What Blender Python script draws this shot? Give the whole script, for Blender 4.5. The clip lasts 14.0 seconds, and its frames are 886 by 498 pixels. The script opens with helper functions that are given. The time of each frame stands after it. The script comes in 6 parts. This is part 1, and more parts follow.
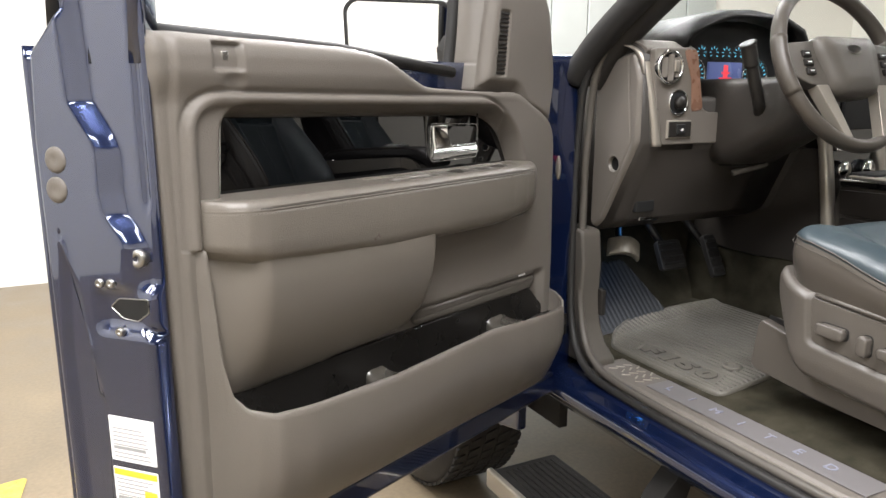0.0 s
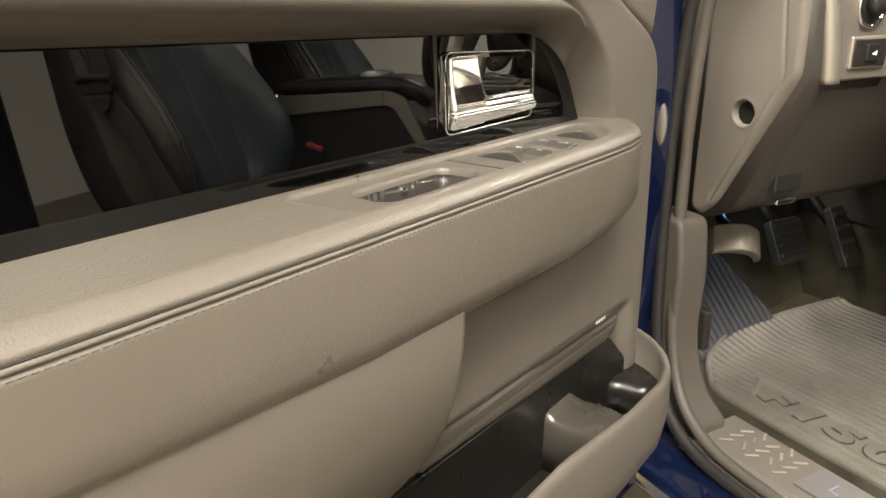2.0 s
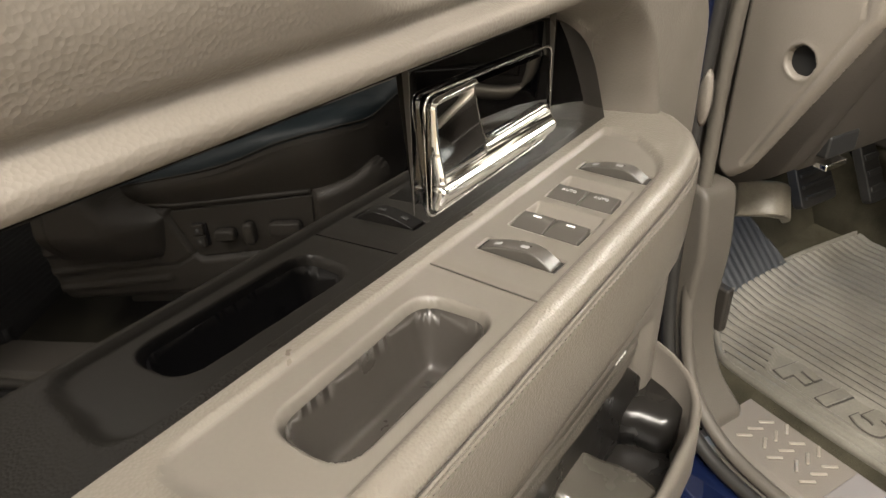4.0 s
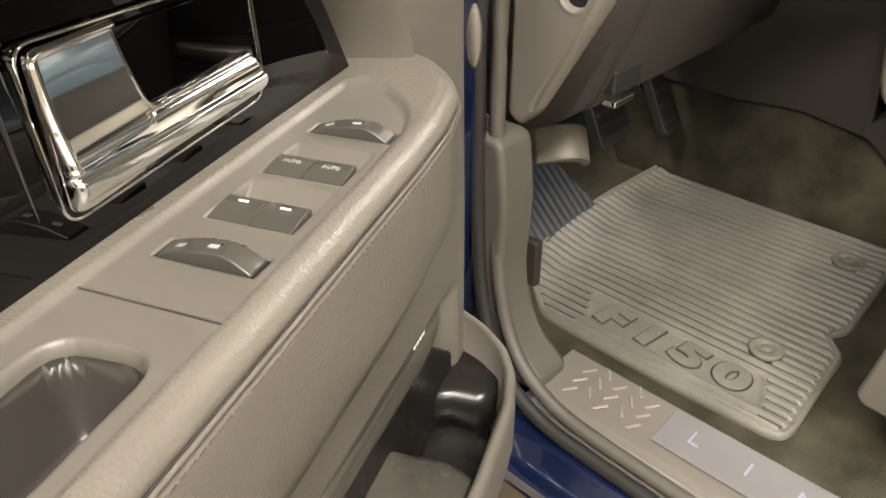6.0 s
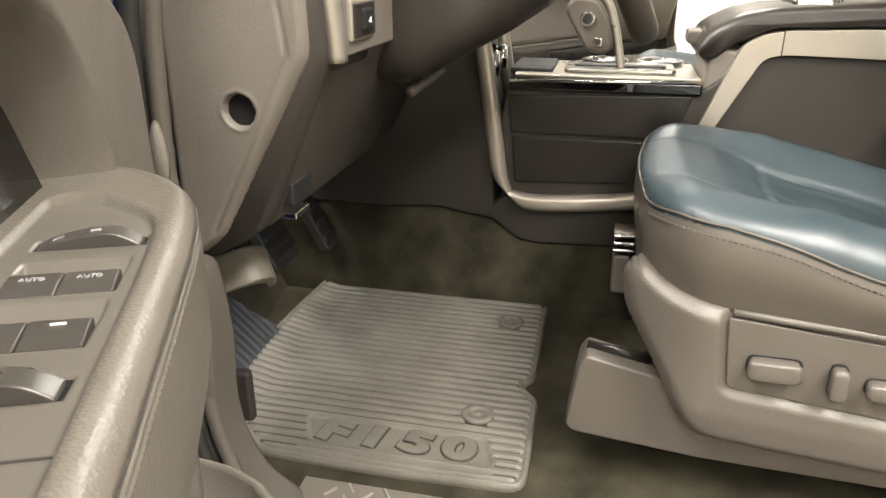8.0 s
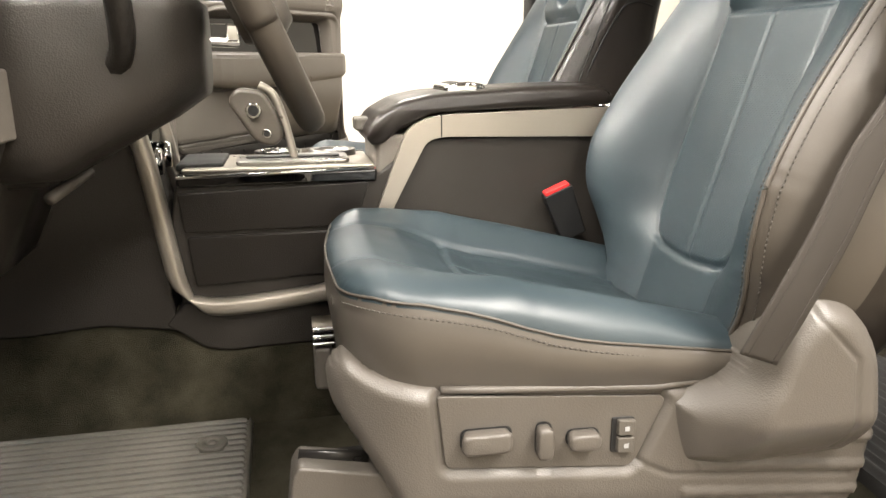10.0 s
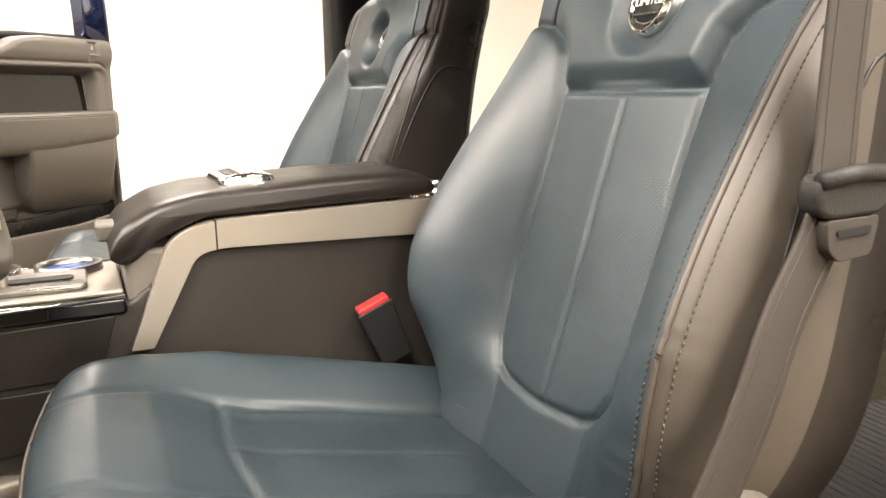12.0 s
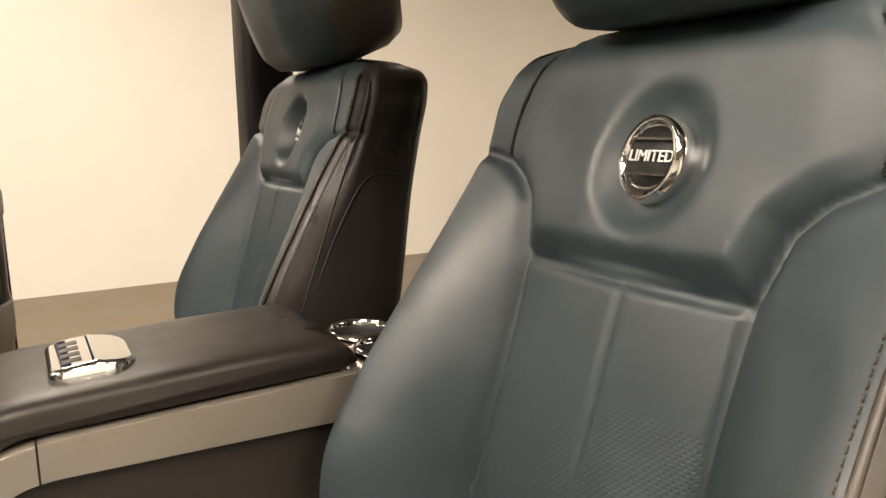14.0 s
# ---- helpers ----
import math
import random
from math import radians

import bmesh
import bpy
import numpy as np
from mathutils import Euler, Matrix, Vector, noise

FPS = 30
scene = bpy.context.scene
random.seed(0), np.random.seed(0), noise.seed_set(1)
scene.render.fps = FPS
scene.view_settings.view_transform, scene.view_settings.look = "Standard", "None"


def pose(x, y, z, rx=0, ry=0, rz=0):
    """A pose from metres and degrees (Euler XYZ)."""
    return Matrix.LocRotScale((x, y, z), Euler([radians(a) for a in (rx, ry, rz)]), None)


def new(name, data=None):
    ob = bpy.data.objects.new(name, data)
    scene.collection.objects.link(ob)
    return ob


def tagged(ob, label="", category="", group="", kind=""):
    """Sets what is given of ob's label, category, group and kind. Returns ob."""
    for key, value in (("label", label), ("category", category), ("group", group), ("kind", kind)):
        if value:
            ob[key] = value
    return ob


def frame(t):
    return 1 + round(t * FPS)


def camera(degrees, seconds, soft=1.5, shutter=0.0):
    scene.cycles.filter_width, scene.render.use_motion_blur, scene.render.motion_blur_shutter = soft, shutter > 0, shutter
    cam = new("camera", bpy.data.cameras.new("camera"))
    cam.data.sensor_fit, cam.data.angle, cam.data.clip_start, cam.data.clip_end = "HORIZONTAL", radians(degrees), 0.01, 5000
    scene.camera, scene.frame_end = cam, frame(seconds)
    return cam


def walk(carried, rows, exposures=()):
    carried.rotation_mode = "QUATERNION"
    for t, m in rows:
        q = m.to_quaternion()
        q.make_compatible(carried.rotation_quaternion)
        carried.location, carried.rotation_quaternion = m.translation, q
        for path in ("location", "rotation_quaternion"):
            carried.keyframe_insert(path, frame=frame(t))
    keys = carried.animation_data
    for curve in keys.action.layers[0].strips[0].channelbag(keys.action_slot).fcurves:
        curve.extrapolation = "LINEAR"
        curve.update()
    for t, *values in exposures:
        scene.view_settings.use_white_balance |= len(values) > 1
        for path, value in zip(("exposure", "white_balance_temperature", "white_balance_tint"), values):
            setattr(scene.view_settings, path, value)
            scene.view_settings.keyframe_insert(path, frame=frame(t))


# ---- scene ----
cam = camera(63.0, 14.0)
METRES, EYE, TILT, LEAN, TURN = 2.05, 1.36, -12.0, 0.0, -26.5
ROWS = [
    (0.0, 0.0, 0.0, 0.0, 0.0, 0.0, -0.0),
    (0.5, -0.0091, 0.0983, 0.0102, -0.35, -0.85, 0.11),
    (1.0, -0.0192, 0.1916, 0.0284, -0.7, -2.23, 0.37),
    (1.5, -0.0258, 0.2772, 0.0537, -0.9, -4.29, 0.54),
    (2.0, -0.0196, 0.3579, 0.0695, -1.16, -6.63, 0.79),
    (4.5, -0.0114, 0.4963, 0.1462, -6.48, -21.12, 2.62),
    (5.0, 0.0119, 0.5047, 0.1391, -9.08, -22.9, 3.08),
    (5.5, 0.0277, 0.5234, 0.1305, -13.15, -23.16, 3.71),
    (6.0, 0.0192, 0.5309, 0.1261, -18.8, -22.02, 4.66),
    (6.5, 0.0082, 0.528, 0.1242, -25.96, -20.12, 5.69),
    (7.0, -0.0005, 0.5341, 0.1215, -33.98, -17.94, 6.96),
    (7.5, -0.0043, 0.5467, 0.1139, -42.23, -15.99, 8.15),
    (8.0, -0.0143, 0.5534, 0.1097, -49.98, -14.29, 9.23),
    (8.5, -0.0199, 0.5529, 0.1014, -56.84, -12.98, 10.01),
    (9.0, -0.0166, 0.5537, 0.0945, -63.34, -12.08, 10.72),
    (11.5, 0.1155, 0.5799, 0.1272, -87.42, -11.88, 12.45),
    (12.0, 0.1579, 0.5691, 0.1343, -89.81, -11.81, 12.45),
    (12.5, 0.1933, 0.5705, 0.1503, -91.59, -11.66, 12.57),
    (13.0, 0.2336, 0.5616, 0.1623, -92.76, -11.26, 12.55),
    (13.5, 0.2735, 0.5481, 0.1765, -93.56, -10.99, 12.61),
    (14.0, 0.2942, 0.5439, 0.1908, -94.18, -10.65, 12.7),
]
EXPOSURES = [
    (0.0, -0.1, 5900, 12), (0.5, 0.2, 6050, 12), (1.0, 0.4, 6450, 11), (1.5, 0.52, 6750, 11), (2.2, 0.53, 6750, 10), (4.5, 0.57, 6600, 10), (6.0, 0.55, 6600, 10),
    (7.5, 0.54, 6550, 10), (9.0, 0.52, 6450, 10), (11.5, 0.46, 6750, 14), (12.5, 0.48, 6950, 15), (13.2, 0.15, 7100, 17), (13.6, -0.22, 7350, 18), (14.0, -0.42, 7450, 16),
]
walk(cam, [(t, pose(0, 0, EYE, TILT, LEAN, TURN) @ pose(METRES * x, METRES * y, METRES * z, 90 + pitch, roll, yaw)) for t, x, y, z, yaw, pitch, roll in ROWS], EXPOSURES)

# ---------------------------------------------------------------- light
world = bpy.data.worlds.new("world")
scene.world = world
world.use_nodes = True
world.node_tree.nodes["Background"].inputs[0].default_value = (1.0, 0.95, 0.88, 1)
world.node_tree.nodes["Background"].inputs[1].default_value = 0.012


def ceiling_tube(x, y, length, watts):
    """A fluorescent fitting on the ceiling, its long side along x."""
    lamp = bpy.data.lights.new("ceiling_lamp", "AREA")
    lamp.shape, lamp.size, lamp.size_y = "RECTANGLE", length, 1.1
    lamp.energy, lamp.color = watts, (1.0, 0.94, 0.85)
    ob = new("ceiling_lamp", lamp)
    ob.matrix_world = pose(x, y, 4.1, 0, 0, 0)
    return ob


# The lamp at x -3.4 is added to brighten the west wall's reflections.
for lx, ly, lw in ((-0.4, 2.4, 320), (-0.35, -0.7, 350), (-3.4, 0.6, 200), (-1.8, -3.4, 190), (5.9, 1.0, 160), (3.9, -1.8, 190), (2.9, 4.2, 350)):
    ceiling_tube(lx, ly, 2.2, lw)


# ---------------------------------------------------------------- materials
def mat(name, color, rough=0.5, metal=0.0, grain=0.0, scale=400.0, vary=0.12, coat=0.0, blotch=9.0, spec=0.5, emit=0.0, rvary=0.1, wrinkle=0.0, holes=0.0):
    """A procedural surface: colour that varies at two scales, uneven gloss and a fine relief."""
    m = bpy.data.materials.new(name)
    m.use_nodes = True
    nt = m.node_tree
    b = nt.nodes["Principled BSDF"]
    tc = nt.nodes.new("ShaderNodeTexCoord")
    big = nt.nodes.new("ShaderNodeTexNoise")
    big.inputs["Scale"].default_value, big.inputs["Detail"].default_value = blotch, 5
    fine = nt.nodes.new("ShaderNodeTexNoise")
    fine.inputs["Scale"].default_value, fine.inputs["Detail"].default_value = scale, 3
    for n in (big, fine):
        nt.links.new(tc.outputs["Object"], n.inputs["Vector"])
    mix = nt.nodes.new("ShaderNodeMath")
    mix.operation = "MULTIPLY_ADD"
    nt.links.new(fine.outputs[0], mix.inputs[0])
    mix.inputs[1].default_value = 0.5
    nt.links.new(big.outputs[0], mix.inputs[2])
    ramp = nt.nodes.new("ShaderNodeMapRange")
    ramp.inputs["From Min"].default_value, ramp.inputs["From Max"].default_value = 0.45, 1.05
    ramp.inputs["To Min"].default_value, ramp.inputs["To Max"].default_value = 1 - vary, 1 + vary
    nt.links.new(mix.outputs[0], ramp.inputs[0])
    vm = nt.nodes.new("ShaderNodeVectorMath")
    vm.operation = "SCALE"
    vm.inputs[0].default_value = color
    nt.links.new(ramp.outputs[0], vm.inputs["Scale"])
    nt.links.new(vm.outputs[0], b.inputs["Base Color"])
    rr = nt.nodes.new("ShaderNodeMapRange")
    rr.inputs["From Min"].default_value, rr.inputs["From Max"].default_value = 0.3, 0.7
    rr.inputs["To Min"].default_value, rr.inputs["To Max"].default_value = max(0.0, rough - rvary), min(1.0, rough + rvary)
    nt.links.new(big.outputs[0], rr.inputs[0])
    nt.links.new(rr.outputs[0], b.inputs["Roughness"])
    b.inputs["Metallic"].default_value = metal
    b.inputs["Specular IOR Level"].default_value = spec
    b.inputs["Coat Weight"].default_value = coat
    b.inputs["Coat Roughness"].default_value = 0.04
    if emit:
        b.inputs["Emission Color"].default_value = (*color, 1)
        b.inputs["Emission Strength"].default_value = emit
    if grain:
        vo = nt.nodes.new("ShaderNodeTexVoronoi")
        vo.inputs["Scale"].default_value = scale
        nt.links.new(tc.outputs["Object"], vo.inputs["Vector"])
        bump = nt.nodes.new("ShaderNodeBump")
        bump.inputs["Strength"].default_value, bump.inputs["Distance"].default_value = grain, 0.0012
        nt.links.new(vo.outputs["Distance"], bump.inputs["Height"])
        nt.links.new(bump.outputs[0], b.inputs["Normal"])
        last = bump
        if wrinkle:
            wn = nt.nodes.new("ShaderNodeTexNoise")
            wn.inputs["Scale"].default_value, wn.inputs["Detail"].default_value, wn.inputs["Distortion"].default_value = 110, 4, 1.2
            nt.links.new(tc.outputs["Object"], wn.inputs["Vector"])
            b2_ = nt.nodes.new("ShaderNodeBump")
            b2_.inputs["Strength"].default_value, b2_.inputs["Distance"].default_value = wrinkle, 0.003
            nt.links.new(wn.outputs[0], b2_.inputs["Height"])
            nt.links.new(last.outputs[0], b2_.inputs["Normal"])
            nt.links.new(b2_.outputs[0], b.inputs["Normal"])
            last = b2_
        if holes:
            # Pinholes on a regular grid.
            hv = nt.nodes.new("ShaderNodeTexVoronoi")
            hv.voronoi_dimensions = "2D"
            hv.inputs["Scale"].default_value, hv.inputs["Randomness"].default_value = holes, 0.0
            sep = nt.nodes.new("ShaderNodeSeparateXYZ")
            com = nt.nodes.new("ShaderNodeCombineXYZ")
            nt.links.new(tc.outputs["Object"], sep.inputs[0])
            add = nt.nodes.new("ShaderNodeMath")
            sub = nt.nodes.new("ShaderNodeMath")
            add.operation, sub.operation = "ADD", "SUBTRACT"
            other = nt.nodes.new("ShaderNodeMath")
            other.operation = "ADD"
            nt.links.new(sep.outputs[1], other.inputs[0])
            nt.links.new(sep.outputs[2], other.inputs[1])
            for n_, o_ in ((add, 0), (sub, 1)):
                nt.links.new(sep.outputs[0], n_.inputs[0])
                nt.links.new(other.outputs[0], n_.inputs[1])
                nt.links.new(n_.outputs[0], com.inputs[o_])
            nt.links.new(com.outputs[0], hv.inputs["Vector"])
            edge = nt.nodes.new("ShaderNodeMapRange")
            edge.inputs["From Min"].default_value, edge.inputs["From Max"].default_value = 0.18, 0.30
            edge.inputs["To Min"].default_value, edge.inputs["To Max"].default_value = 0.65, 1.0
            nt.links.new(hv.outputs["Distance"], edge.inputs[0])
            dark = nt.nodes.new("ShaderNodeVectorMath")
            dark.operation = "SCALE"
            nt.links.new(vm.outputs[0], dark.inputs[0])
            nt.links.new(edge.outputs[0], dark.inputs["Scale"])
            nt.links.new(dark.outputs[0], b.inputs["Base Color"])
            b3_ = nt.nodes.new("ShaderNodeBump")
            b3_.inputs["Strength"].default_value, b3_.inputs["Distance"].default_value = 0.45, 0.001
            nt.links.new(edge.outputs[0], b3_.inputs["Height"])
            nt.links.new(last.outputs[0], b3_.inputs["Normal"])
            nt.links.new(b3_.outputs[0], b.inputs["Normal"])
    return m


TRIM = mat("moulded_taupe_plastic", (0.128, 0.114, 0.098), 0.46, grain=0.22, scale=520, vary=0.06, spec=0.4)
TRIM_TUNNEL = mat("umber_grained_plastic", (0.075, 0.067, 0.057), 0.46, grain=0.25, scale=520, vary=0.08, spec=0.35)
# Brown trim with the shade under dashboard and console put into its colour.
TRIM_MID = mat("shaded_brown_plastic", (0.027, 0.0235, 0.020), 0.46, grain=0.25, scale=520, vary=0.08, spec=0.35)
CONSOLE = mat("dark_satin_console_plastic", (0.013, 0.011, 0.0095), 0.36, grain=0.2, scale=520, vary=0.08, spec=0.35)
TRIM_DARK = mat("dark_grained_plastic", (0.019, 0.017, 0.015), 0.46, grain=0.3, scale=520, vary=0.08, spec=0.3)
ARM = mat("stitched_taupe_vinyl", (0.128, 0.114, 0.096), 0.31, grain=0.20, scale=560, vary=0.06, wrinkle=0.075, rvary=0.05)
PADVINYL = mat("padded_taupe_vinyl", (0.128, 0.114, 0.096), 0.36, grain=0.12, scale=560, vary=0.03, rvary=0.02)
# The strip's taupe, darkened to paint the shade inside the armrest cup.
SCOOP = mat("shaded_taupe_cup_plastic", (0.034, 0.030, 0.026), 0.36, vary=0.12, blotch=40)
SMOOTH = mat("smooth_taupe_plastic", (0.116, 0.104, 0.089), 0.38, vary=0.06)
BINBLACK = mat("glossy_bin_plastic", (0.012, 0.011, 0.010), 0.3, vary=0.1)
PIANO = mat("piano_black_lacquer", (0.0012, 0.0012, 0.0014), 0.015, vary=0.05, rvary=0.01, spec=0.65)
STEEL = mat("dull_steel", (0.32, 0.31, 0.29), 0.28, metal=1.0, vary=0.1)
CHROME = mat("polished_chrome", (0.86, 0.86, 0.85), 0.05, metal=1.0, vary=0.03, rvary=0.02)
SATIN = mat("satin_silver_plastic", (0.34, 0.31, 0.265), 0.36, metal=0.55, vary=0.04)
PAINT = mat("dark_blue_metallic_paint", (0.010, 0.018, 0.062), 0.20, metal=0.6, coat=1.0, vary=0.06, scale=2500, rvary=0.03)
PAINT.node_tree.nodes["Principled BSDF"].inputs["Coat IOR"].default_value = 1.9
PAINT.node_tree.nodes["Principled BSDF"].inputs["Coat Tint"].default_value = (0.80, 0.90, 1.0, 1)
LEATHER = mat("slate_blue_leather", (0.0215, 0.0335, 0.040), 0.46, grain=0.07, scale=900, vary=0.12, spec=0.6, wrinkle=0.03)
LEATHER_SIDE = mat("brown_taupe_leather", (0.054, 0.046, 0.037), 0.42, grain=0.09, scale=900, vary=0.1, spec=0.5, rvary=0.05, wrinkle=0.03)
BORDER = mat("taupe_border_leather", (0.072, 0.063, 0.053), 0.32, grain=0.07, scale=900, vary=0.1, spec=0.55, rvary=0.05)
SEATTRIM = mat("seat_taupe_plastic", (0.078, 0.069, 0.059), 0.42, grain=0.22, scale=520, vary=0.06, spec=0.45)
PERFORATED = mat("perforated_slate_leather", (0.0215, 0.0335, 0.040), 0.44, grain=0.07, scale=900, vary=0.12, holes=170.0, spec=0.6)
RUBBER = mat("black_rubber", (0.018, 0.017, 0.016), 0.55, grain=0.2, scale=300, vary=0.15, spec=0.3)
MATRUB = mat("worn_grey_rubber", (0.112, 0.104, 0.088), 0.42, grain=0.2, scale=300, vary=0.25, blotch=14, spec=0.4)
CARPET = mat("charcoal_carpet", (0.040, 0.036, 0.025), 0.95, grain=1.0, scale=700, vary=0.65, blotch=16, spec=0.05)
FLOOR = mat("sealed_concrete", (0.17, 0.135, 0.088), 0.4, grain=0.15, scale=60, vary=0.3, blotch=2.6)
WALL = mat("white_painted_wall", (0.8, 0.78, 0.72), 0.7, vary=0.03, blotch=2.0)
STEELWALL = mat("grey_ribbed_steel", (0.42, 0.44, 0.42), 0.5, vary=0.08, blotch=3)
WHITE = mat("white_print", (0.75, 0.75, 0.73), 0.5, vary=0.03)
YELLOW = mat("yellow_print", (0.7, 0.52, 0.03), 0.5, vary=0.05)
CEILING = mat("unseen_dark_ceiling", (0.16, 0.155, 0.145), 0.8, vary=0.1, blotch=2.0)
INLAY = mat("pale_brushed_inlay", (0.135, 0.126, 0.126), 0.42, vary=0.06)
SWITCH = mat("grey_switch_plastic", (0.056, 0.051, 0.045), 0.32, vary=0.05)
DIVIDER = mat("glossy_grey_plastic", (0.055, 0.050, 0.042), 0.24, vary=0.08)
WORNLINE = mat("worn_yellow_paint", (0.42, 0.32, 0.06), 0.55, grain=0.3, scale=90, vary=0.6, blotch=22)
# Mat rubber with the shade of its grooves put into the colour.
GROOVE = mat("shaded_groove_rubber", (0.036, 0.033, 0.028), 0.6, grain=0.2, scale=300, vary=0.3, blotch=14, spec=0.2)
# Grey foot rest rubber, the footwell's blue light tinted into its colour.
RESTRUB = mat("blue_lit_grey_rubber", (0.032, 0.034, 0.037), 0.5, grain=0.2, scale=300, vary=0.2, spec=0.3)
WORNPAD = mat("worn_pale_rubber", (0.12, 0.108, 0.086), 0.5, grain=0.2, scale=300, vary=0.25, blotch=50)
SCUFF = mat("scuffed_pale_piping", (0.095, 0.088, 0.055), 0.55, vary=0.25, blotch=60)
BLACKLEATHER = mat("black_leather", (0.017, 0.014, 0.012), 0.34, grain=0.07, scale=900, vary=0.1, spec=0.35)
LETTER = mat("silver_sill_letter", (0.23, 0.235, 0.29), 0.4)
PRINT = mat("grey_print", (0.3, 0.3, 0.3), 0.6, vary=0.05)
THREAD = mat("brown_thread", (0.05, 0.044, 0.036), 0.7, vary=0.1)
PRIVACY = mat("dark_tinted_glass", (0.006, 0.007, 0.007), 0.03, vary=0.05, rvary=0.01)
INK = mat("dark_print", (0.014, 0.014, 0.014), 0.5, vary=0.05, spec=0.25)
BLACKTRIM = mat("black_pillar_plastic", (0.0075, 0.007, 0.0065), 0.5, grain=0.25, scale=520, vary=0.1, spec=0.25)
RED = mat("red_button", (0.6, 0.03, 0.03), 0.35, vary=0.05)
BELT = mat("grey_woven_webbing", (0.036, 0.031, 0.026), 0.7, grain=0.3, scale=1500, vary=0.15, spec=0.3)
HEAD = mat("headliner_cloth", (0.35, 0.32, 0.28), 0.9, vary=0.05)
WOOD = mat("brown_metal_weave_trim", (0.19, 0.105, 0.07), 0.3, coat=0.5, vary=0.2, blotch=40)
BLUEWELL = mat("blue_lit_cup_well", (0.01, 0.04, 0.16), 0.3, emit=0.35)
BLUEGLOW = mat("lit_blue_gauge", (0.15, 0.55, 0.75), 0.4, emit=0.8)
REDGLOW = mat("lit_red_display", (0.6, 0.05, 0.06), 0.4, emit=0.7)
SCREEN = mat("lit_display_ground", (0.07, 0.09, 0.2), 0.3, emit=0.5)
MIRROR = mat("mirror_glass", (0.85, 0.86, 0.86), 0.01, metal=1.0, vary=0.01, rvary=0.005)


def glass(name, tint):
    m = bpy.data.materials.new(name)
    m.use_nodes = True
    b = m.node_tree.nodes["Principled BSDF"]
    b.inputs["Base Color"].default_value, b.inputs["Roughness"].default_value = (*tint, 1), 0.0
    b.inputs["Transmission Weight"].default_value, b.inputs["IOR"].default_value = 1.0, 1.05
    return m


GLASS = glass("window_glass", (0.94, 0.97, 0.96))


# ---------------------------------------------------------------- mesh helpers
def ob_from(name, verts, faces, material, parent=None, label="", smooth=True, bevel=0.0, seg=2, mats=None, slots=None):
    me = bpy.data.meshes.new(name)
    me.from_pydata([tuple(map(float, v)) for v in verts], [], [tuple(map(int, f)) for f in faces])
    bm = bmesh.new()
    bm.from_mesh(me)
    bmesh.ops.recalc_face_normals(bm, faces=bm.faces)
    bm.to_mesh(me)
    bm.free()
    for m in mats or [material]:
        me.materials.append(m)
    if slots is not None:
        me.polygons.foreach_set("material_index", np.asarray(slots, np.int32))
    if smooth:
        me.polygons.foreach_set("use_smooth", np.ones(len(me.polygons), bool))
    ob = new(name, me)
    ob.parent = parent
    if label:
        tagged(ob, label)
    if bevel:
        b = ob.modifiers.new("bevel", "BEVEL")
        b.width, b.segments, b.limit_method, b.harden_normals = bevel, seg, "ANGLE", True
        b.angle_limit = radians(35)
    return ob


def thing(name, label, category, m=None, group="", kind=""):
    ob = new(name)
    if m is not None:
        ob.matrix_world = m
    return tagged(ob, label, category, group, kind)


def rpoly(pts, r=0.01, n=5):
    """A closed polygon with its corners rounded; r may be one radius or one for each corner."""
    out = []
    k = len(pts)
    for i in range(k):
        p0, p1, p2 = (np.array(pts[(i + j) % k], float) for j in (-1, 0, 1))
        rad = r[i] if isinstance(r, (list, tuple)) else r
        d0, d2 = p0 - p1, p2 - p1
        l0, l2 = np.linalg.norm(d0), np.linalg.norm(d2)
        rad = min(rad, 0.48 * l0, 0.48 * l2)
        if rad < 1e-5:
            out.append(p1)
            continue
        a, c = p1 + d0 / l0 * rad, p1 + d2 / l2 * rad
        for t in np.linspace(0, 1, n + 1):
            out.append((1 - t) ** 2 * a + 2 * t * (1 - t) * p1 + t * t * c)
    return np.array(out)


AX = {"xz": (0, 2, 1), "xy": (0, 1, 2), "yz": (1, 2, 0)}


def prism(name, poly, lo, hi, axes, material, parent=None, label="", bevel=0.0, seg=2, smooth=True):
    """A polygon in the plane named by axes, drawn out from lo to hi along the third axis."""
    a, b, c = AX[axes]
    k = len(poly)
    v = np.zeros((2 * k, 3))
    v[:k, a], v[:k, b], v[:k, c] = poly[:, 0], poly[:, 1], lo
    v[k:, a], v[k:, b], v[k:, c] = poly[:, 0], poly[:, 1], hi
    f = [list(range(k)), list(range(k, 2 * k))]
    f += [[i, (i + 1) % k, k + (i + 1) % k, k + i] for i in range(k)]
    return ob_from(name, v, f, material, parent, label, smooth and bevel > 0, bevel, seg)


def box(name, x0, x1, y0, y1, z0, z1, material, parent=None, label="", bevel=0.004, seg=2):
    return prism(name, np.array([(x0, y0), (x1, y0), (x1, y1), (x0, y1)]), z0, z1, "xy", material, parent, label, bevel, seg)


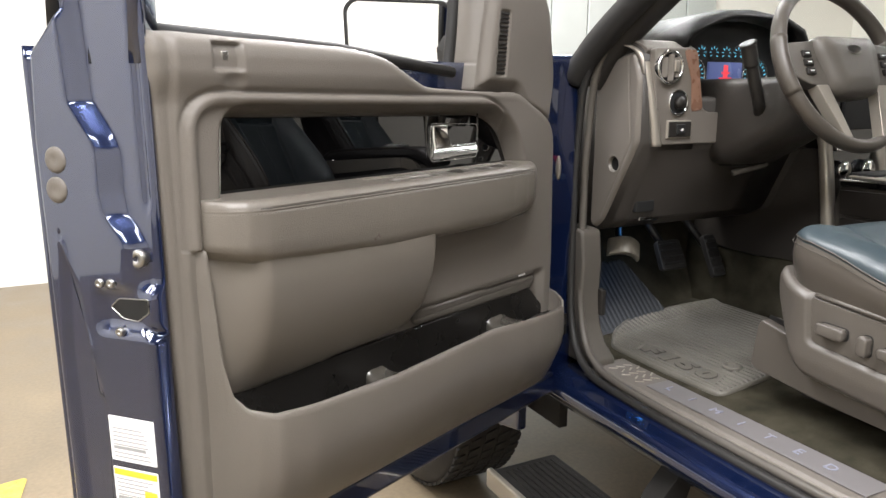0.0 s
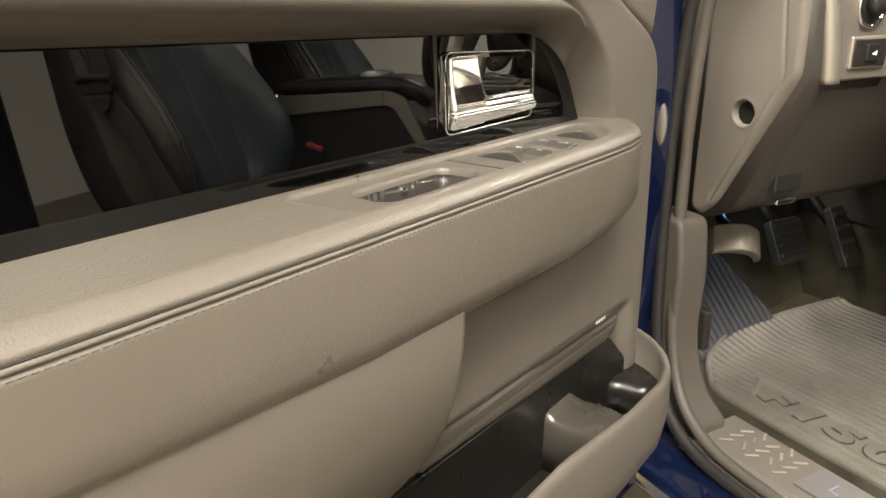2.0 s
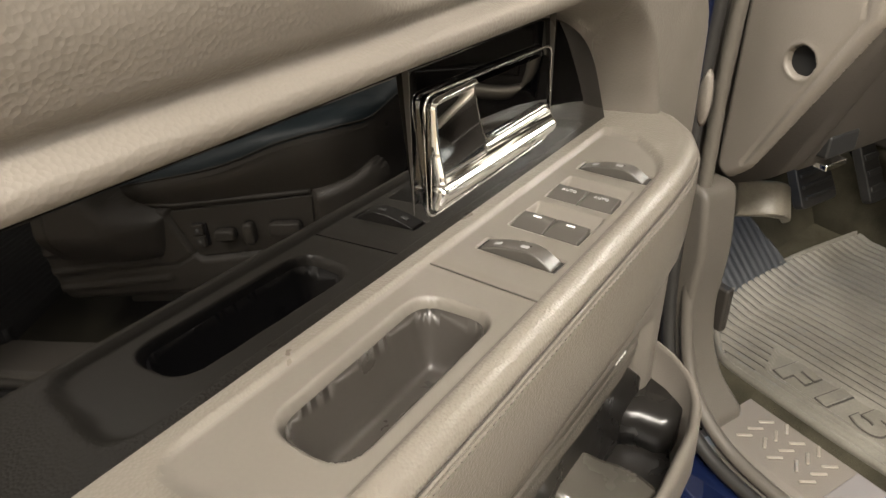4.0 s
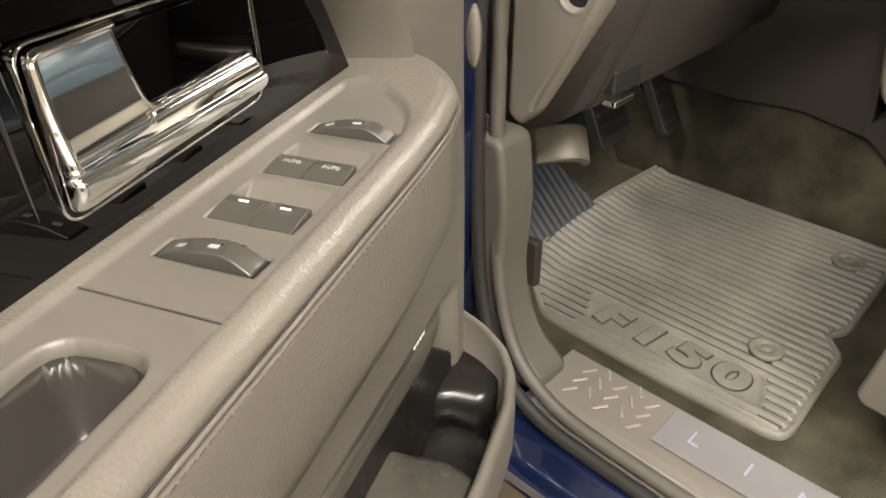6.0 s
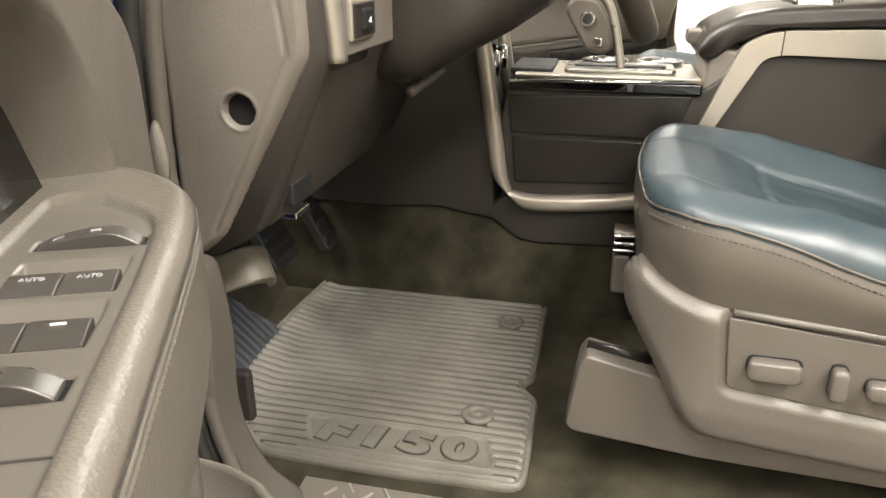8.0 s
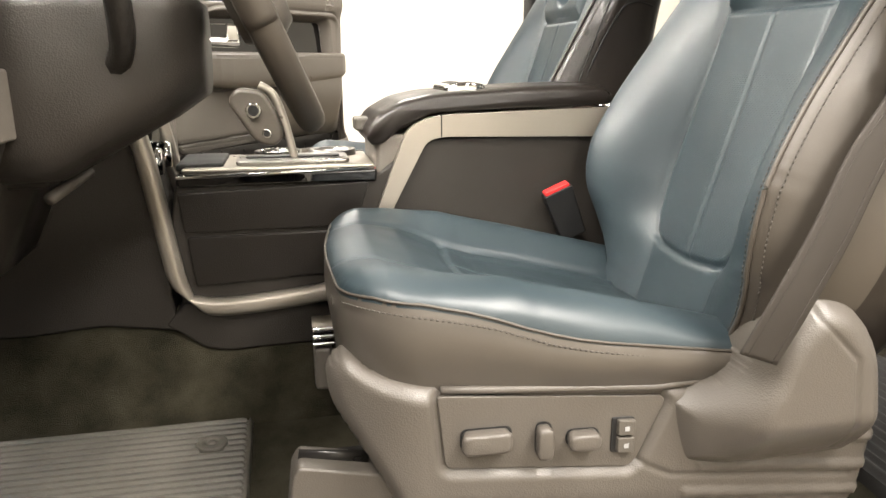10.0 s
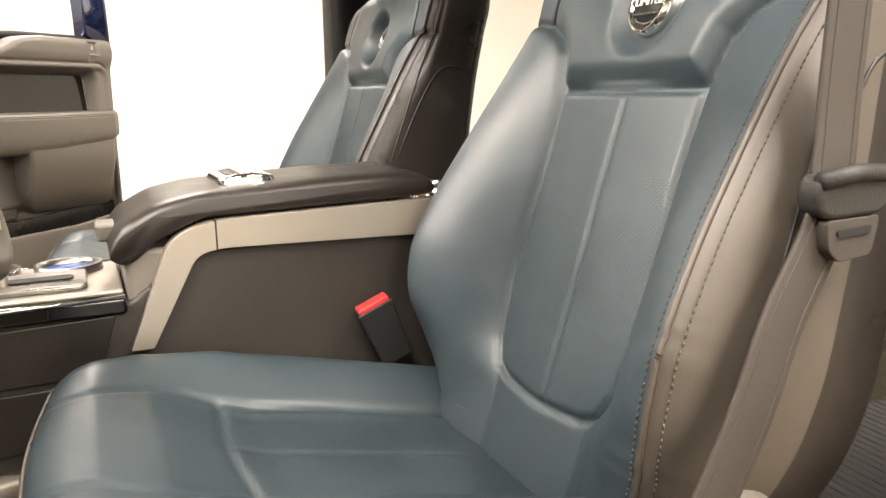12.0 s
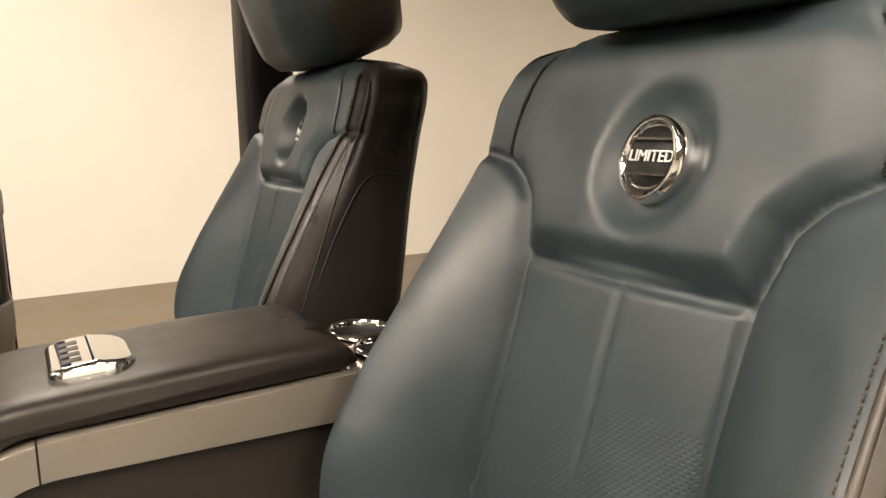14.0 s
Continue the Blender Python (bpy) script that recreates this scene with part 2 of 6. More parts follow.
def loft(name, rings, material, parent=None, label="", closed=True, caps=True, bevel=0.0, mats=None, pick=None):
    """Skins rings of equal point count. pick(i, j) gives a face's material slot."""
    rings = np.array(rings, float)
    r, k = rings.shape[:2]
    f, s = [], []
    for i in range(r - 1):
        for j in range(k if closed else k - 1):
            j2 = (j + 1) % k
            f.append([i * k + j, i * k + j2, (i + 1) * k + j2, (i + 1) * k + j])
            s.append(pick(i, j) if pick else 0)
    if caps and closed:
        f += [list(range(k)), list(range((r - 1) * k, r * k))]
        s += [pick(0, 0) if pick else 0] * 2
    return ob_from(name, rings.reshape(-1, 3), f, material, parent, label, True, bevel, 2, mats, s if mats else None)


def curve_pts(pts, n=12, closed=False):
    """Catmull-Rom points through pts."""
    p = [np.array(q, float) for q in pts]
    k, out = len(p), []
    for i in range(k if closed else k - 1):
        if closed:
            a, b, c, d = (p[(i + j) % k] for j in (-1, 0, 1, 2))
        else:
            a, b, c, d = p[max(i - 1, 0)], p[i], p[i + 1], p[min(i + 2, k - 1)]
        for t in np.arange(n) / n:
            out.append(0.5 * (2 * b + (c - a) * t + (2 * a - 5 * b + 4 * c - d) * t * t + (3 * b - a - 3 * c + d) * t ** 3))
    if not closed:
        out.append(p[-1])
    return np.array(out)


def tube(name, pts, r, material, parent=None, label="", closed=False, seg=8, flat=1.0, up=(0, 0, 1)):
    """A round or flattened bar along pts: r across, r * flat along the direction nearest to up."""
    pts = np.array(pts, float)
    k = len(pts)
    tang = np.roll(pts, -1, 0) - np.roll(pts, 1, 0)
    if not closed:
        tang[0], tang[-1] = pts[1] - pts[0], pts[-1] - pts[-2]
    tang /= np.linalg.norm(tang, axis=1)[:, None] + 1e-12
    side = np.cross(tang, np.array(up, float))
    side /= np.linalg.norm(side, axis=1)[:, None] + 1e-9
    nor = np.cross(side, tang)
    rr = np.broadcast_to(np.asarray(r, float), (k,))
    th = np.linspace(0, 2 * np.pi, seg, endpoint=False)
    rings = [pts[i] + rr[i] * (np.outer(np.cos(th), side[i]) + flat * np.outer(np.sin(th), nor[i])) for i in range(k)]
    if closed:
        rings.append(rings[0])
    return loft(name, rings, material, parent, label, caps=not closed)


def dashes(name, pts, gap, size, material, parent=None):
    """Stitches: short bars strung along pts, joined into one mesh."""
    pts = np.array(pts, float)
    seg = np.linalg.norm(np.diff(pts, axis=0), axis=1)
    run = np.r_[0, np.cumsum(seg)]
    v, f = [], []
    for s in np.arange(0, run[-1] - gap, gap):
        a = np.array([np.interp(s, run, pts[:, c]) for c in range(3)])
        b = np.array([np.interp(s + gap * 0.62, run, pts[:, c]) for c in range(3)])
        d = (b - a) / (np.linalg.norm(b - a) + 1e-9)
        u = np.cross(d, (0.3, 0.5, 0.81))
        u /= np.linalg.norm(u)
        w = np.cross(d, u)
        o = len(v)
        for q in (a, b):
            v += [q + size * (cu * u + cw * w) for cu, cw in ((1, 0), (0, 1), (-1, 0), (0, -1))]
        f += [[o + i, o + (i + 1) % 4, o + 4 + (i + 1) % 4, o + 4 + i] for i in range(4)] + [[o, o + 1, o + 2, o + 3], [o + 4, o + 5, o + 6, o + 7]]
    return ob_from(name, v, f, material, parent)


def ease(x, xs, ys):
    """A smooth curve through the points (xs, ys), flat beyond their ends."""
    xs, ys = np.array(xs, float), np.array(ys, float)
    slope = np.gradient(ys, xs)
    x = np.clip(x, xs[0], xs[-1])
    i = np.clip(np.searchsorted(xs, x, side="right") - 1, 0, len(xs) - 2)
    w = xs[i + 1] - xs[i]
    t = (x - xs[i]) / w
    return (2 * t ** 3 - 3 * t ** 2 + 1) * ys[i] + (t ** 3 - 2 * t ** 2 + t) * w * slope[i] + (3 * t ** 2 - 2 * t ** 3) * ys[i + 1] + (t ** 3 - t ** 2) * w * slope[i + 1]


def smooth01(x):
    x = np.clip(x, 0, 1)
    return x * x * (3 - 2 * x)


def poly_dist(px, py, poly):
    """Signed distance to a polygon, positive inside, for arrays of points."""
    d = np.full(px.shape, 1e9)
    inside = np.zeros(px.shape, bool)
    k = len(poly)
    for i in range(k):
        (x0, y0), (x1, y1) = poly[i], poly[(i + 1) % k]
        dx, dy = x1 - x0, y1 - y0
        t = np.clip(((px - x0) * dx + (py - y0) * dy) / (dx * dx + dy * dy + 1e-12), 0, 1)
        d = np.minimum(d, np.hypot(px - x0 - t * dx, py - y0 - t * dy))
        cross = ((y0 > py) != (y1 > py)) & (px < (x1 - x0) * (py - y0) / (y1 - y0 + 1e-12) + x0)
        inside ^= cross
    return np.where(inside, d, -d)


def line_dist(px, py, pts):
    """Distance to an open line of points, for arrays of points."""
    d = np.full(px.shape, 1e9)
    for (x0, y0), (x1, y1) in zip(pts[:-1], pts[1:]):
        dx, dy = x1 - x0, y1 - y0
        t = np.clip(((px - x0) * dx + (py - y0) * dy) / (dx * dx + dy * dy + 1e-12), 0, 1)
        d = np.minimum(d, np.hypot(px - x0 - t * dx, py - y0 - t * dy))
    return d


def relief(name, us, vs, height, outline, base, axes, material, parent=None, label="", rim=None, pick=None, mats=None):
    """A moulded sheet: height(U, V) over a grid, kept inside outline, with a skirt down to base, a level or a
    function of (u, v). axes as in prism.
    rim: a width and the material of the border that wide, and of the skirt; pick(u, v) gives other slots of mats."""
    a, b, c = AX[axes]
    U, V = np.meshgrid(us, vs, indexing="ij")
    D = poly_dist(U, V, outline)
    H = height(U, V, D)
    du, dv = us[1] - us[0], vs[1] - vs[0]
    keep = D > -0.75 * max(du, dv)
    idx = -np.ones(U.shape, int)
    verts, faces = [], []
    ii, jj = np.nonzero(keep)
    # Points just outside the outline slide on to it.
    P = np.stack([U, V], -1)
    gu = (np.roll(D, -1, 0) - np.roll(D, 1, 0)) / (2 * du)
    gv = (np.roll(D, -1, 1) - np.roll(D, 1, 1)) / (2 * dv)
    gl = np.hypot(gu, gv) + 1e-9
    near = keep & (D < 0.4 * max(du, dv))
    P[near, 0] -= (D * gu / gl)[near]
    P[near, 1] -= (D * gv / gl)[near]
    for i, j in zip(ii, jj):
        idx[i, j] = len(verts)
        q = [0, 0, 0]
        q[a], q[b], q[c] = P[i, j, 0], P[i, j, 1], H[i, j]
        verts.append(q)
    quad = keep[:-1, :-1] & keep[1:, :-1] & keep[1:, 1:] & keep[:-1, 1:]
    count, slots = {}, []
    for i, j in zip(*np.nonzero(quad)):
        f = (idx[i, j], idx[i + 1, j], idx[i + 1, j + 1], idx[i, j + 1])
        faces.append(f)
        slots.append(1 if rim and D[i:i + 2, j:j + 2].mean() < rim[0] else pick(U[i, j], V[i, j]) if pick else 0)
        for p, q in zip(f, f[1:] + f[:1]):
            count[(p, q)] = count.get((p, q), 0) + 1
    low = {}
    for (p, q) in list(count):
        if (q, p) not in count:
            for r in (p, q):
                if r not in low:
                    low[r] = len(verts)
                    w = list(verts[r])
                    w[c] = base(w[a], w[b]) if callable(base) else base
                    verts.append(w)
            faces.append((q, p, low[p], low[q]))
            slots.append(1 if rim else 0)
    used = sorted({i for f in faces for i in f})
    ren = {o: n for n, o in enumerate(used)}
    return ob_from(name, [verts[o] for o in used], [[ren[i] for i in f] for f in faces], material, parent, label,
                   mats=mats or ([material, rim[1]] if rim else None), slots=slots if rim or mats else None)


# ---------------------------------------------------------------- the garage
def structure(ob, name):
    return tagged(ob, kind="structure", category=name)


ground = structure(box("floor", -7.2, 10.2, -8.2, 8.2, -0.2, 0.0, FLOOR, bevel=0), "floor")
tagged(ground, "worn tan sealed concrete garage floor")
wf = structure(box("wall_north", -7.2, 10.2, 5.95, 6.15, 0, 4.4, WALL, bevel=0), "wall")
we = structure(box("wall_east", 8.5, 8.7, -8.2, 5.95, 0, 4.4, WALL, bevel=0), "wall")
ww = structure(box("wall_west", -5.2, -5.0, -8.2, 5.95, 0, 4.4, WALL, bevel=0), "wall")
ws = structure(box("wall_south", -5.0, 8.5, -6.2, -6.0, 0, 4.4, WALL, bevel=0), "wall")
for w_ in (wf, we, ww, ws):
    tagged(w_, "plain white painted garage wall")
# Unseen ceiling, given a dark colour to cut the fill light.
structure(box("ceiling", -5.2, 8.7, -6.2, 6.15, 4.4, 4.6, CEILING, bevel=0), "ceiling")
# Grey ribbed steel door in the far wall, ahead of the windscreen.
rd = thing("roller_door", "grey ribbed steel garage door in the far wall", "garage door")
for i in range(9):
    box("panel", 2.4 + i * 0.42, 2.4 + i * 0.42 + 0.405, 5.88, 5.945, 0.02, 3.2, STEELWALL, rd, bevel=0.012)
# Yellow line painted on the floor.
ln = ob_from("floor_line", *(lambda p: (np.c_[p, np.full(len(p), 0.004)], [list(range(len(p)))]))(
    rpoly([(-0.62, 2.5), (-0.30, 2.62), (-0.28, 2.82), (-0.64, 2.74)], 0.03)), WORNLINE, None, "worn yellow line painted on the concrete floor", False)
tagged(ln, category="floor line", kind="structure")

# ---------------------------------------------------------------- the cab of the pickup
XC = 1.866                      # the truck's middle
cab = thing("pickup_cab", "dark blue pickup cab with its door openings", "pickup truck")


def mirrored(x):
    return 2 * XC - x


def rocker(side):
    prof = [(1.16, 0.50), (1.075, 0.562), (1.040, 0.594), (1.030, 0.612), (1.034, 0.632), (1.046, 0.642), (1.090, 0.648), (1.104, 0.653), (1.25, 0.653), (1.25, 0.50)]
    if side > 0:
        prof = [(mirrored(x), z) for x, z in prof]
    prism("rocker", rpoly(prof, 0.008), -1.6, 1.50, "xz", PAINT, cab)


rocker(-1), rocker(1)
prism("floor_pan", np.array([(1.16, 0.56), (1.16, 0.645), (1.235, 0.668), (1.29, 0.676), (1.78, 0.726), (mirrored(1.78), 0.726), (mirrored(1.29), 0.676), (mirrored(1.16), 0.645), (mirrored(1.16), 0.56)]), -1.6, 2.0, "xz", CARPET, cab, "charcoal carpeted cab floor")
# Toe board, sloping up to the firewall.
prism("toe_board", np.array([(1.605, 0.66), (1.86, 0.95), (1.88, 1.3), (2.0, 1.3), (2.0, 0.6), (1.56, 0.6)]), 1.16, mirrored(1.16), "yz", CARPET, cab, "dark carpeted toe board")
# Roof with headliner, and the rear wall.
prism("roof", rpoly([(1.25, 1.97), (1.45, 2.06), (mirrored(1.45), 2.06), (mirrored(1.25), 1.97), (mirrored(1.3), 1.94), (mirrored(1.5), 2.0), (1.5, 2.0), (1.3, 1.94)], 0.02), -1.6, 0.75, "xz", PAINT, cab)
prism("headliner", np.array([(1.5, 1.996), (mirrored(1.5), 1.996), (mirrored(1.5), 1.985), (1.5, 1.985)]), -1.55, 0.72, "xz", HEAD, cab, "pale cloth headliner")
prism("rear_wall", np.array([(1.1, 0.6), (mirrored(1.1), 0.6), (mirrored(1.3), 1.35), (1.3, 1.35)]), -1.62, -1.56, "xz", TRIM_DARK, cab)

for side in (-1, 1):
    sx = (lambda x: x) if side < 0 else mirrored
    # Front jamb under the windscreen pillar, and the pillar itself.
    box("jamb", min(sx(0.985), sx(1.15)), max(sx(0.985), sx(1.15)), 1.515, 1.62, 0.60, 1.46, PAINT, cab, bevel=0.02)
    pil = curve_pts([(sx(1.13), 1.53, 1.40), (sx(1.15), 1.44, 1.50), (sx(1.19), 1.28, 1.63), (sx(1.26), 1.0, 1.83), (sx(1.34), 0.72, 1.99)], 8)
    tube("windscreen_pillar", pil, 0.034, RUBBER, cab, flat=1.0)
    pil2 = pil + np.array([(0.05 if side < 0 else -0.05), -0.005, 0.0])
    tube("pillar_trim", pil2, 0.042, TRIM_DARK, cab, "dark plastic pillar trim")
    # Middle pillar between the doors.
    ring = []
    for z, y0, y1, x0, x1 in ((0.62, -0.02, 0.20, 1.06, 1.22), (0.9, 0.0, 0.20, 1.05, 1.2), (1.35, 0.02, 0.17, 1.08, 1.2), (1.7, 0.02, 0.14, 1.2, 1.29), (1.96, 0.0, 0.12, 1.3, 1.38)):
        if side > 0:
            y0, y1, x0, x1 = 0.225, 0.335, 0.98, 1.10
        ring.append([(sx(px), py, z) for px, py in rpoly([(x0, y0), (x1, y0), (x1, y1), (x0, y1)], 0.03, 3)])
    loft("door_pillar", ring, BLACKTRIM, cab, "black plastic clad pillar between the doors")
    # Door seal round the opening.
    seal = curve_pts([(sx(1.095), 0.10, 0.655), (sx(1.098), 0.7, 0.655), (sx(1.10), 1.22, 0.657), (sx(1.103), 1.40, 0.682), (sx(1.12), 1.485, 0.78),
                      (sx(1.135), 1.515, 1.0), (sx(1.14), 1.512, 1.28), (sx(1.14), 1.47, 1.44), (sx(1.165), 1.34, 1.565), (sx(1.225), 1.08, 1.755), (sx(1.30), 0.78, 1.93)], 8)
    tube("door_seal", seal, 0.010, RUBBER, cab, "black rubber door seal")
    seal2 = seal + np.array([0.022 if side < 0 else -0.022, -0.012, 0.010])
    tube("door_seal", seal2, 0.010, TRIM_TUNNEL, cab, "taupe rubber seal lip")
    # Kick panel between jamb and dashboard.
    kick = rpoly([(1.60, 0.66), (1.60, 1.02), (1.484, 1.02), (1.473, 0.93), (1.478, 0.83), (1.470, 0.77), (1.446, 0.72), (1.40, 0.688), (1.40, 0.66)], 0.02)
    prism("kick_panel", kick, min(sx(1.14), sx(1.205)), max(sx(1.14), sx(1.205)), "yz", TRIM_TUNNEL, cab, "taupe plastic kick panel", bevel=0.012)
    box("release_lever", min(sx(1.198), sx(1.214)), max(sx(1.198), sx(1.214)), 1.462, 1.490, 0.785, 0.858, TRIM_DARK, cab, bevel=0.005)

# Closed rear door on the near side, rear wall with its window.
box("rear_side", 1.05, 1.12, -1.56, -0.02, 0.62, 1.40, BLACKTRIM, cab, "black trim of the closed rear door", bevel=0.01)
prism("rear_side_glass", np.array([(-1.5, 1.40), (-0.02, 1.40), (-0.02, 1.95), (-1.4, 1.95)]), 1.15, 1.156, "yz", PRIVACY, cab, "dark tinted rear door glass")
prism("rear_window", np.array([(1.25, 1.35), (mirrored(1.25), 1.35), (mirrored(1.4), 1.97), (1.4, 1.97)]), -1.60, -1.59, "xz", PRIVACY, cab, "dark tinted rear window")

# Fender and front wheel on the near side.
for side in (-1, 1):
    sx = (lambda x: x) if side < 0 else mirrored
    arch = [(2.23 + 0.50 * math.cos(a), 0.44 + 0.50 * math.sin(a)) for a in np.linspace(math.pi, 0, 16)]
    fen = [(1.48, 0.50)] + arch + [(3.2, 0.44), (3.25, 1.0), (3.1, 1.18), (1.55, 1.32), (1.48, 1.30)]
    prism("fender", np.array(fen), min(sx(0.955), sx(0.985)), max(sx(0.955), sx(0.985)), "yz", PAINT, cab, bevel=0.008)
    box("wheel_liner", min(sx(1.25), sx(1.28)), max(sx(1.25), sx(1.28)), 1.7, 3.0, 0.35, 1.2, RUBBER, cab, bevel=0)
box("hood", 1.0, mirrored(1.0), 1.75, 3.25, 1.24, 1.29, PAINT, cab, bevel=0.02)
box("firewall", 1.16, mirrored(1.16), 1.93, 1.98, 0.6, 1.3, RUBBER, cab, bevel=0)

ws_v = [(1.22, 1.62, 1.40), (mirrored(1.22), 1.62, 1.40), (mirrored(1.40), 0.78, 1.98), (1.40, 0.78, 1.98), (1.22, 1.626, 1.404), (mirrored(1.22), 1.626, 1.404), (mirrored(1.40), 0.786, 1.984), (1.40, 0.786, 1.984)]
shield = ob_from("windscreen", ws_v, [(0, 1, 2, 3), (4, 5, 6, 7), (0, 1, 5, 4), (2, 3, 7, 6), (1, 2, 6, 5), (0, 3, 7, 4)], GLASS, cab, "clear windscreen glass", False)
shield.visible_shadow = False


def tyre_wheel(x, y, r, width):
    """A road wheel: tyre with blocks of tread, and a rim."""
    t = thing("road_wheel", "black road tyre on a dark alloy rim", "wheel", pose(x, y, r))
    prof = rpoly([(-width / 2, r * 0.66), (-width / 2 - 0.012, r * 0.85), (-width / 2 + 0.01, r * 0.965), (-width / 2 + 0.04, r * 0.985), (width / 2 - 0.04, r * 0.985),
                  (width / 2 - 0.01, r * 0.965), (width / 2 + 0.012, r * 0.85), (width / 2, r * 0.66)], 0.015, 3)
    rings = [[(px, pr * math.sin(a), pr * math.cos(a)) for px, pr in prof] for a in np.linspace(0, 2 * math.pi, 65)]
    tyre = loft("tyre", rings, RUBBER, t, "black treaded tyre", caps=False)
    v, f = [], []
    for k in range(5):
        for i in range(60):
            a0 = 2 * math.pi * (i + 0.5 * (k % 2)) / 60
            a1 = a0 + 2 * math.pi * 0.68 / 60
            x0 = -width / 2 + 0.012 + k * (width - 0.024) / 5 + 0.006
            x1 = x0 + (width - 0.024) / 5 - 0.012
            o = len(v)
            for rr in (r * 0.975, r):
                for a, xx in ((a0, x0), (a0 + 0.03, x1), (a1 + 0.03, x1), (a1, x0)):
                    v.append((xx, rr * math.sin(a), rr * math.cos(a)))
            f += [[o + 4, o + 5, o + 6, o + 7]] + [[o + j, o + (j + 1) % 4, o + 4 + (j + 1) % 4, o + 4 + j] for j in range(4)]
    tagged(ob_from("tread", v, f, RUBBER, t, smooth=False), kind="stuff")
    prism_ring = [[(xx, rr * math.sin(a), rr * math.cos(a)) for xx, rr in ((-0.1, r * 0.3), (-0.11, r * 0.6), (-width / 2, r * 0.67), (0.1, r * 0.67), (0.1, r * 0.3))] for a in np.linspace(0, 2 * math.pi, 49)]
    loft("rim", prism_ring, SATIN, t, "alloy rim", caps=False)
    return t


tyre_wheel(1.09, 2.23, 0.405, 0.27)
tyre_wheel(mirrored(1.09), 2.23, 0.405, 0.27)

# Running board under the near door.
rb = thing("running_board", "black ribbed running board with a silver edge", "running board")
box("step", 0.865, 1.06, -1.2, 1.46, 0.385, 0.425, RUBBER, rb, bevel=0.01)
for i in range(9):
    box("rib", 0.89 + i * 0.017, 0.90 + i * 0.017, -1.15, 1.43, 0.425, 0.431, RUBBER, rb, bevel=0.002)
box("edge_strip", 0.85, 0.868, -1.2, 1.46, 0.38, 0.432, SATIN, rb, "silver edge strip", bevel=0.006)
for by in (1.06, 0.2):
    prism("bracket", rpoly([(1.0, 0.40), (1.10, 0.40), (1.15, 0.53), (1.12, 0.56), (1.06, 0.50)], 0.01), by, by + 0.055, "xz", RUBBER, rb, "black bracket under the sill", bevel=0.006)

# Sill plates.
def sill_plate(side):
    sx = (lambda x: x) if side < 0 else mirrored
    p = thing("sill_plate", "taupe plastic sill plate with silver lettering inlay", "sill plate", group="sill plates")
    prof = [(1.112, 0.653), (1.118, 0.664), (1.14, 0.668), (1.146, 0.674), (1.24, 0.676), (1.252, 0.664), (1.252, 0.652)]
    prism("plate", rpoly([(sx(x), z) for x, z in prof], 0.002), -0.05, 1.415, "xz", TRIM, p)
    box("edge_strip", min(sx(1.118), sx(1.136)), max(sx(1.118), sx(1.136)), -0.05, 1.40, 0.667, 0.6715, SATIN, p, "dull silver edge strip", bevel=0.001)
    if side > 0:
        return
    inlay_ = box("inlay", 1.165, 1.237, 0.69, 1.243, 0.676, 0.6785, INLAY, p, "pale brushed inlay", bevel=0.001)
    for i, ch in enumerate("LIMITED"):
        cu = bpy.data.curves.new("letter", "FONT")
        cu.body, cu.size, cu.align_x, cu.align_y, cu.extrude = ch, 0.034, "CENTER", "CENTER", 0.0008
        ob = new("letter", cu)
        dg = bpy.context.evaluated_depsgraph_get()
        me = bpy.data.meshes.new_from_object(ob.evaluated_get(dg))
        bpy.data.objects.remove(ob)
        me.materials.append(LETTER)
        o2 = new("letter", me)
        o2.parent = inlay_
        o2.matrix_basis = pose(1.201, 1.20 - i * 0.0695, 0.6795, 0, 0, -90)
    for y0, n in ((1.27, 5), (0.57, 5)):
        for i in range(n):
            for k in range(3):
                ob = box("tread", -0.011, 0.011, -0.0022, 0.0022, 0, 0.0022, SATIN, p, bevel=0.001)
                ob.matrix_basis = pose(1.17 + k * 0.024 + 0.012 * (i % 2), y0 + i * 0.025, 0.6755, 0, 0, 35 if i % 2 else -35)


sill_plate(-1), sill_plate(1)


def words(text, size, material, parent, m, name, thick=0.0004):
    """Flat raised lettering as a mesh."""
    cu = bpy.data.curves.new(name, "FONT")
    cu.body, cu.size, cu.align_x, cu.align_y, cu.extrude = text, size, "CENTER", "CENTER", thick
    tmp = new(name, cu)
    me = bpy.data.meshes.new_from_object(tmp.evaluated_get(bpy.context.evaluated_depsgraph_get()))
    bpy.data.objects.remove(tmp)
    me.materials.append(material)
    ob = new(name, me)
    ob.parent = parent
    ob.matrix_basis = m
    return ob


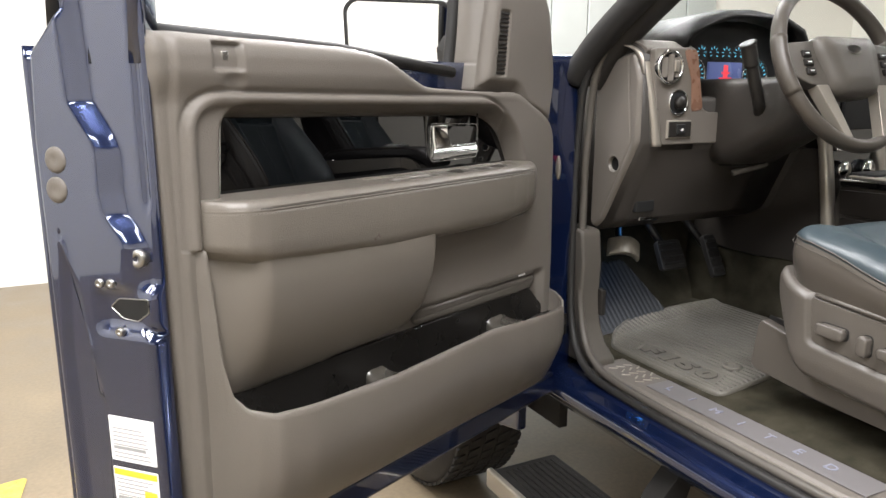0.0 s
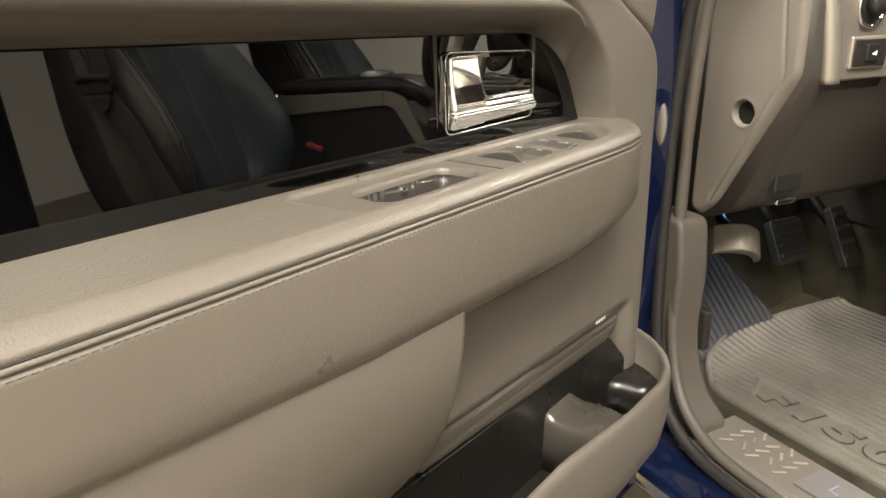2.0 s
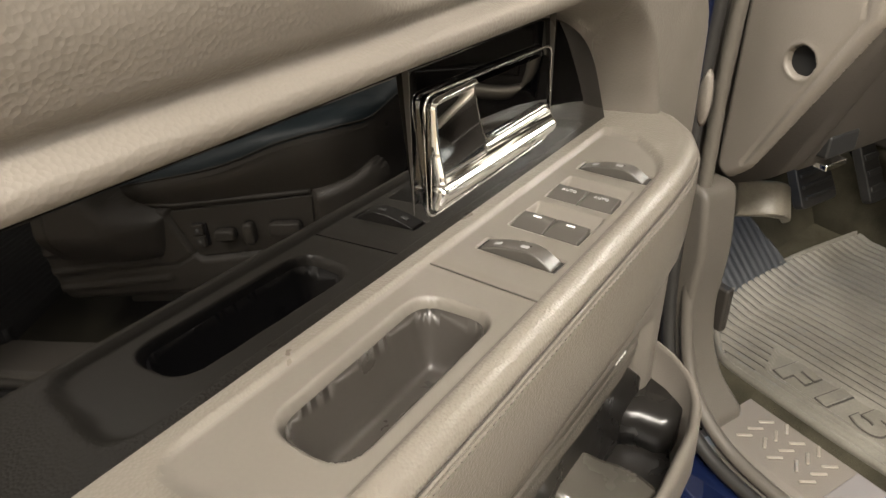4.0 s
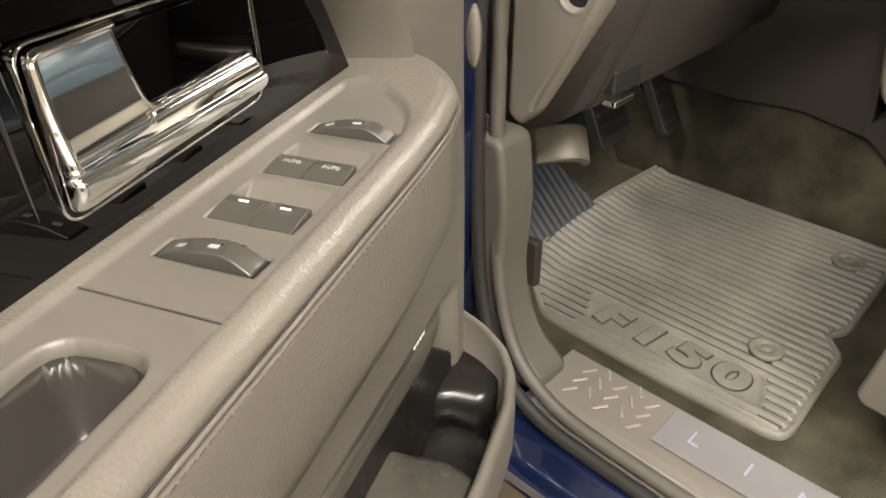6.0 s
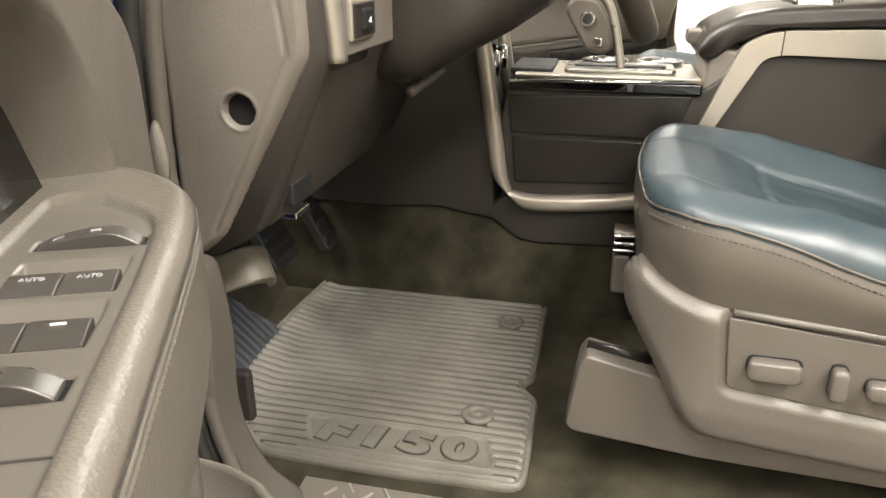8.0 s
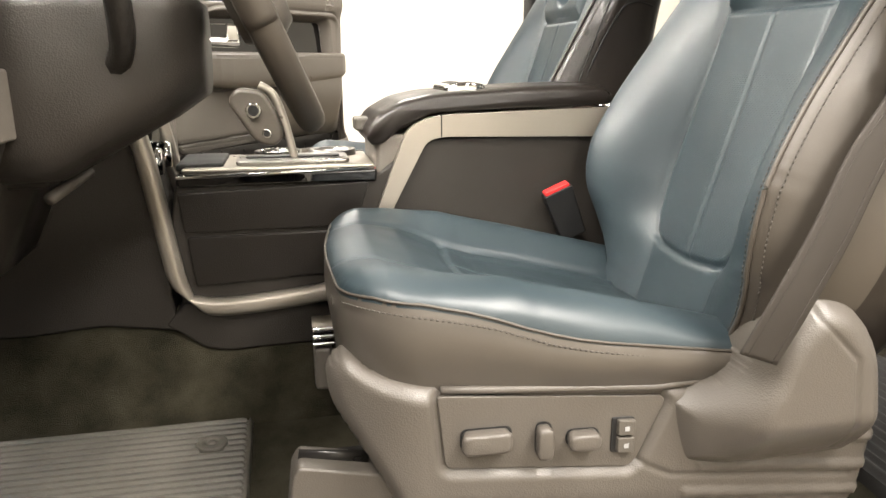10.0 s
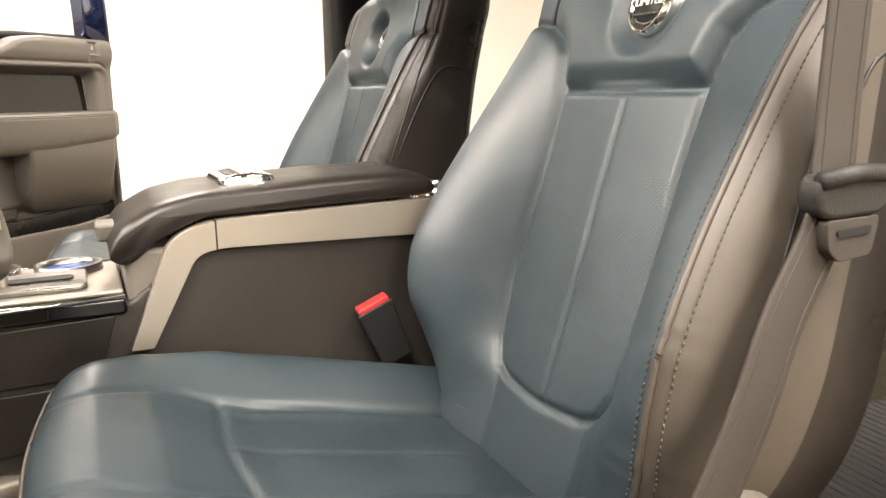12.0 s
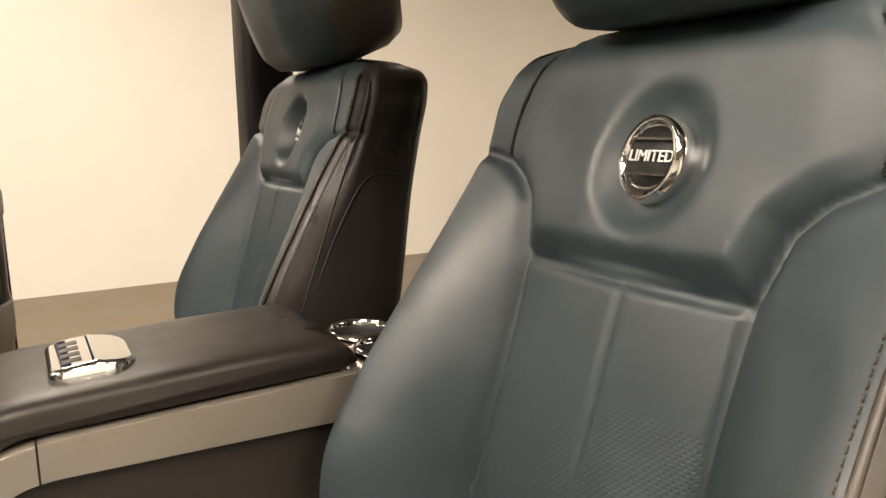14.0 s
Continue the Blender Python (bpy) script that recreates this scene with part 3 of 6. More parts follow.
# ---------------------------------------------------------------- the door
def end_face(d):
    """Pressed relief, latch, screws and stickers on the door's free edge. Its axes: x out from the trim, z up."""
    M = pose(0.986, -0.022, 0, 0, 0, -69)
    # x runs outwards along the face here, y stands off it.
    outline = rpoly([(-0.016, 0.66), (-0.016, 1.44), (-0.010, 1.58), (0.092, 1.58), (0.096, 1.47), (0.150, 1.415), (0.158, 1.30), (0.158, 0.66)], 0.004)

    def h(U, V, D):
        # The outer part stands proud of the inner one by a curving step.
        step = np.interp(V, [0.66, 1.00, 1.02, 1.04, 1.06, 1.10, 1.165, 1.185, 1.205, 1.235, 1.29, 1.308, 1.352, 1.48], [-0.06, -0.06, -0.05, -0.01, 0.012, 0.014, 0.010, 0.022, 0.038, 0.043, 0.042, 0.050, 0.080, 0.086])
        wide = np.interp(V, [0.9, 1.06, 1.10], [0.012, 0.016, 0.034])
        z = 0.004 + 0.022 * smooth01((U - step) / wide + 0.5)
        well = rpoly([(0.130, 1.195), (0.145, 1.0), (0.140, 0.72), (0.085, 0.70), (0.072, 0.92), (0.100, 1.10)], 0.02, 4)
        z -= 0.009 * smooth01(poly_dist(U, V, well) / 0.012)
        z += 0.006 * np.exp(-(line_dist(U, V, [(0.124, 1.165), (0.109, 1.09), (0.093, 1.015), (0.088, 0.95)]) / 0.005) ** 2)
        z -= 0.005 * np.exp(-((U + 0.004) / 0.006) ** 2) * smooth01((V - 1.2) / 0.03)
        flat = smooth01((0.040 - np.abs(V - 1.076)) / 0.022) * smooth01((0.085 - U) / 0.025)
        z = z * (1 - flat) + 0.016 * flat
        z -= 0.010 * np.clip(1 - D / 0.010, 0, 1) ** 2
        return z

    ob = relief("edge_pressing", np.arange(-0.02, 0.162, 0.002), np.arange(0.655, 1.585, 0.004), h, outline, -0.004, "xz", PAINT, d, "pressed dark blue door edge")
    ob.matrix_basis = M @ Matrix.Diagonal((1, 1, 1, 1))

    def put(o):
        o.matrix_basis = M
        return o

    th = np.linspace(0, 2 * math.pi, 16, endpoint=False)
    for cx, cz, r, dy, mm, nm in ((0.010, 1.147, 0.013, 0.0, STEEL, "striker_bolt"), (0.066, 1.112, 0.0065, 0.012, STEEL, "screw"), (0.047, 1.113, 0.0065, 0.012, STEEL, "screw"), (0.039, 1.046, 0.0065, 0.012, STEEL, "screw"), (0.120, 1.276, 0.018, 0.011, TRIM, "plug"), (0.123, 1.236, 0.018, 0.011, TRIM, "plug")):
        rg = [[(cx + q * math.cos(a), y + dy, cz + q * math.sin(a)) for a in th] for q, y in ((r, 0.0), (r, 0.0155), (r * 0.8, 0.018), (r * 0.35, 0.018), (r * 0.3, 0.014 if mm is STEEL else 0.0175))]
        put(loft(nm, rg, mm, d, "round metal screw" if mm is STEEL else "dark rubber plug"))
    put(prism("latch_opening", rpoly([(-0.004, 1.092), (-0.004, 1.074), (0.016, 1.060), (0.040, 1.062), (0.060, 1.077), (0.045, 1.090)], 0.004), 0.004, 0.0168, "xz", INK, d, "dark latch opening"))
    put(tube("latch_rim", [(p[0], 0.0165, p[1]) for p in rpoly([(-0.004, 1.092), (-0.004, 1.074), (0.016, 1.060), (0.040, 1.062), (0.060, 1.077), (0.045, 1.090)], 0.004)], 0.0010, STEEL, d, closed=True))
    # Two stickers with lines too small to read.
    for z0, z1, top in ((0.852, 0.920, WHITE), (0.745, 0.842, YELLOW)):
        stk = put(prism("sticker", rpoly([(-0.003, z0), (-0.003, z1), (0.075, z1), (0.075, z0)], 0.002), 0.022, 0.0265, "xz", WHITE, d, "white printed label"))
        box("sticker_band", -0.001, 0.073, 0.0264, 0.0272, z1 - 0.012, z1 - 0.003, YELLOW, stk, bevel=0) if top is YELLOW else None
        rnd = random.Random(int(z0 * 1000))
        for k in range(9):
            zz = z1 - 0.018 - k * 0.0062
            if zz < z0 + 0.004:
                break
            x1 = 0.002 + 0.02 * rnd.random()
            box("print_line", x1, 0.070, 0.0264, 0.0270, zz - 0.0008, zz + (0.0008 if k != 5 else 0.004), PRINT, stk, bevel=0)
        if top is YELLOW:
            box("sticker_band", 0.001, 0.022, 0.0266, 0.0274, z0 + 0.03, z0 + 0.066, YELLOW, stk, bevel=0)


LEAN_BACK = 3.1                 # degrees by which the door's inlay leans outwards at its top


def build_door(m, detailed):
    """A front door in its own axes: x runs from the hinge to the free edge, y towards the cabin, z up."""
    d = thing("front_door", "open dark blue truck door with taupe trim panel", "car door", m)
    # Metal shell, its end face stepping outwards.
    plan_ = [(-0.03, -0.06), (-0.03, -0.17), (0.1, -0.19), (1.03, -0.20), (1.052, -0.198), (1.058, -0.185), (1.034, -0.172), (1.012, -0.11), (0.992, -0.045), (0.986, -0.020), (0.95, -0.06)]
    rings = []
    for z, s in ((0.625, 0.95), (0.635, 1.0), (0.9, 1.0), (1.2, 1.0), (1.40, 1.0), (1.425, 0.97)):
        rings.append([(px if px < 0.5 else 0.5 + (px - 0.5) * (1 - 0.0 * s), -0.11 + (py + 0.11) * s, z) for px, py in rpoly(plan_, 0.008, 3)])
    loft("shell", rings, PAINT, d, "dark blue metallic door shell", bevel=0)
    box("lower_flange", -0.02, 0.985, -0.07, 0.012, 0.632, 0.690, PAINT, d, "dark blue lower door edge", bevel=0.012, seg=3)
    # Window frame and glass channel.
    post = []
    for z, du in ((1.40, 0.0), (1.55, -0.004), (1.75, -0.03), (1.88, -0.07), (1.96, -0.12)):
        post.append([(px + du, py, z) for px, py in rpoly([(0.93, -0.06), (0.975, -0.012), (0.988, -0.012), (1.0, -0.06), (1.034, -0.115), (1.03, -0.13), (0.94, -0.11)], 0.006, 3)])
    loft("window_frame", post, PAINT, d)
    tube("glass_run", [(1.03, -0.137, 1.42), (1.022, -0.137, 1.6), (0.98, -0.135, 1.8)], 0.012, RUBBER, d, "black glass run")
    top_rail = curve_pts([(0.87, -0.08, 1.94), (0.6, -0.08, 1.97), (0.3, -0.08, 1.80), (0.21, -0.08, 1.70)], 6)
    tube("window_frame", top_rail, 0.03, PAINT, d, flat=0.7, up=(0, 1, 0))
    frt = curve_pts([(0.30, -0.075, 1.40), (0.285, -0.075, 1.50), (0.27, -0.08, 1.62)], 6)
    tube("window_channel", frt, 0.012, RUBBER, d, "black window channel")
    tube("belt_strip", [(0.30, -0.062, 1.405), (0.6, -0.066, 1.435), (0.93, -0.07, 1.445)], 0.012, RUBBER, d)

    if detailed:
        end_face(d)

    # Moulded trim panel.
    out = rpoly([(0.978, 1.442), (0.64, 1.436), (0.56, 1.425), (0.50, 1.395), (0.45, 1.374), (0.30, 1.368), (0.14, 1.366), (-0.005, 1.30), (-0.012, 1.0), (-0.005, 0.72), (0.02, 0.69), (0.962, 0.69)],
                [0.012, 0.06, 0.05, 0.05, 0.04, 0.02, 0.03, 0.05, 0.05, 0.03, 0.02, 0.02], 5)
    rec = rpoly([(0.93, 1.10), (0.928, 1.353), (0.26, 1.344), (0.19, 1.31), (0.15, 1.21), (0.15, 1.10)], [0.01, 0.05, 0.05, 0.06, 0.03, 0.01], 6)
    inner = rpoly([(0.875, 1.10), (0.862, 1.331), (0.235, 1.322), (0.172, 1.29), (0.132, 1.21), (0.13, 1.10)], [0.01, 0.03, 0.04, 0.05, 0.03, 0.01], 6)

    def height(U, V, D):
        h = np.zeros_like(U)
        h += 0.012 * smooth01((V - 1.345) / 0.05) * (1 - smooth01((V - 1.41) / 0.05))
        dr = poly_dist(U, V, rec)
        # Raised lip round the recess, then the fall to its floor.
        h += 0.009 * np.exp(-((dr + 0.002) / 0.009) ** 4) * (V > 1.15)
        h -= 0.048 * smooth01((poly_dist(U, V, inner) + 0.022) / 0.022) * (V > 1.1)
        h -= 0.005 * np.exp(-((dr + 0.0135) / 0.004) ** 2) * (V > 1.15)
        # The panel sinks behind the bin.
        h -= 0.012 * smooth01((0.97 - V) / 0.03) * smooth01((V - 0.72) / 0.03) * smooth01((0.93 - U) / 0.03) * smooth01((U - 0.02) / 0.03)
        # Rear border steps back in two flutes.
        h -= 0.008 * smooth01((U - 0.945) / 0.008)
        r = 0.016
        e = np.clip(1 - D / r, 0, 1)
        h -= r * (1 - np.sqrt(np.clip(1 - e * e, 0, 1)))
        # Lock pull and its dimple.
        q = np.maximum(np.abs(U - 0.868) / 0.022, np.abs(V - 1.412) / 0.018)
        h -= 0.010 * smooth01((1.15 - q) / 0.25)
        q2 = np.hypot((U - 0.858) / 0.018, (V - 1.380) / 0.014)
        h -= 0.005 * smooth01(1.3 - q2)
        return h

    relief("trim_panel", np.arange(-0.02, 0.985, 0.004), np.arange(0.684, 1.45, 0.0027), height, out, -0.045, "xz", TRIM, d, "grained taupe plastic trim panel")
    box("lock_button", 0.862, 0.874, -0.012, 0.002, 1.404, 1.420, CHROME, d, bevel=0.002)

    # Lacquered inlay.
    blk = rpoly([(0.868, 1.205), (0.858, 1.329), (0.24, 1.320), (0.178, 1.288), (0.140, 1.205)], [0.004, 0.014, 0.03, 0.04, 0.004], 6)
    inlay_ = prism("inlay_panel", blk, -0.045, -0.036, "xz", PIANO, d, "glossy piano black inlay", bevel=0.003)
    inlay_.matrix_basis = pose(0, -0.036, 1.25, LEAN_BACK) @ pose(0, 0.036, -1.25)
    tube("inlay_edge", [(p[0], -0.036, p[1]) for p in blk[2:9]], 0.0016, CHROME, d)
    # Door pull: bezel lines, cup and chrome lever.
    for uu in (0.408, 0.246):
        box("bezel_rib", uu - 0.0004, uu + 0.0004, -0.040, -0.0355, 1.222, 1.3235, SWITCH if detailed else RUBBER, d, bevel=0.0008)
    pull = rpoly([(0.397, 1.233), (0.397, 1.307), (0.250, 1.302), (0.250, 1.235)], 0.010, 5)
    prism("pull_cup", rpoly([(0.392, 1.238), (0.392, 1.302), (0.255, 1.297), (0.255, 1.239)], 0.008), -0.0358, -0.0345, "xz", PIANO, d, "black lacquered handle cup", bevel=0)
    tube("pull_frame", [(p[0], -0.0350, p[1]) for p in pull], 0.0009, CHROME, d, "thin chrome frame", closed=True, seg=8)
    # One chrome casting: a dished end plate with a rim, sweeping into the lever along the bottom.
    shape = rpoly([(0.3945, 1.238), (0.3925, 1.3045), (0.347, 1.3045), (0.3395, 1.2655), (0.330, 1.2635), (0.256, 1.2640), (0.256, 1.2425), (0.387, 1.2365)], [0.005, 0.006, 0.003, 0.006, 0.006, 0.006, 0.006, 0.004], 5)

    def lever_height(U, V, D):
        s_ = np.clip((V - 1.2375) / 0.0265, 0, 1)
        bar = 0.002 + 0.0085 * np.sin(np.pi * s_) ** 0.75 - 0.0025 * smooth01((V - 1.2515) / 0.0015)
        plate_ = 0.001 + 0.005 * np.clip((1.298 - V) / 0.038, 0, 1) ** 2
        h = np.where(V > 1.2625, plate_, np.maximum(bar, plate_ * smooth01((U - 0.335) / 0.01)))
        h += 0.003 * smooth01((U - 0.3885) / 0.002) * (V > 1.255) + 0.003 * smooth01((V - 1.3005) / 0.002) * (U > 0.345)
        return -0.0345 + h - 0.003 * np.clip(1 - D / 0.003, 0, 1) ** 2

    relief("pull_lever", np.arange(0.250, 0.399, 0.0011), np.arange(1.233, 1.308, 0.0009), lever_height, shape, -0.036, "xz", CHROME, d, "polished chrome door lever")

    if detailed:
        for uu, zz in ((0.4036, 1.2425), (0.3933, 1.2315)):
            mb = box("memory_button", uu - 0.0062, uu + 0.0062, -0.0385, -0.0362, zz - 0.0042, zz + 0.0042, PIANO, d, "black seat memory button", bevel=0.0008)
            box("button_mark", uu - 0.0016, uu + 0.0016, -0.0363, -0.0360, zz - 0.0007, zz + 0.0007, PRINT, mb, bevel=0)
    # Armrest with its scoop.
    us = np.r_[np.linspace(0.098, 0.17, 14), np.arange(0.176, 0.224, 0.004), np.arange(0.226, 0.392, 0.0013), np.arange(0.394, 0.424, 0.004), np.arange(0.426, 0.562, 0.0014), np.arange(0.564, 0.86, 0.004), np.linspace(0.862, 0.93, 14)]
    wout = np.interp(us, [0.098, 0.103, 0.115, 0.135, 0.16, 0.20, 0.25, 0.5, 0.80, 0.855, 0.885, 0.91, 0.923, 0.93],
                     [-0.03, 0.000, 0.022, 0.040, 0.052, 0.059, 0.062, 0.066, 0.069, 0.068, 0.060, 0.040, 0.015, -0.03])
    scoop = rpoly([(0.552, -0.004), (0.552, 0.036), (0.436, 0.034), (0.44, -0.008)], 0.014, 5)
    plate = rpoly([(0.60, -0.025), (0.59, 0.050), (0.30, 0.046), (0.21, 0.042), (0.168, 0.0), (0.17, -0.024)], [0.02, 0.02, 0.02, 0.045, 0.03, 0.01], 5)
    rings, tops = [], []
    for u, wo in zip(us, wout):
        tops.append(np.r_[np.linspace(-0.045, max(wo - 0.018, -0.044), 100)])
    TW = np.array(tops)
    TU = np.repeat(us[:, None], TW.shape[1], 1)
    sc = poly_dist(TU, TW, scoop)
    pl = poly_dist(TU, TW, plate)
    top = 1.2185 + 0.0 * TU
    top -= 0.047 * smooth01((sc + 0.004) / 0.010)
    for u0, u1 in ((0.259, 0.299), (0.306, 0.347)):
        well = np.maximum(np.abs(TU - 0.5 * (u0 + u1)) - 0.5 * (u1 - u0), np.abs(TW - 0.0142) - 0.0240)
        top -= 0.012 * smooth01(-well / 0.0018) * np.clip((TU - u0) / 0.019, 0, 1)
    for uu in (0.2395, 0.3745):
        well = np.maximum(np.abs(TU - uu) - 0.0072, np.abs(TW - 0.0145) - 0.0262)
        top -= 0.008 * smooth01(-well / 0.0015)
    top -= 0.0036 * smooth01((pl + 0.002) / 0.004)
    top -= 0.0015 * np.exp(-((TU - 0.411) / 0.0013) ** 2) * (pl > 0)
    low = np.interp(us, [0.098, 0.16, 0.3, 0.6, 0.85, 0.93], [1.13, 1.118, 1.106, 1.108, 1.124, 1.14])
    for i, (u, wo) in enumerate(zip(us, wout)):
        ring = [(u, w, z) for w, z in zip(TW[i], top[i])]
        base_w = max(wo, -0.04)
        g = 0.0016 * float(smooth01((0.87 - u) / 0.04) * smooth01((u - 0.14) / 0.04))
        for w, z in ((-0.0155, 1.2190), (-0.0125, 1.2188), (-0.0090, 1.2178), (-0.0060, 1.2160), (-0.0036, 1.2134), (-0.0018, 1.2104), (-0.0008, 1.2080), (-0.0006 - g, 1.2069), (0.0000, 1.2058),
                     (0.0005, 1.2046), (0.0002, 1.2034), (-0.0002 - g, 1.2024), (0.0004, 1.2012), (0.0006, 1.198), (0.0006, 1.18), (0.0, 1.16)):
            ring.append((u, base_w + w, z))
        ring += [(u, base_w - 0.001, 0.5 * (1.16 + low[i])), (u, base_w - 0.006, low[i] + 0.010), (u, base_w - 0.016, low[i]), (u, -0.045, low[i] - 0.004)]
        rings.append(ring)
    inside = np.zeros((len(us), len(rings[0])), int)
    inside[:, :pl.shape[1]] = pl > 0
    loft("armrest", rings, ARM, d, "stitched taupe vinyl armrest with a smooth switch strip", mats=[ARM, SMOOTH], pick=lambda i, j: int(inside[i, j]))
    # Inside of the scoop as its own sheet, coloured darker for shade.
    relief("scoop_inside", np.arange(0.430, 0.558, 0.002), np.arange(-0.012, 0.042, 0.0015), lambda U, V, D: 1.2168 - 0.040 * smooth01((np.where(D < 0.0009, 0, D) + 0.004) / 0.015), scoop, 1.165, "xy", SCOOP, d, "taupe armrest cup with shade in its colour")
    if detailed:
        box("strip_seam", 0.4106, 0.4112, -0.042, 0.046, 1.2135, 1.2152, SWITCH, d, bevel=0)
        seam = [(u, w + 0.0004, 1.2003) for u, w in zip(us[10:-6], wout[10:-6])]
        tube("seam_line", [(u, w - 0.0010, 1.2069) for u, w in zip(us[12:-12], wout[12:-12])], 0.0007, TRIM_MID, d)
        dashes("stitching", seam, 0.0052, 0.0004, TRIM_TUNNEL, d)
        # Window switches on the strip.
        arc_w, arc_z = [0.0, 0.012, 0.026, 0.034, 0.039, 0.0475], [0.0003, 0.0042, 0.0066, 0.0068, 0.0052, 0.0]
        for uu in (0.2395, 0.3745):
            prof = np.array([(w, float(z)) for w, z in zip(np.linspace(0, 0.0475, 24), ease(np.linspace(0, 0.0475, 24), arc_w, arc_z))] + [(0.0475, -0.006), (0.0, -0.006)])
            ob = prism("window_switch", prof, -0.0063, 0.0063, "yz", SWITCH, d, "grey rocker switch with white marks", bevel=0.0011)
            ob.matrix_basis = pose(uu, -0.0093, 1.2149)
            box("switch_slot", uu - 0.0071, uu + 0.0071, -0.0113, 0.0403, 1.2040, 1.2138, INK, d, bevel=0.0)
            for j in (0.010, 0.0275):
                z0, z1 = np.interp([j - 0.003, j + 0.003], arc_w, arc_z)
                mk = box("switch_mark", -0.0013, 0.0013, -0.0024, 0.0024, 0, 0.0004, PRINT, ob, bevel=0)
                mk.matrix_basis = pose(0.001, j, 0.5 * (z0 + z1) + 0.0003, math.degrees(math.atan2(z1 - z0, 0.006)), 0, 0)
        for u0, u1 in ((0.259, 0.299), (0.306, 0.347)):
            for w0 in (-0.0086, 0.0145):
                prof = np.array([(u0 + 0.0225, 1.2050), (u0 + 0.0205, 1.2168), (u0 + 0.0225, 1.2174), (u0 + 0.031, 1.2166), (u1, 1.2148), (u1, 1.2050)])
                sw_ = prism("window_switch", prof, w0, w0 + 0.0225, "xz", SWITCH, d, "grey window switch", bevel=0.0009)
                if u0 < 0.3:
                    words("AUTO", 0.0037, PRINT, sw_, pose(u0 + 0.0275, w0 + 0.0112, 1.21725, 0, 5, 0) @ pose(0, 0, 0, 0, 0, 90), "switch_word")
                else:
                    mk = box("switch_mark", -0.0006, 0.0006, -0.0028, 0.0028, 0, 0.0005, WHITE, sw_, bevel=0)
                    mk.matrix_basis = pose(u0 + 0.0255, w0 + 0.0112, 1.2171, 0, 5, 0)

    # Padded panel below the armrest.
    pad = rpoly([(0.930, 1.16), (0.487, 1.155), (0.489, 0.985), (0.525, 0.935), (0.905, 0.912), (0.918, 1.0)], [0.01, 0.004, 0.03, 0.04, 0.04, 0.05], 5)

    def pad_height(U, V, D):
        t = np.clip((V - 0.915) / 0.19, 0, 1)
        h = -0.006 + 0.066 * (1 - (1 - t) ** 1.9)
        side = smooth01((0.93 - U) / 0.085)
        h = h * (0.15 + 0.85 * side) - 0.006 * (1 - side)
        h -= 0.006 * np.clip(1 - D / 0.008, 0, 1) ** 2
        return h

    relief("padded_panel", np.arange(0.48, 0.935, 0.004), np.arange(0.905, 1.165, 0.004), pad_height, pad, -0.03, "xz", PADVINYL, d, "padded taupe panel under the armrest")
    # Speaker grille.
    gr = rpoly([(0.485, 1.135), (0.075, 1.135), (0.062, 0.93), (0.10, 0.915), (0.485, 0.925)], 0.02, 4)
    relief("speaker_grille", np.arange(0.06, 0.489, 0.004), np.arange(0.912, 1.137, 0.003),
           lambda U, V, D: -0.006 + 0.0035 * smooth01(D / 0.01) - 0.007 * smooth01(np.abs(((V - 0.95 - 0.02 * U) / 0.035) % 1 - 0.5) / 0.06 - 7.2) + 0.0016 * smooth01(np.cos(V / 0.0055 * 2 * np.pi) * 2),
           gr, -0.03, "xz", TRIM_TUNNEL, d, "ribbed dark taupe speaker grille")
    if detailed:
        for i, ww in enumerate((0.008, 0.009, 0.009, 0.008)):
            box("maker_badge", 0.108 + i * 0.0068, 0.108 + i * 0.0068 + 0.005, -0.004, -0.0012, 0.957, 0.9635, WHITE, d, bevel=0.0006)

    # Storage bin along the bottom.
    ub = np.r_[np.linspace(-0.002, 0.10, 16), np.linspace(0.11, 0.86, 60), np.linspace(0.865, 0.948, 30)]
    wb = np.interp(ub, [-0.002, 0.01, 0.03, 0.055, 0.10, 0.2, 0.35, 0.6, 0.80, 0.86, 0.885, 0.902, 0.915, 0.93, 0.948], [0.0, 0.030, 0.058, 0.074, 0.084, 0.088, 0.082, 0.084, 0.086, 0.076, 0.056, 0.036, 0.020, 0.004, -0.014])
    rim = np.interp(ub, [-0.002, 0.06, 0.2, 0.29, 0.34, 0.62, 0.865, 0.892, 0.906, 0.914, 0.922, 0.948], [0.905, 0.886, 0.893, 0.899, 0.902, 0.893, 0.905, 0.914, 0.935, 0.99, 1.15, 1.16])
    rings = []
    for u, w, z in zip(ub, wb, rim):
        lowz = 0.694 + 0.008 * smooth01((u - 0.9) / 0.05) + 0.035 * smooth01((0.08 - u) / 0.08)
        wl = w * 0.45
        k = min(1.0, max(0.0, w / 0.03))
        sec = [(max(w - 0.012, -0.02), 0.80), (max(w - 0.012, -0.02), z - 0.006), (w - 0.009, z - 0.001), (w - 0.005, z), (w - 0.001, z - 0.004), (w, z - 0.012), (w + 0.001, z - 0.06), (w - 0.004, 0.5 * (z + lowz)), (wl + 0.012 * k, lowz + 0.035), (wl, lowz + 0.012), (wl - 0.012 * k, lowz), (-0.02, lowz - 0.004), (-0.02, 0.80)]
        rings.append([(u, ww, zz) for ww, zz in sec])
    loft("storage_bin", rings, TRIM, d, "moulded taupe storage bin wall", caps=False)
    floor_ = rpoly([(0.01, -0.02), (0.91, -0.02), (0.85, 0.045), (0.78, 0.066), (0.35, 0.066), (0.1, 0.066), (0.04, 0.04)], 0.02, 4)
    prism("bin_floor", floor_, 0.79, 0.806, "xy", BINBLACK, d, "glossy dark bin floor")
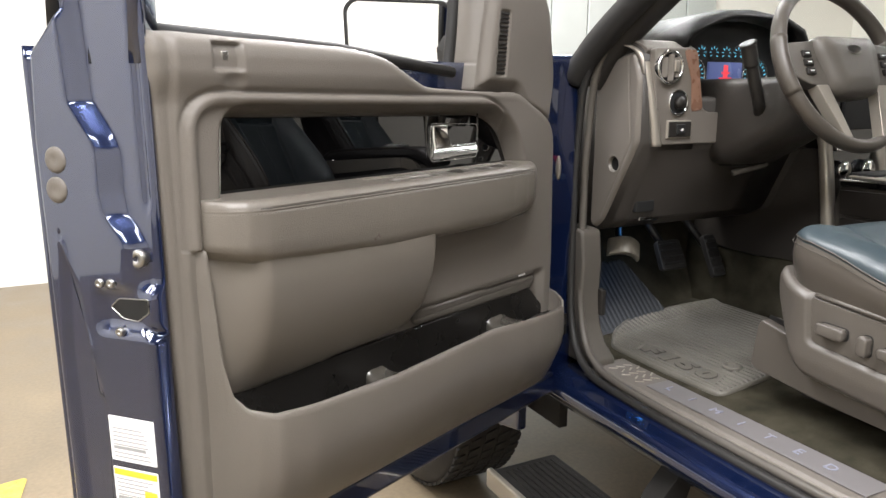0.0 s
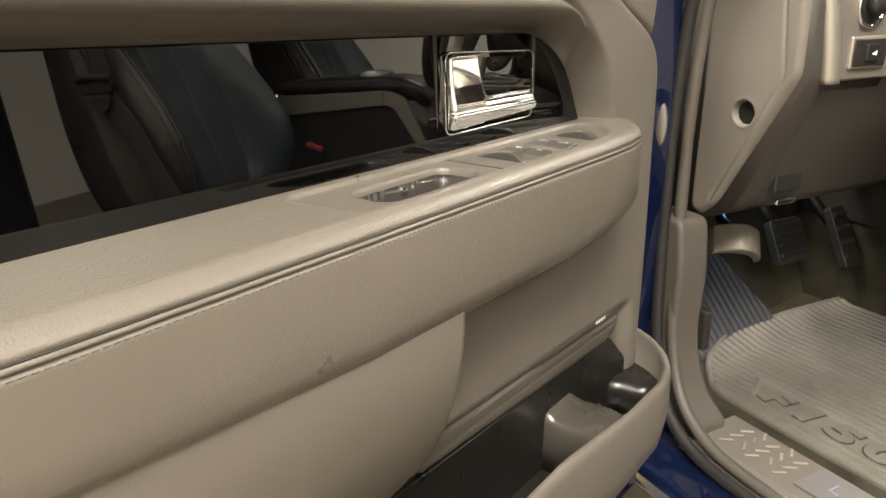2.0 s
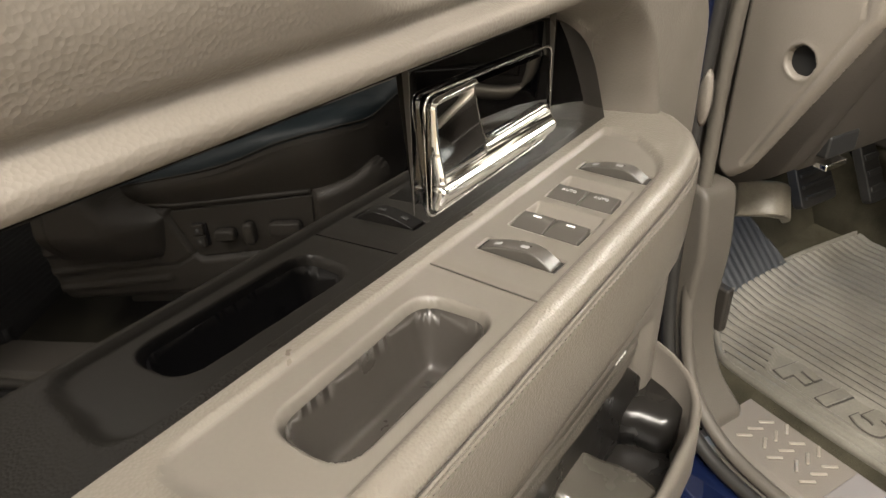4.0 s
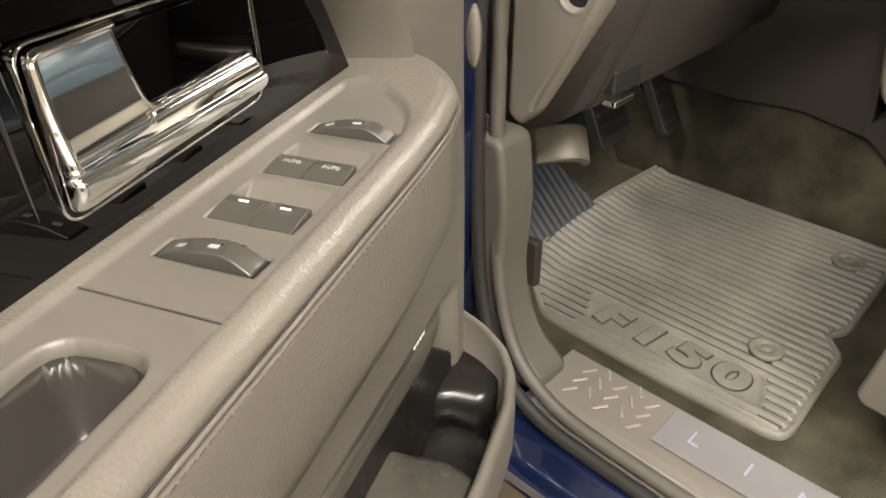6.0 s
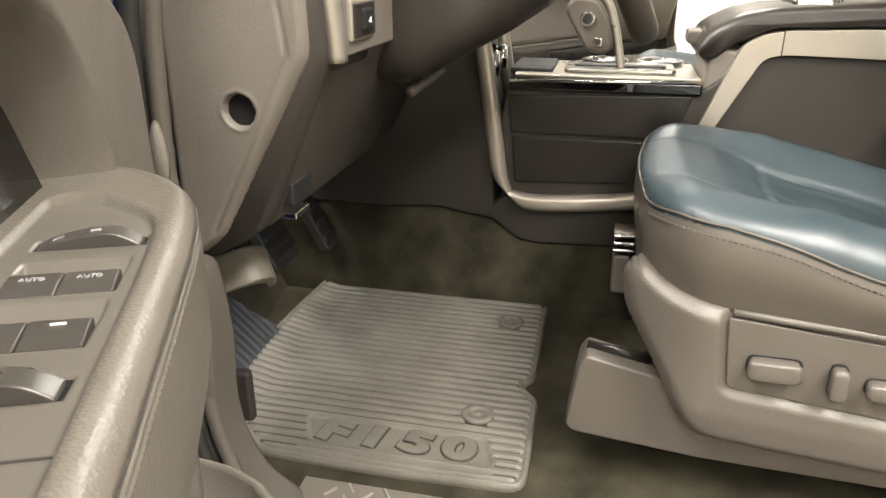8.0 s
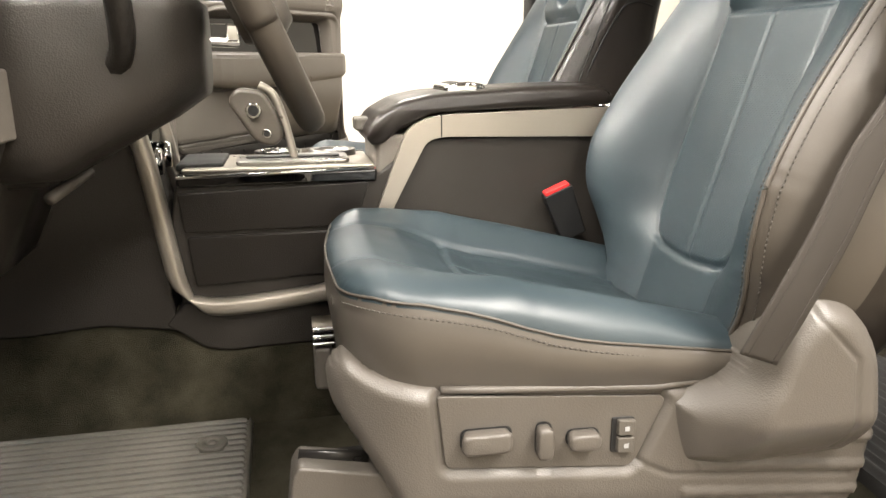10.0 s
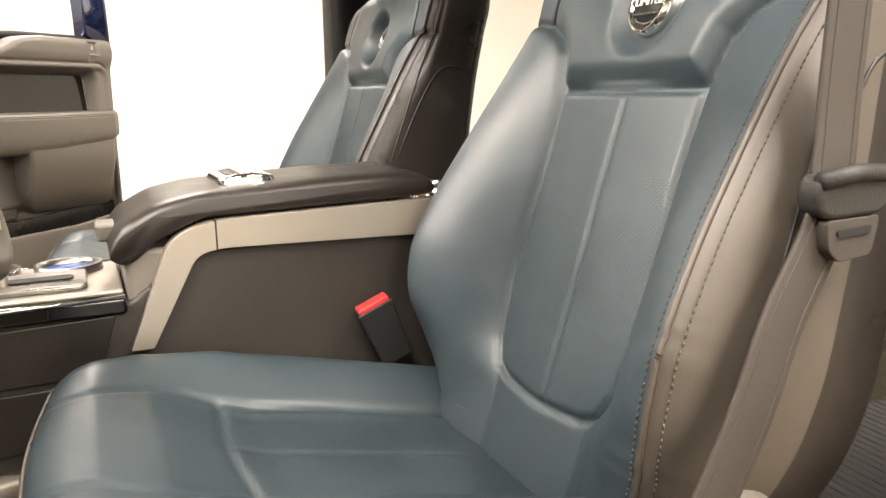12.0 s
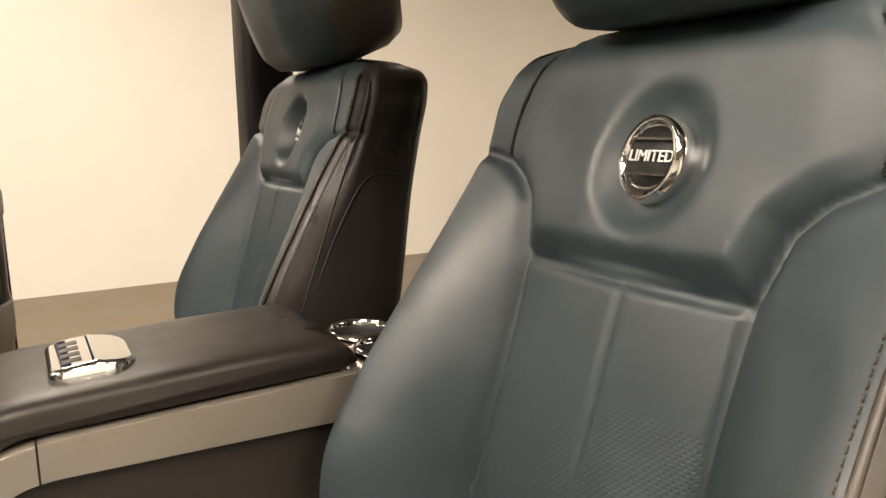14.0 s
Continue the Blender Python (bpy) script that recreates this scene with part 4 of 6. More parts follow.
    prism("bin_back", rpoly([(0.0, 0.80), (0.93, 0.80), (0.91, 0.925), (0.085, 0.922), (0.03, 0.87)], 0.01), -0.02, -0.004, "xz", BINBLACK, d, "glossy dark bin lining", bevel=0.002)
    # Dividers that make a bottle holder and a tray.
    for (u0, u1, zz) in ((0.180, 0.250, 0.872), (0.560, 0.612, 0.862)):
        wv = float(np.interp(u0, ub, wb)) - 0.011
        rings = []
        for w in np.linspace(-0.015, wv, 16):
            s_ = (w + 0.015) / (wv + 0.015)
            b = 0.014 * math.sin(math.pi * s_)
            t_ = zz + 0.022 * math.exp(-((w + 0.015) / 0.014) ** 1.5) + 0.008 * s_
            rings.append([(u0 - 0.010 - b, w, 0.80), (u0 - 0.002 - b, w, t_ - 0.020), (u0 + 0.006 - b, w, t_ - 0.006), (u0 + 0.016 - b, w, t_), (u1 - 0.012, w, t_), (u1 - 0.004, w, t_ - 0.003), (u1, w, t_ - 0.011), (u1 + 0.003, w, 0.80)])
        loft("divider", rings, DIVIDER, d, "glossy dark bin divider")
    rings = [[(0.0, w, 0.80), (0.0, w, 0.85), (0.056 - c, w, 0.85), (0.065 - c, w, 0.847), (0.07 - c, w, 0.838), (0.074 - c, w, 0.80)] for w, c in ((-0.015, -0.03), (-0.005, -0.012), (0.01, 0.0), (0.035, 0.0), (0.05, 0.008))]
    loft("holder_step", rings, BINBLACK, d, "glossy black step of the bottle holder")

    # Sail panel with its vent at the front corner.
    sail = rpoly([(0.272, 1.37), (0.235, 1.56), (0.21, 1.72), (0.13, 1.72), (0.0, 1.56), (-0.03, 1.40), (-0.008, 1.28), (0.12, 1.33), (0.145, 1.364)], [0.004, 0.02, 0.01, 0.01, 0.03, 0.03, 0.02, 0.03, 0.01], 4)
    relief("sail_panel", np.arange(-0.036, 0.28, 0.004), np.arange(1.275, 1.725, 0.004),
           lambda U, V, D: -0.03 + 0.022 * smooth01(D / 0.03) - 0.008 * smooth01((0.018 - np.abs(U - 0.196 + (V - 1.465) * 0.12)) / 0.004) * smooth01((0.066 - np.abs(V - 1.465)) / 0.004),
           sail, -0.10, "xz", TRIM, d, "taupe corner panel with a demister vent")
    for i in range(15):
        zz = 1.406 + i * 0.0085
        uu = 0.196 - (zz - 1.465) * 0.12
        box("vent_slat", uu - 0.016, uu + 0.016, -0.022, -0.0105, zz - 0.0022, zz + 0.0022, TRIM_DARK, d, bevel=0.0008)
    tube("lock_pin", [(0.268, -0.01, 1.366), (0.268, -0.01, 1.385)], 0.007, TRIM_DARK, d)
    # Hinge cover disc and check strap on the front edge.
    disc = [[(-0.012, 0.0 + r * math.cos(a) * 0.25, 1.192 + r * math.sin(a)) for a in np.linspace(0, 2 * math.pi, 20, endpoint=False)] for r in (0.03, 0.024)]
    disc2 = [[(-0.022 + 0.004 * i, *q[1:]) for q in d_] for i, d_ in enumerate(disc)]
    loft("edge_disc", disc2, TRIM, d, "round grommet on the door edge")

    # Outside mirror, turned towards the driver.
    def mirror_part(ob):
        ob.matrix_basis = pose(0.13, -0.362, 1.487, 0, 0, 114)
        return ob

    mh = rpoly([(-0.135, -0.065), (-0.14, 0.08), (-0.12, 0.10), (0.11, 0.085), (0.145, 0.05), (0.14, -0.02), (0.05, -0.098), (0.0, -0.102), (-0.10, -0.095)], 0.03, 5)
    rings = [[(p[0] * s, y, p[1] * s) for p in mh] for y, s in ((0.004, 1.0), (-0.004, 1.06), (0.02, 1.10), (0.07, 1.05), (0.115, 0.8), (0.13, 0.45))]
    rings[0] = [(p[0], 0.004, p[1]) for p in mh]
    mirror_part(loft("mirror_housing", rings, RUBBER, d, "black door mirror housing"))
    mirror_part(prism("mirror_glass", mh * 0.985, -0.004, 0.003, "xz", MIRROR, d, "outside mirror glass"))
    tube("mirror_arm", [(0.07, -0.26, 1.47), (0.08, -0.18, 1.44), (0.10, -0.10, 1.42)], 0.04, RUBBER, d)
    return d


DOOR = pose(0.985, 1.397, 0, 0, 0, 203.5)
door = build_door(DOOR, True)
pdoor = build_door(pose(mirrored(0.985), 1.397, 0.135, 0, 0, -37.0) @ Matrix.Diagonal((1, -1, 1, 1)), False)
tagged(pdoor, "open passenger door with taupe trim panel")

# ---------------------------------------------------------------- dashboard
dash = thing("dashboard", "taupe and silver truck dashboard with lit gauges", "dashboard")
side_prof = rpoly([(1.52, 1.46), (1.42, 1.492), (1.355, 1.47), (1.338, 1.36), (1.338, 1.245), (1.432, 1.045), (1.495, 1.012), (1.60, 1.012), (1.66, 1.12), (1.70, 1.46)], [0.02, 0.03, 0.03, 0.02, 0.012, 0.02, 0.02, 0.02, 0.02, 0.02], 4)
low_prof = rpoly([(1.52, 1.46), (1.45, 1.46), (1.45, 1.365), (1.338, 1.355), (1.338, 1.245), (1.432, 1.045), (1.495, 1.012), (1.60, 1.012), (1.66, 1.12), (1.70, 1.46)], [0.01, 0.005, 0.005, 0.01, 0.012, 0.02, 0.02, 0.02, 0.02, 0.02], 4)
for x0, x1, prof_ in ((1.2, 1.362, side_prof), (1.362, 1.738, low_prof), (1.738, mirrored(1.2), side_prof)):
    loft("dash_body", [[(x, *p) for p in prof_] for x in (x0, x1)], TRIM_MID, dash, "lower dashboard shell with shade in its colour")
# End cover with its round key hole.
end = rpoly([(1.515, 1.44), (1.375, 1.462), (1.352, 1.40), (1.350, 1.25), (1.468, 1.045), (1.50, 1.018), (1.52, 1.03)], 0.012, 4)
hole = np.array([1.431, 1.192])


def end_height(U, V, D):
    h = 1.190 + 0.0 * U
    h += 0.010 * np.clip(1 - D / 0.010, 0, 1) ** 2
    r = np.hypot(U - hole[0], V - hole[1])
    h += 0.022 * smooth01((0.0185 - r) / 0.003) - 0.0012 * np.exp(-((r - 0.0205) / 0.0025) ** 2)
    ln = line_dist(U, V, [(1.395, 1.452), (1.382, 1.33), (1.372, 1.25), (1.478, 1.05)])
    h += 0.003 * np.exp(-(ln / 0.0022) ** 2)
    return h


relief("end_cover", np.arange(1.346, 1.526, 0.0025), np.arange(1.012, 1.468, 0.0025), end_height, end, 1.21, "yz", TRIM, dash, "grained taupe dashboard end cover")
prism("key_hole", np.array([hole + 0.019 * np.array([math.cos(a), math.sin(a)]) for a in np.linspace(0, 2 * math.pi, 20, endpoint=False)]), 1.199, 1.2115, "yz", INK, dash, "dark round opening")
# Silver strip on the corner.
strip = curve_pts([(1.196, 1.405, 1.478), (1.205, 1.362, 1.455), (1.216, 1.340, 1.38), (1.226, 1.331, 1.30), (1.234, 1.329, 1.24)], 6)
loft("corner_strip", [[p + q for q in (np.array((-0.012, 0.010, 0)), np.array((-0.012, 0.002, 0)), np.array((-0.006, -0.004, 0)), np.array((0.010, -0.004, 0)), np.array((0.014, 0.004, 0)), np.array((0.014, 0.012, 0)))] for p in strip], SATIN, dash, "satin silver strip")
# Face with vent, lamp knob and switch.
face = rpoly([(1.238, 1.243), (1.228, 1.30), (1.215, 1.40), (1.213, 1.468), (1.34, 1.472), (1.372, 1.32), (1.475, 1.318), (1.475, 1.243)], [0.004, 0.02, 0.02, 0.01, 0.02, 0.03, 0.01, 0.01], 4)
prism("switch_face", face, 1.329, 1.35, "xz", TRIM, dash, "taupe switch panel", bevel=0.004)
wd = rpoly([(1.30, 1.466), (1.342, 1.466), (1.372, 1.326), (1.335, 1.320), (1.328, 1.40)], 0.012, 4)
prism("brown_inlay", wd, 1.3265, 1.332, "xz", WOOD, dash, "brown lacquered inlay", bevel=0.002)


def disc_ob(name, cx, cz, y, r, depth, material, parent, label="", seg=28, inner=0.0):
    """A round boss facing the cabin, from y - depth to y."""
    th = np.linspace(0, 2 * math.pi, seg, endpoint=False)
    prof = [(inner, y - depth), (r * 0.9, y - depth), (r, y - depth * 0.7), (r, y)] if not inner else [(inner, y), (inner, y - depth), (r * 0.97, y - depth), (r, y - depth * 0.8), (r, y)]
    rings = [[(cx + q * math.cos(a), yy, cz + q * math.sin(a)) for a in th] for q, yy in ((max(p[0], 1e-4), p[1]) for p in prof)]
    return loft(name, rings, material, parent, label, caps=not inner)


vr = disc_ob("vent_ring", 1.254, 1.424, 1.331, 0.040, 0.012, CHROME, dash, "chrome vent ring", inner=0.034)
disc_ob("vent_back", 1.254, 1.424, 1.331, 0.034, 0.003, INK, dash)
for i in (-1, 0, 1):
    hw_ = 0.031 * math.cos(i * 0.75)
    vb = box("vent_blade", -0.0016, 0.0016, -0.010, 0.004, -hw_, hw_, TRIM, vr, bevel=0.001)
    vb.matrix_basis = pose(1.254 + i * 0.019, 1.324, 1.424, 0, 0, 32)
box("vent_bar", 1.262, 1.276, 1.314, 1.322, 1.414, 1.440, SATIN, dash, "silver vent slider", bevel=0.003)
disc_ob("lamp_ring", 1.289, 1.343, 1.331, 0.031, 0.008, CHROME, dash, inner=0.027)
disc_ob("lamp_knob", 1.289, 1.343, 1.331, 0.026, 0.006, INK, dash, "black lamp switch knob")
disc_ob("lamp_knob", 1.289, 1.343, 1.326, 0.015, 0.014, TRIM_DARK, dash)
box("switch_frame", 1.258, 1.336, 1.324, 1.332, 1.258, 1.302, SATIN, dash, bevel=0.003)
box("switch_pad", 1.262, 1.332, 1.3215, 1.33, 1.262, 1.298, TRIM_DARK, dash, bevel=0.002)
sb = box("switch_button", 1.283, 1.311, 1.317, 1.325, 1.268, 1.292, INK, dash, bevel=0.003)
prism("switch_mark", np.array([(1.292, 1.278), (1.302, 1.283), (1.302, 1.276)]), 1.3163, 1.3172, "xz", WHITE, sb)
# Tab under the dashboard.
box("socket_cover", 1.245, 1.305, 1.402, 1.43, 1.068, 1.098, INK, dash, bevel=0.004)
box("socket_tab", 1.262, 1.305, 1.408, 1.428, 1.046, 1.055, CHROME, dash, "silver socket tab", bevel=0.002)
# Knee panel and steering column cover.
knee = [[(x, y, z) for y, z in rpoly([(1.337, 1.25), (1.345, 1.23), (1.428, 1.045), (1.55, 1.03), (1.55, 1.25)], 0.01, 3)] for x in (1.24, 1.60, 1.66)]
loft("knee_panel", knee, TRIM_MID, dash, "knee panel with shade in its colour")
col = []
for y, x0, x1, z0, z1 in ((1.42, 1.425, 1.655, 1.185, 1.40), (1.30, 1.425, 1.64, 1.190, 1.40), (1.18, 1.445, 1.635, 1.255, 1.402), (1.135, 1.46, 1.61, 1.285, 1.395)):
    col.append([(px, y, pz) for px, pz in rpoly([(x0, z0 + 0.03), (x0 + 0.03, z0), (x1 - 0.03, z0), (x1, z0 + 0.03), (x1, z1), (x0, z1)], 0.02, 3)])
loft("column_cover", col, TRIM_MID, dash, "steering column cover with shade in its colour")
tube("release_handle", [(1.49, 1.325, 1.166), (1.58, 1.30, 1.186)], 0.008, TRIM_TUNNEL, dash, "taupe release handle")
box("release_box", 1.48, 1.60, 1.32, 1.40, 1.18, 1.22, TRIM_DARK, dash, bevel=0.006)
disc_ob("ignition_lock", 1.548, 1.315, 1.19, 0.022, 0.012, TRIM_DARK, dash)
# Gauge hood and instruments.
hood = []
for y, grow in ((1.36, 0.0), (1.40, 0.012), (1.60, 0.004)):
    hood.append([(px, y, pz + grow) for px, pz in [(1.325, 1.470), (1.345, 1.508), (1.40, 1.540), (1.48, 1.560), (1.59, 1.566), (1.69, 1.556), (1.755, 1.530), (1.785, 1.480), (1.770, 1.478), (1.74, 1.518), (1.68, 1.543), (1.59, 1.553), (1.49, 1.547), (1.41, 1.527), (1.365, 1.50), (1.342, 1.470)]])
loft("gauge_hood", hood, BLACKTRIM, dash, "dark gauge hood")
prism("gauge_face", rpoly([(1.345, 1.48), (1.41, 1.525), (1.50, 1.548), (1.60, 1.552), (1.69, 1.54), (1.765, 1.49), (1.74, 1.37), (1.37, 1.37)], 0.02), 1.43, 1.44, "xz", INK, dash, "black gauge face")
for i in range(4):
    cx = 1.456 + i * 0.044
    sg = disc_ob("small_gauge", cx, 1.468, 1.43, 0.0195, 0.002, INK, dash)
    for a in np.linspace(-0.6, math.pi + 0.6, 7):
        ob = box("gauge_mark", -0.0007, 0.0007, -0.001, 0.0, 0.010, 0.0165, BLUEGLOW, sg, bevel=0)
        ob.matrix_basis = pose(cx, 1.4275, 1.468, 0, math.degrees(a) - 90, 0)
for cx in (1.425, 1.655):
    sg = disc_ob("dial", cx, 1.41, 1.43, 0.046, 0.003, INK, dash, "round dial")
    disc_ob("dial_ring", cx, 1.41, 1.43, 0.048, 0.006, CHROME, dash, inner=0.045)
    for a in np.linspace(-0.7, math.pi + 0.7, 17):
        ob = box("gauge_mark", -0.0008, 0.0008, -0.001, 0.0, 0.034, 0.041, BLUEGLOW, sg, bevel=0)
        ob.matrix_basis = pose(cx, 1.4262, 1.41, 0, math.degrees(a) - 90, 0)
disp = prism("display", rpoly([(1.482, 1.382), (1.482, 1.445), (1.602, 1.445), (1.602, 1.382)], 0.004), 1.424, 1.43, "xz", SCREEN, dash, "lit information display")
for x0, x1, z0, z1 in ((1.535, 1.550, 1.392, 1.438), (1.520, 1.565, 1.396, 1.406), (1.49, 1.595, 1.385, 1.389), (1.528, 1.557, 1.415, 1.420)):
    box("display_figure", x0, x1, 1.4228, 1.4245, z0, z1, REDGLOW, disp, bevel=0)
# Upper pad to the windscreen.
for x0, x1, pp in ((1.205, 1.362, [(1.345, 1.466), (1.40, 1.492), (1.62, 1.475), (1.70, 1.43), (1.38, 1.43)]), (1.362, 1.738, [(1.46, 1.47), (1.47, 1.49), (1.62, 1.475), (1.70, 1.43), (1.46, 1.43)]), (1.738, mirrored(1.205), [(1.345, 1.466), (1.40, 1.492), (1.62, 1.475), (1.70, 1.43), (1.38, 1.43)])):
    prism("upper_pad", rpoly(pp, 0.012), x0, x1, "yz", TRIM, dash, "taupe upper dashboard pad", bevel=0.004)
# Centre stack between its two silver posts.
for px in (1.765, 1.987):
    post = curve_pts([(px, 1.325, 1.40), (px, 1.292, 1.30), (px, 1.268, 1.20), (px, 1.252, 1.10), (px, 1.240, 1.02), (px, 1.232, 0.975), (px, 1.213, 0.940), (px, 1.172, 0.926), (px, 1.08, 0.930), (px, 0.96, 0.944)], 6)
    s = 1 if px < 1.87 else -1
    loft("silver_post", [[p + np.array((s * a, b * tn[1], b * tn[0])) for a, b in ((-0.012, -0.014), (-0.016, -0.006), (-0.016, 0.006), (-0.012, 0.014), (0.012, 0.014), (0.012, -0.014))]
                         for p, tn in zip(post, [np.array([abs(t[1]), abs(t[2])]) / (np.hypot(t[1], t[2]) + 1e-9) for t in np.gradient(post, axis=0)])], SATIN, dash, "satin silver console post")
box("stack_panel", 1.785, 1.967, 1.27, 1.36, 1.10, 1.44, PIANO, dash, "black centre stack panel", bevel=0.01)
for i in range(5):
    box("stack_button", 1.792 + i * 0.035, 1.82 + i * 0.035, 1.255, 1.28, 1.215, 1.235, CHROME if i in (0, 4) else TRIM_DARK, dash, bevel=0.004)
for i in (0, 1):
    disc_ob("stack_knob", 1.825 + 0.10 * i, 1.165, 1.272, 0.024, 0.024, CHROME, dash, "chrome trimmed knob")
box("stack_screen", 1.81, 1.942, 1.262, 1.275, 1.27, 1.38, INK, dash, "dark display", bevel=0.004)
# Glove box side.
prism("glove_panel", np.array([(2.12, 1.06), (2.62, 1.06), (2.62, 1.30), (2.12, 1.30)]), 1.335, 1.352, "xz", TRIM, dash, "taupe glove box door", bevel=0.01)

# ---------------------------------------------------------------- steering wheel
sw = thing("steering_wheel", "dark leather steering wheel with silver spokes", "steering wheel", pose(1.527, 1.085, 1.422, -24, 0, 0))
th = np.linspace(0, 2 * math.pi, 73)[:-1]
R = 0.187
tube("rim", [(R * math.cos(a), 0, R * math.sin(a)) for a in th], 0.0148, LEATHER_SIDE, sw, "dark leather wheel rim", closed=True, seg=12, flat=1.2, up=(0, 1, 0))
for a0, a1 in ((-0.35, 0.35), (math.pi - 0.35, math.pi + 0.35)):
    tube("wheel_grip", [(R * math.cos(a), 0, R * math.sin(a)) for a in np.linspace(a0, a1, 14)], 0.0156, LEATHER_SIDE, sw, "dark leather wheel grip", seg=12, flat=1.2, up=(0, 1, 0))
hub = rpoly([(-0.078, -0.060), (-0.090, -0.005), (-0.100, 0.035), (-0.088, 0.062), (0.088, 0.062), (0.100, 0.035), (0.090, -0.005), (0.078, -0.060), (0.055, -0.078), (-0.055, -0.078)], 0.016, 4)
rings = [[(p[0] * s, y, p[1] * s) for p in hub] for y, s in ((0.03, 0.9), (0.0, 1.0), (-0.02, 0.98), (-0.034, 0.85), (-0.038, 0.5))]
loft("airbag_pad", rings, TRIM_TUNNEL, sw, "brown grey hub pad")
prism("maker_oval", np.array([(0.024 * math.cos(a), 0.022 + 0.011 * math.sin(a)) for a in th[::3]]), -0.0405, -0.0365, "xz", CHROME, sw, "oval maker's badge", bevel=0.001)
for s in (-1, 1):
    sp = rpoly([(s * 0.07, 0.055), (s * 0.178, 0.045), (s * 0.180, -0.030), (s * 0.135, -0.050), (s * 0.07, -0.055)], 0.012)
    prism("spoke", sp, -0.015, 0.012, "xz", TRIM_TUNNEL, sw, "taupe spoke", bevel=0.004)
    prism("spoke_trim", rpoly([(s * 0.082, -0.05), (s * 0.12, -0.05), (s * 0.075, -0.165), (s * 0.05, -0.172)], 0.006), -0.016, 0.01, "xz", SATIN, sw, "satin silver spoke", bevel=0.003)
    for i in range(3):
        wbn = box("wheel_button", s * 0.128 - 0.013, s * 0.128 + 0.013, -0.021, -0.01, 0.012 - i * 0.02, 0.027 - i * 0.02, TRIM_DARK, sw, bevel=0.002)
        box("button_mark", s * 0.128 - 0.006, s * 0.128 + 0.006, -0.0216, -0.0208, 0.0185 - i * 0.02, 0.0205 - i * 0.02, WHITE, wbn, bevel=0)
# Stalk.
stalk = thing("column_stalk", "dark control stalk beside the steering wheel", "control stalk")
tube("arm", curve_pts([(1.455, 1.23, 1.315), (1.425, 1.21, 1.345), (1.392, 1.206, 1.415), (1.382, 1.206, 1.440)], 6), 0.014, TRIM_DARK, stalk)
tube("tip", curve_pts([(1.388, 1.206, 1.425), (1.378, 1.206, 1.452), (1.371, 1.206, 1.470), (1.368, 1.206, 1.476)], 4), [0.017] * 9 + [0.0195] * 3 + [0.014], TRIM_DARK, stalk, "ribbed stalk end", seg=16)

# ---------------------------------------------------------------- pedals
for nm, px, pz, w_, h_, lab in (("brake_pedal", 1.552, 0.892, 0.098, 0.090, "black rubber brake pedal"), ("accelerator_pedal", 1.728, 0.872, 0.052, 0.135, "slim black rubber accelerator pedal")):
    p = thing(nm, lab, "pedal", pose(px, 1.590, pz, -28, 0, 0))
    prism("pad", rpoly([(-w_ / 2, -h_ / 2), (w_ / 2, -h_ / 2), (w_ / 2 * 0.9, h_ / 2), (-w_ / 2 * 0.9, h_ / 2)], 0.012), -0.01, 0.01, "xz", RUBBER, p, bevel=0.004)
    for i in range(4):
        box("rib", -w_ / 2 * 0.8, w_ / 2 * 0.8, -0.014, -0.009, -h_ * 0.35 + i * h_ * 0.22, -h_ * 0.27 + i * h_ * 0.22, RUBBER, p, bevel=0.002)
    tube("arm", [(0, 0.01, 0.02), (-0.02, 0.05, 0.15), (-0.02, 0.06, 0.3)], 0.012, BINBLACK, p)
pb = thing("parking_brake_pedal", "worn grey parking brake pedal", "pedal", pose(1.302, 1.492, 0.962, -34, 12, -25))
pad_ = [[(x, y + 0.9 * x * x / 0.05, z) for y, z in rpoly([(-0.014, -0.026), (0.010, -0.026), (0.010, 0.024), (-0.010, 0.026)], 0.007, 3)] for x in np.linspace(-0.043, 0.043, 9)]
loft("pad", pad_, WORNPAD, pb, "rubber pad worn to a pale grey", bevel=0.003)
tube("arm", [(0, 0.01, 0), (0.0, 0.08, 0.06), (0.0, 0.12, 0.2)], 0.01, BINBLACK, pb)

# ---------------------------------------------------------------- floor mat
matob = thing("floor_mat", "ribbed grey rubber floor mat with raised rim", "floor mat")
mat_out = rpoly([(1.272, 1.114), (1.455, 1.116), (1.468, 1.122), (1.492, 1.146), (1.515, 1.127), (1.766, 1.128), (1.752, 1.35), (1.764, 1.580), (1.60, 1.602), (1.43, 1.612), (1.335, 1.575), (1.270, 1.50), (1.266, 1.30)], [0.03, 0.01, 0.01, 0.012, 0.02, 0.03, 0.02, 0.03, 0.03, 0.04, 0.03, 0.02, 0.03], 4)
logo_ = rpoly([(1.304, 1.160), (1.360, 1.182), (1.360, 1.462), (1.304, 1.436)], 0.012, 4)


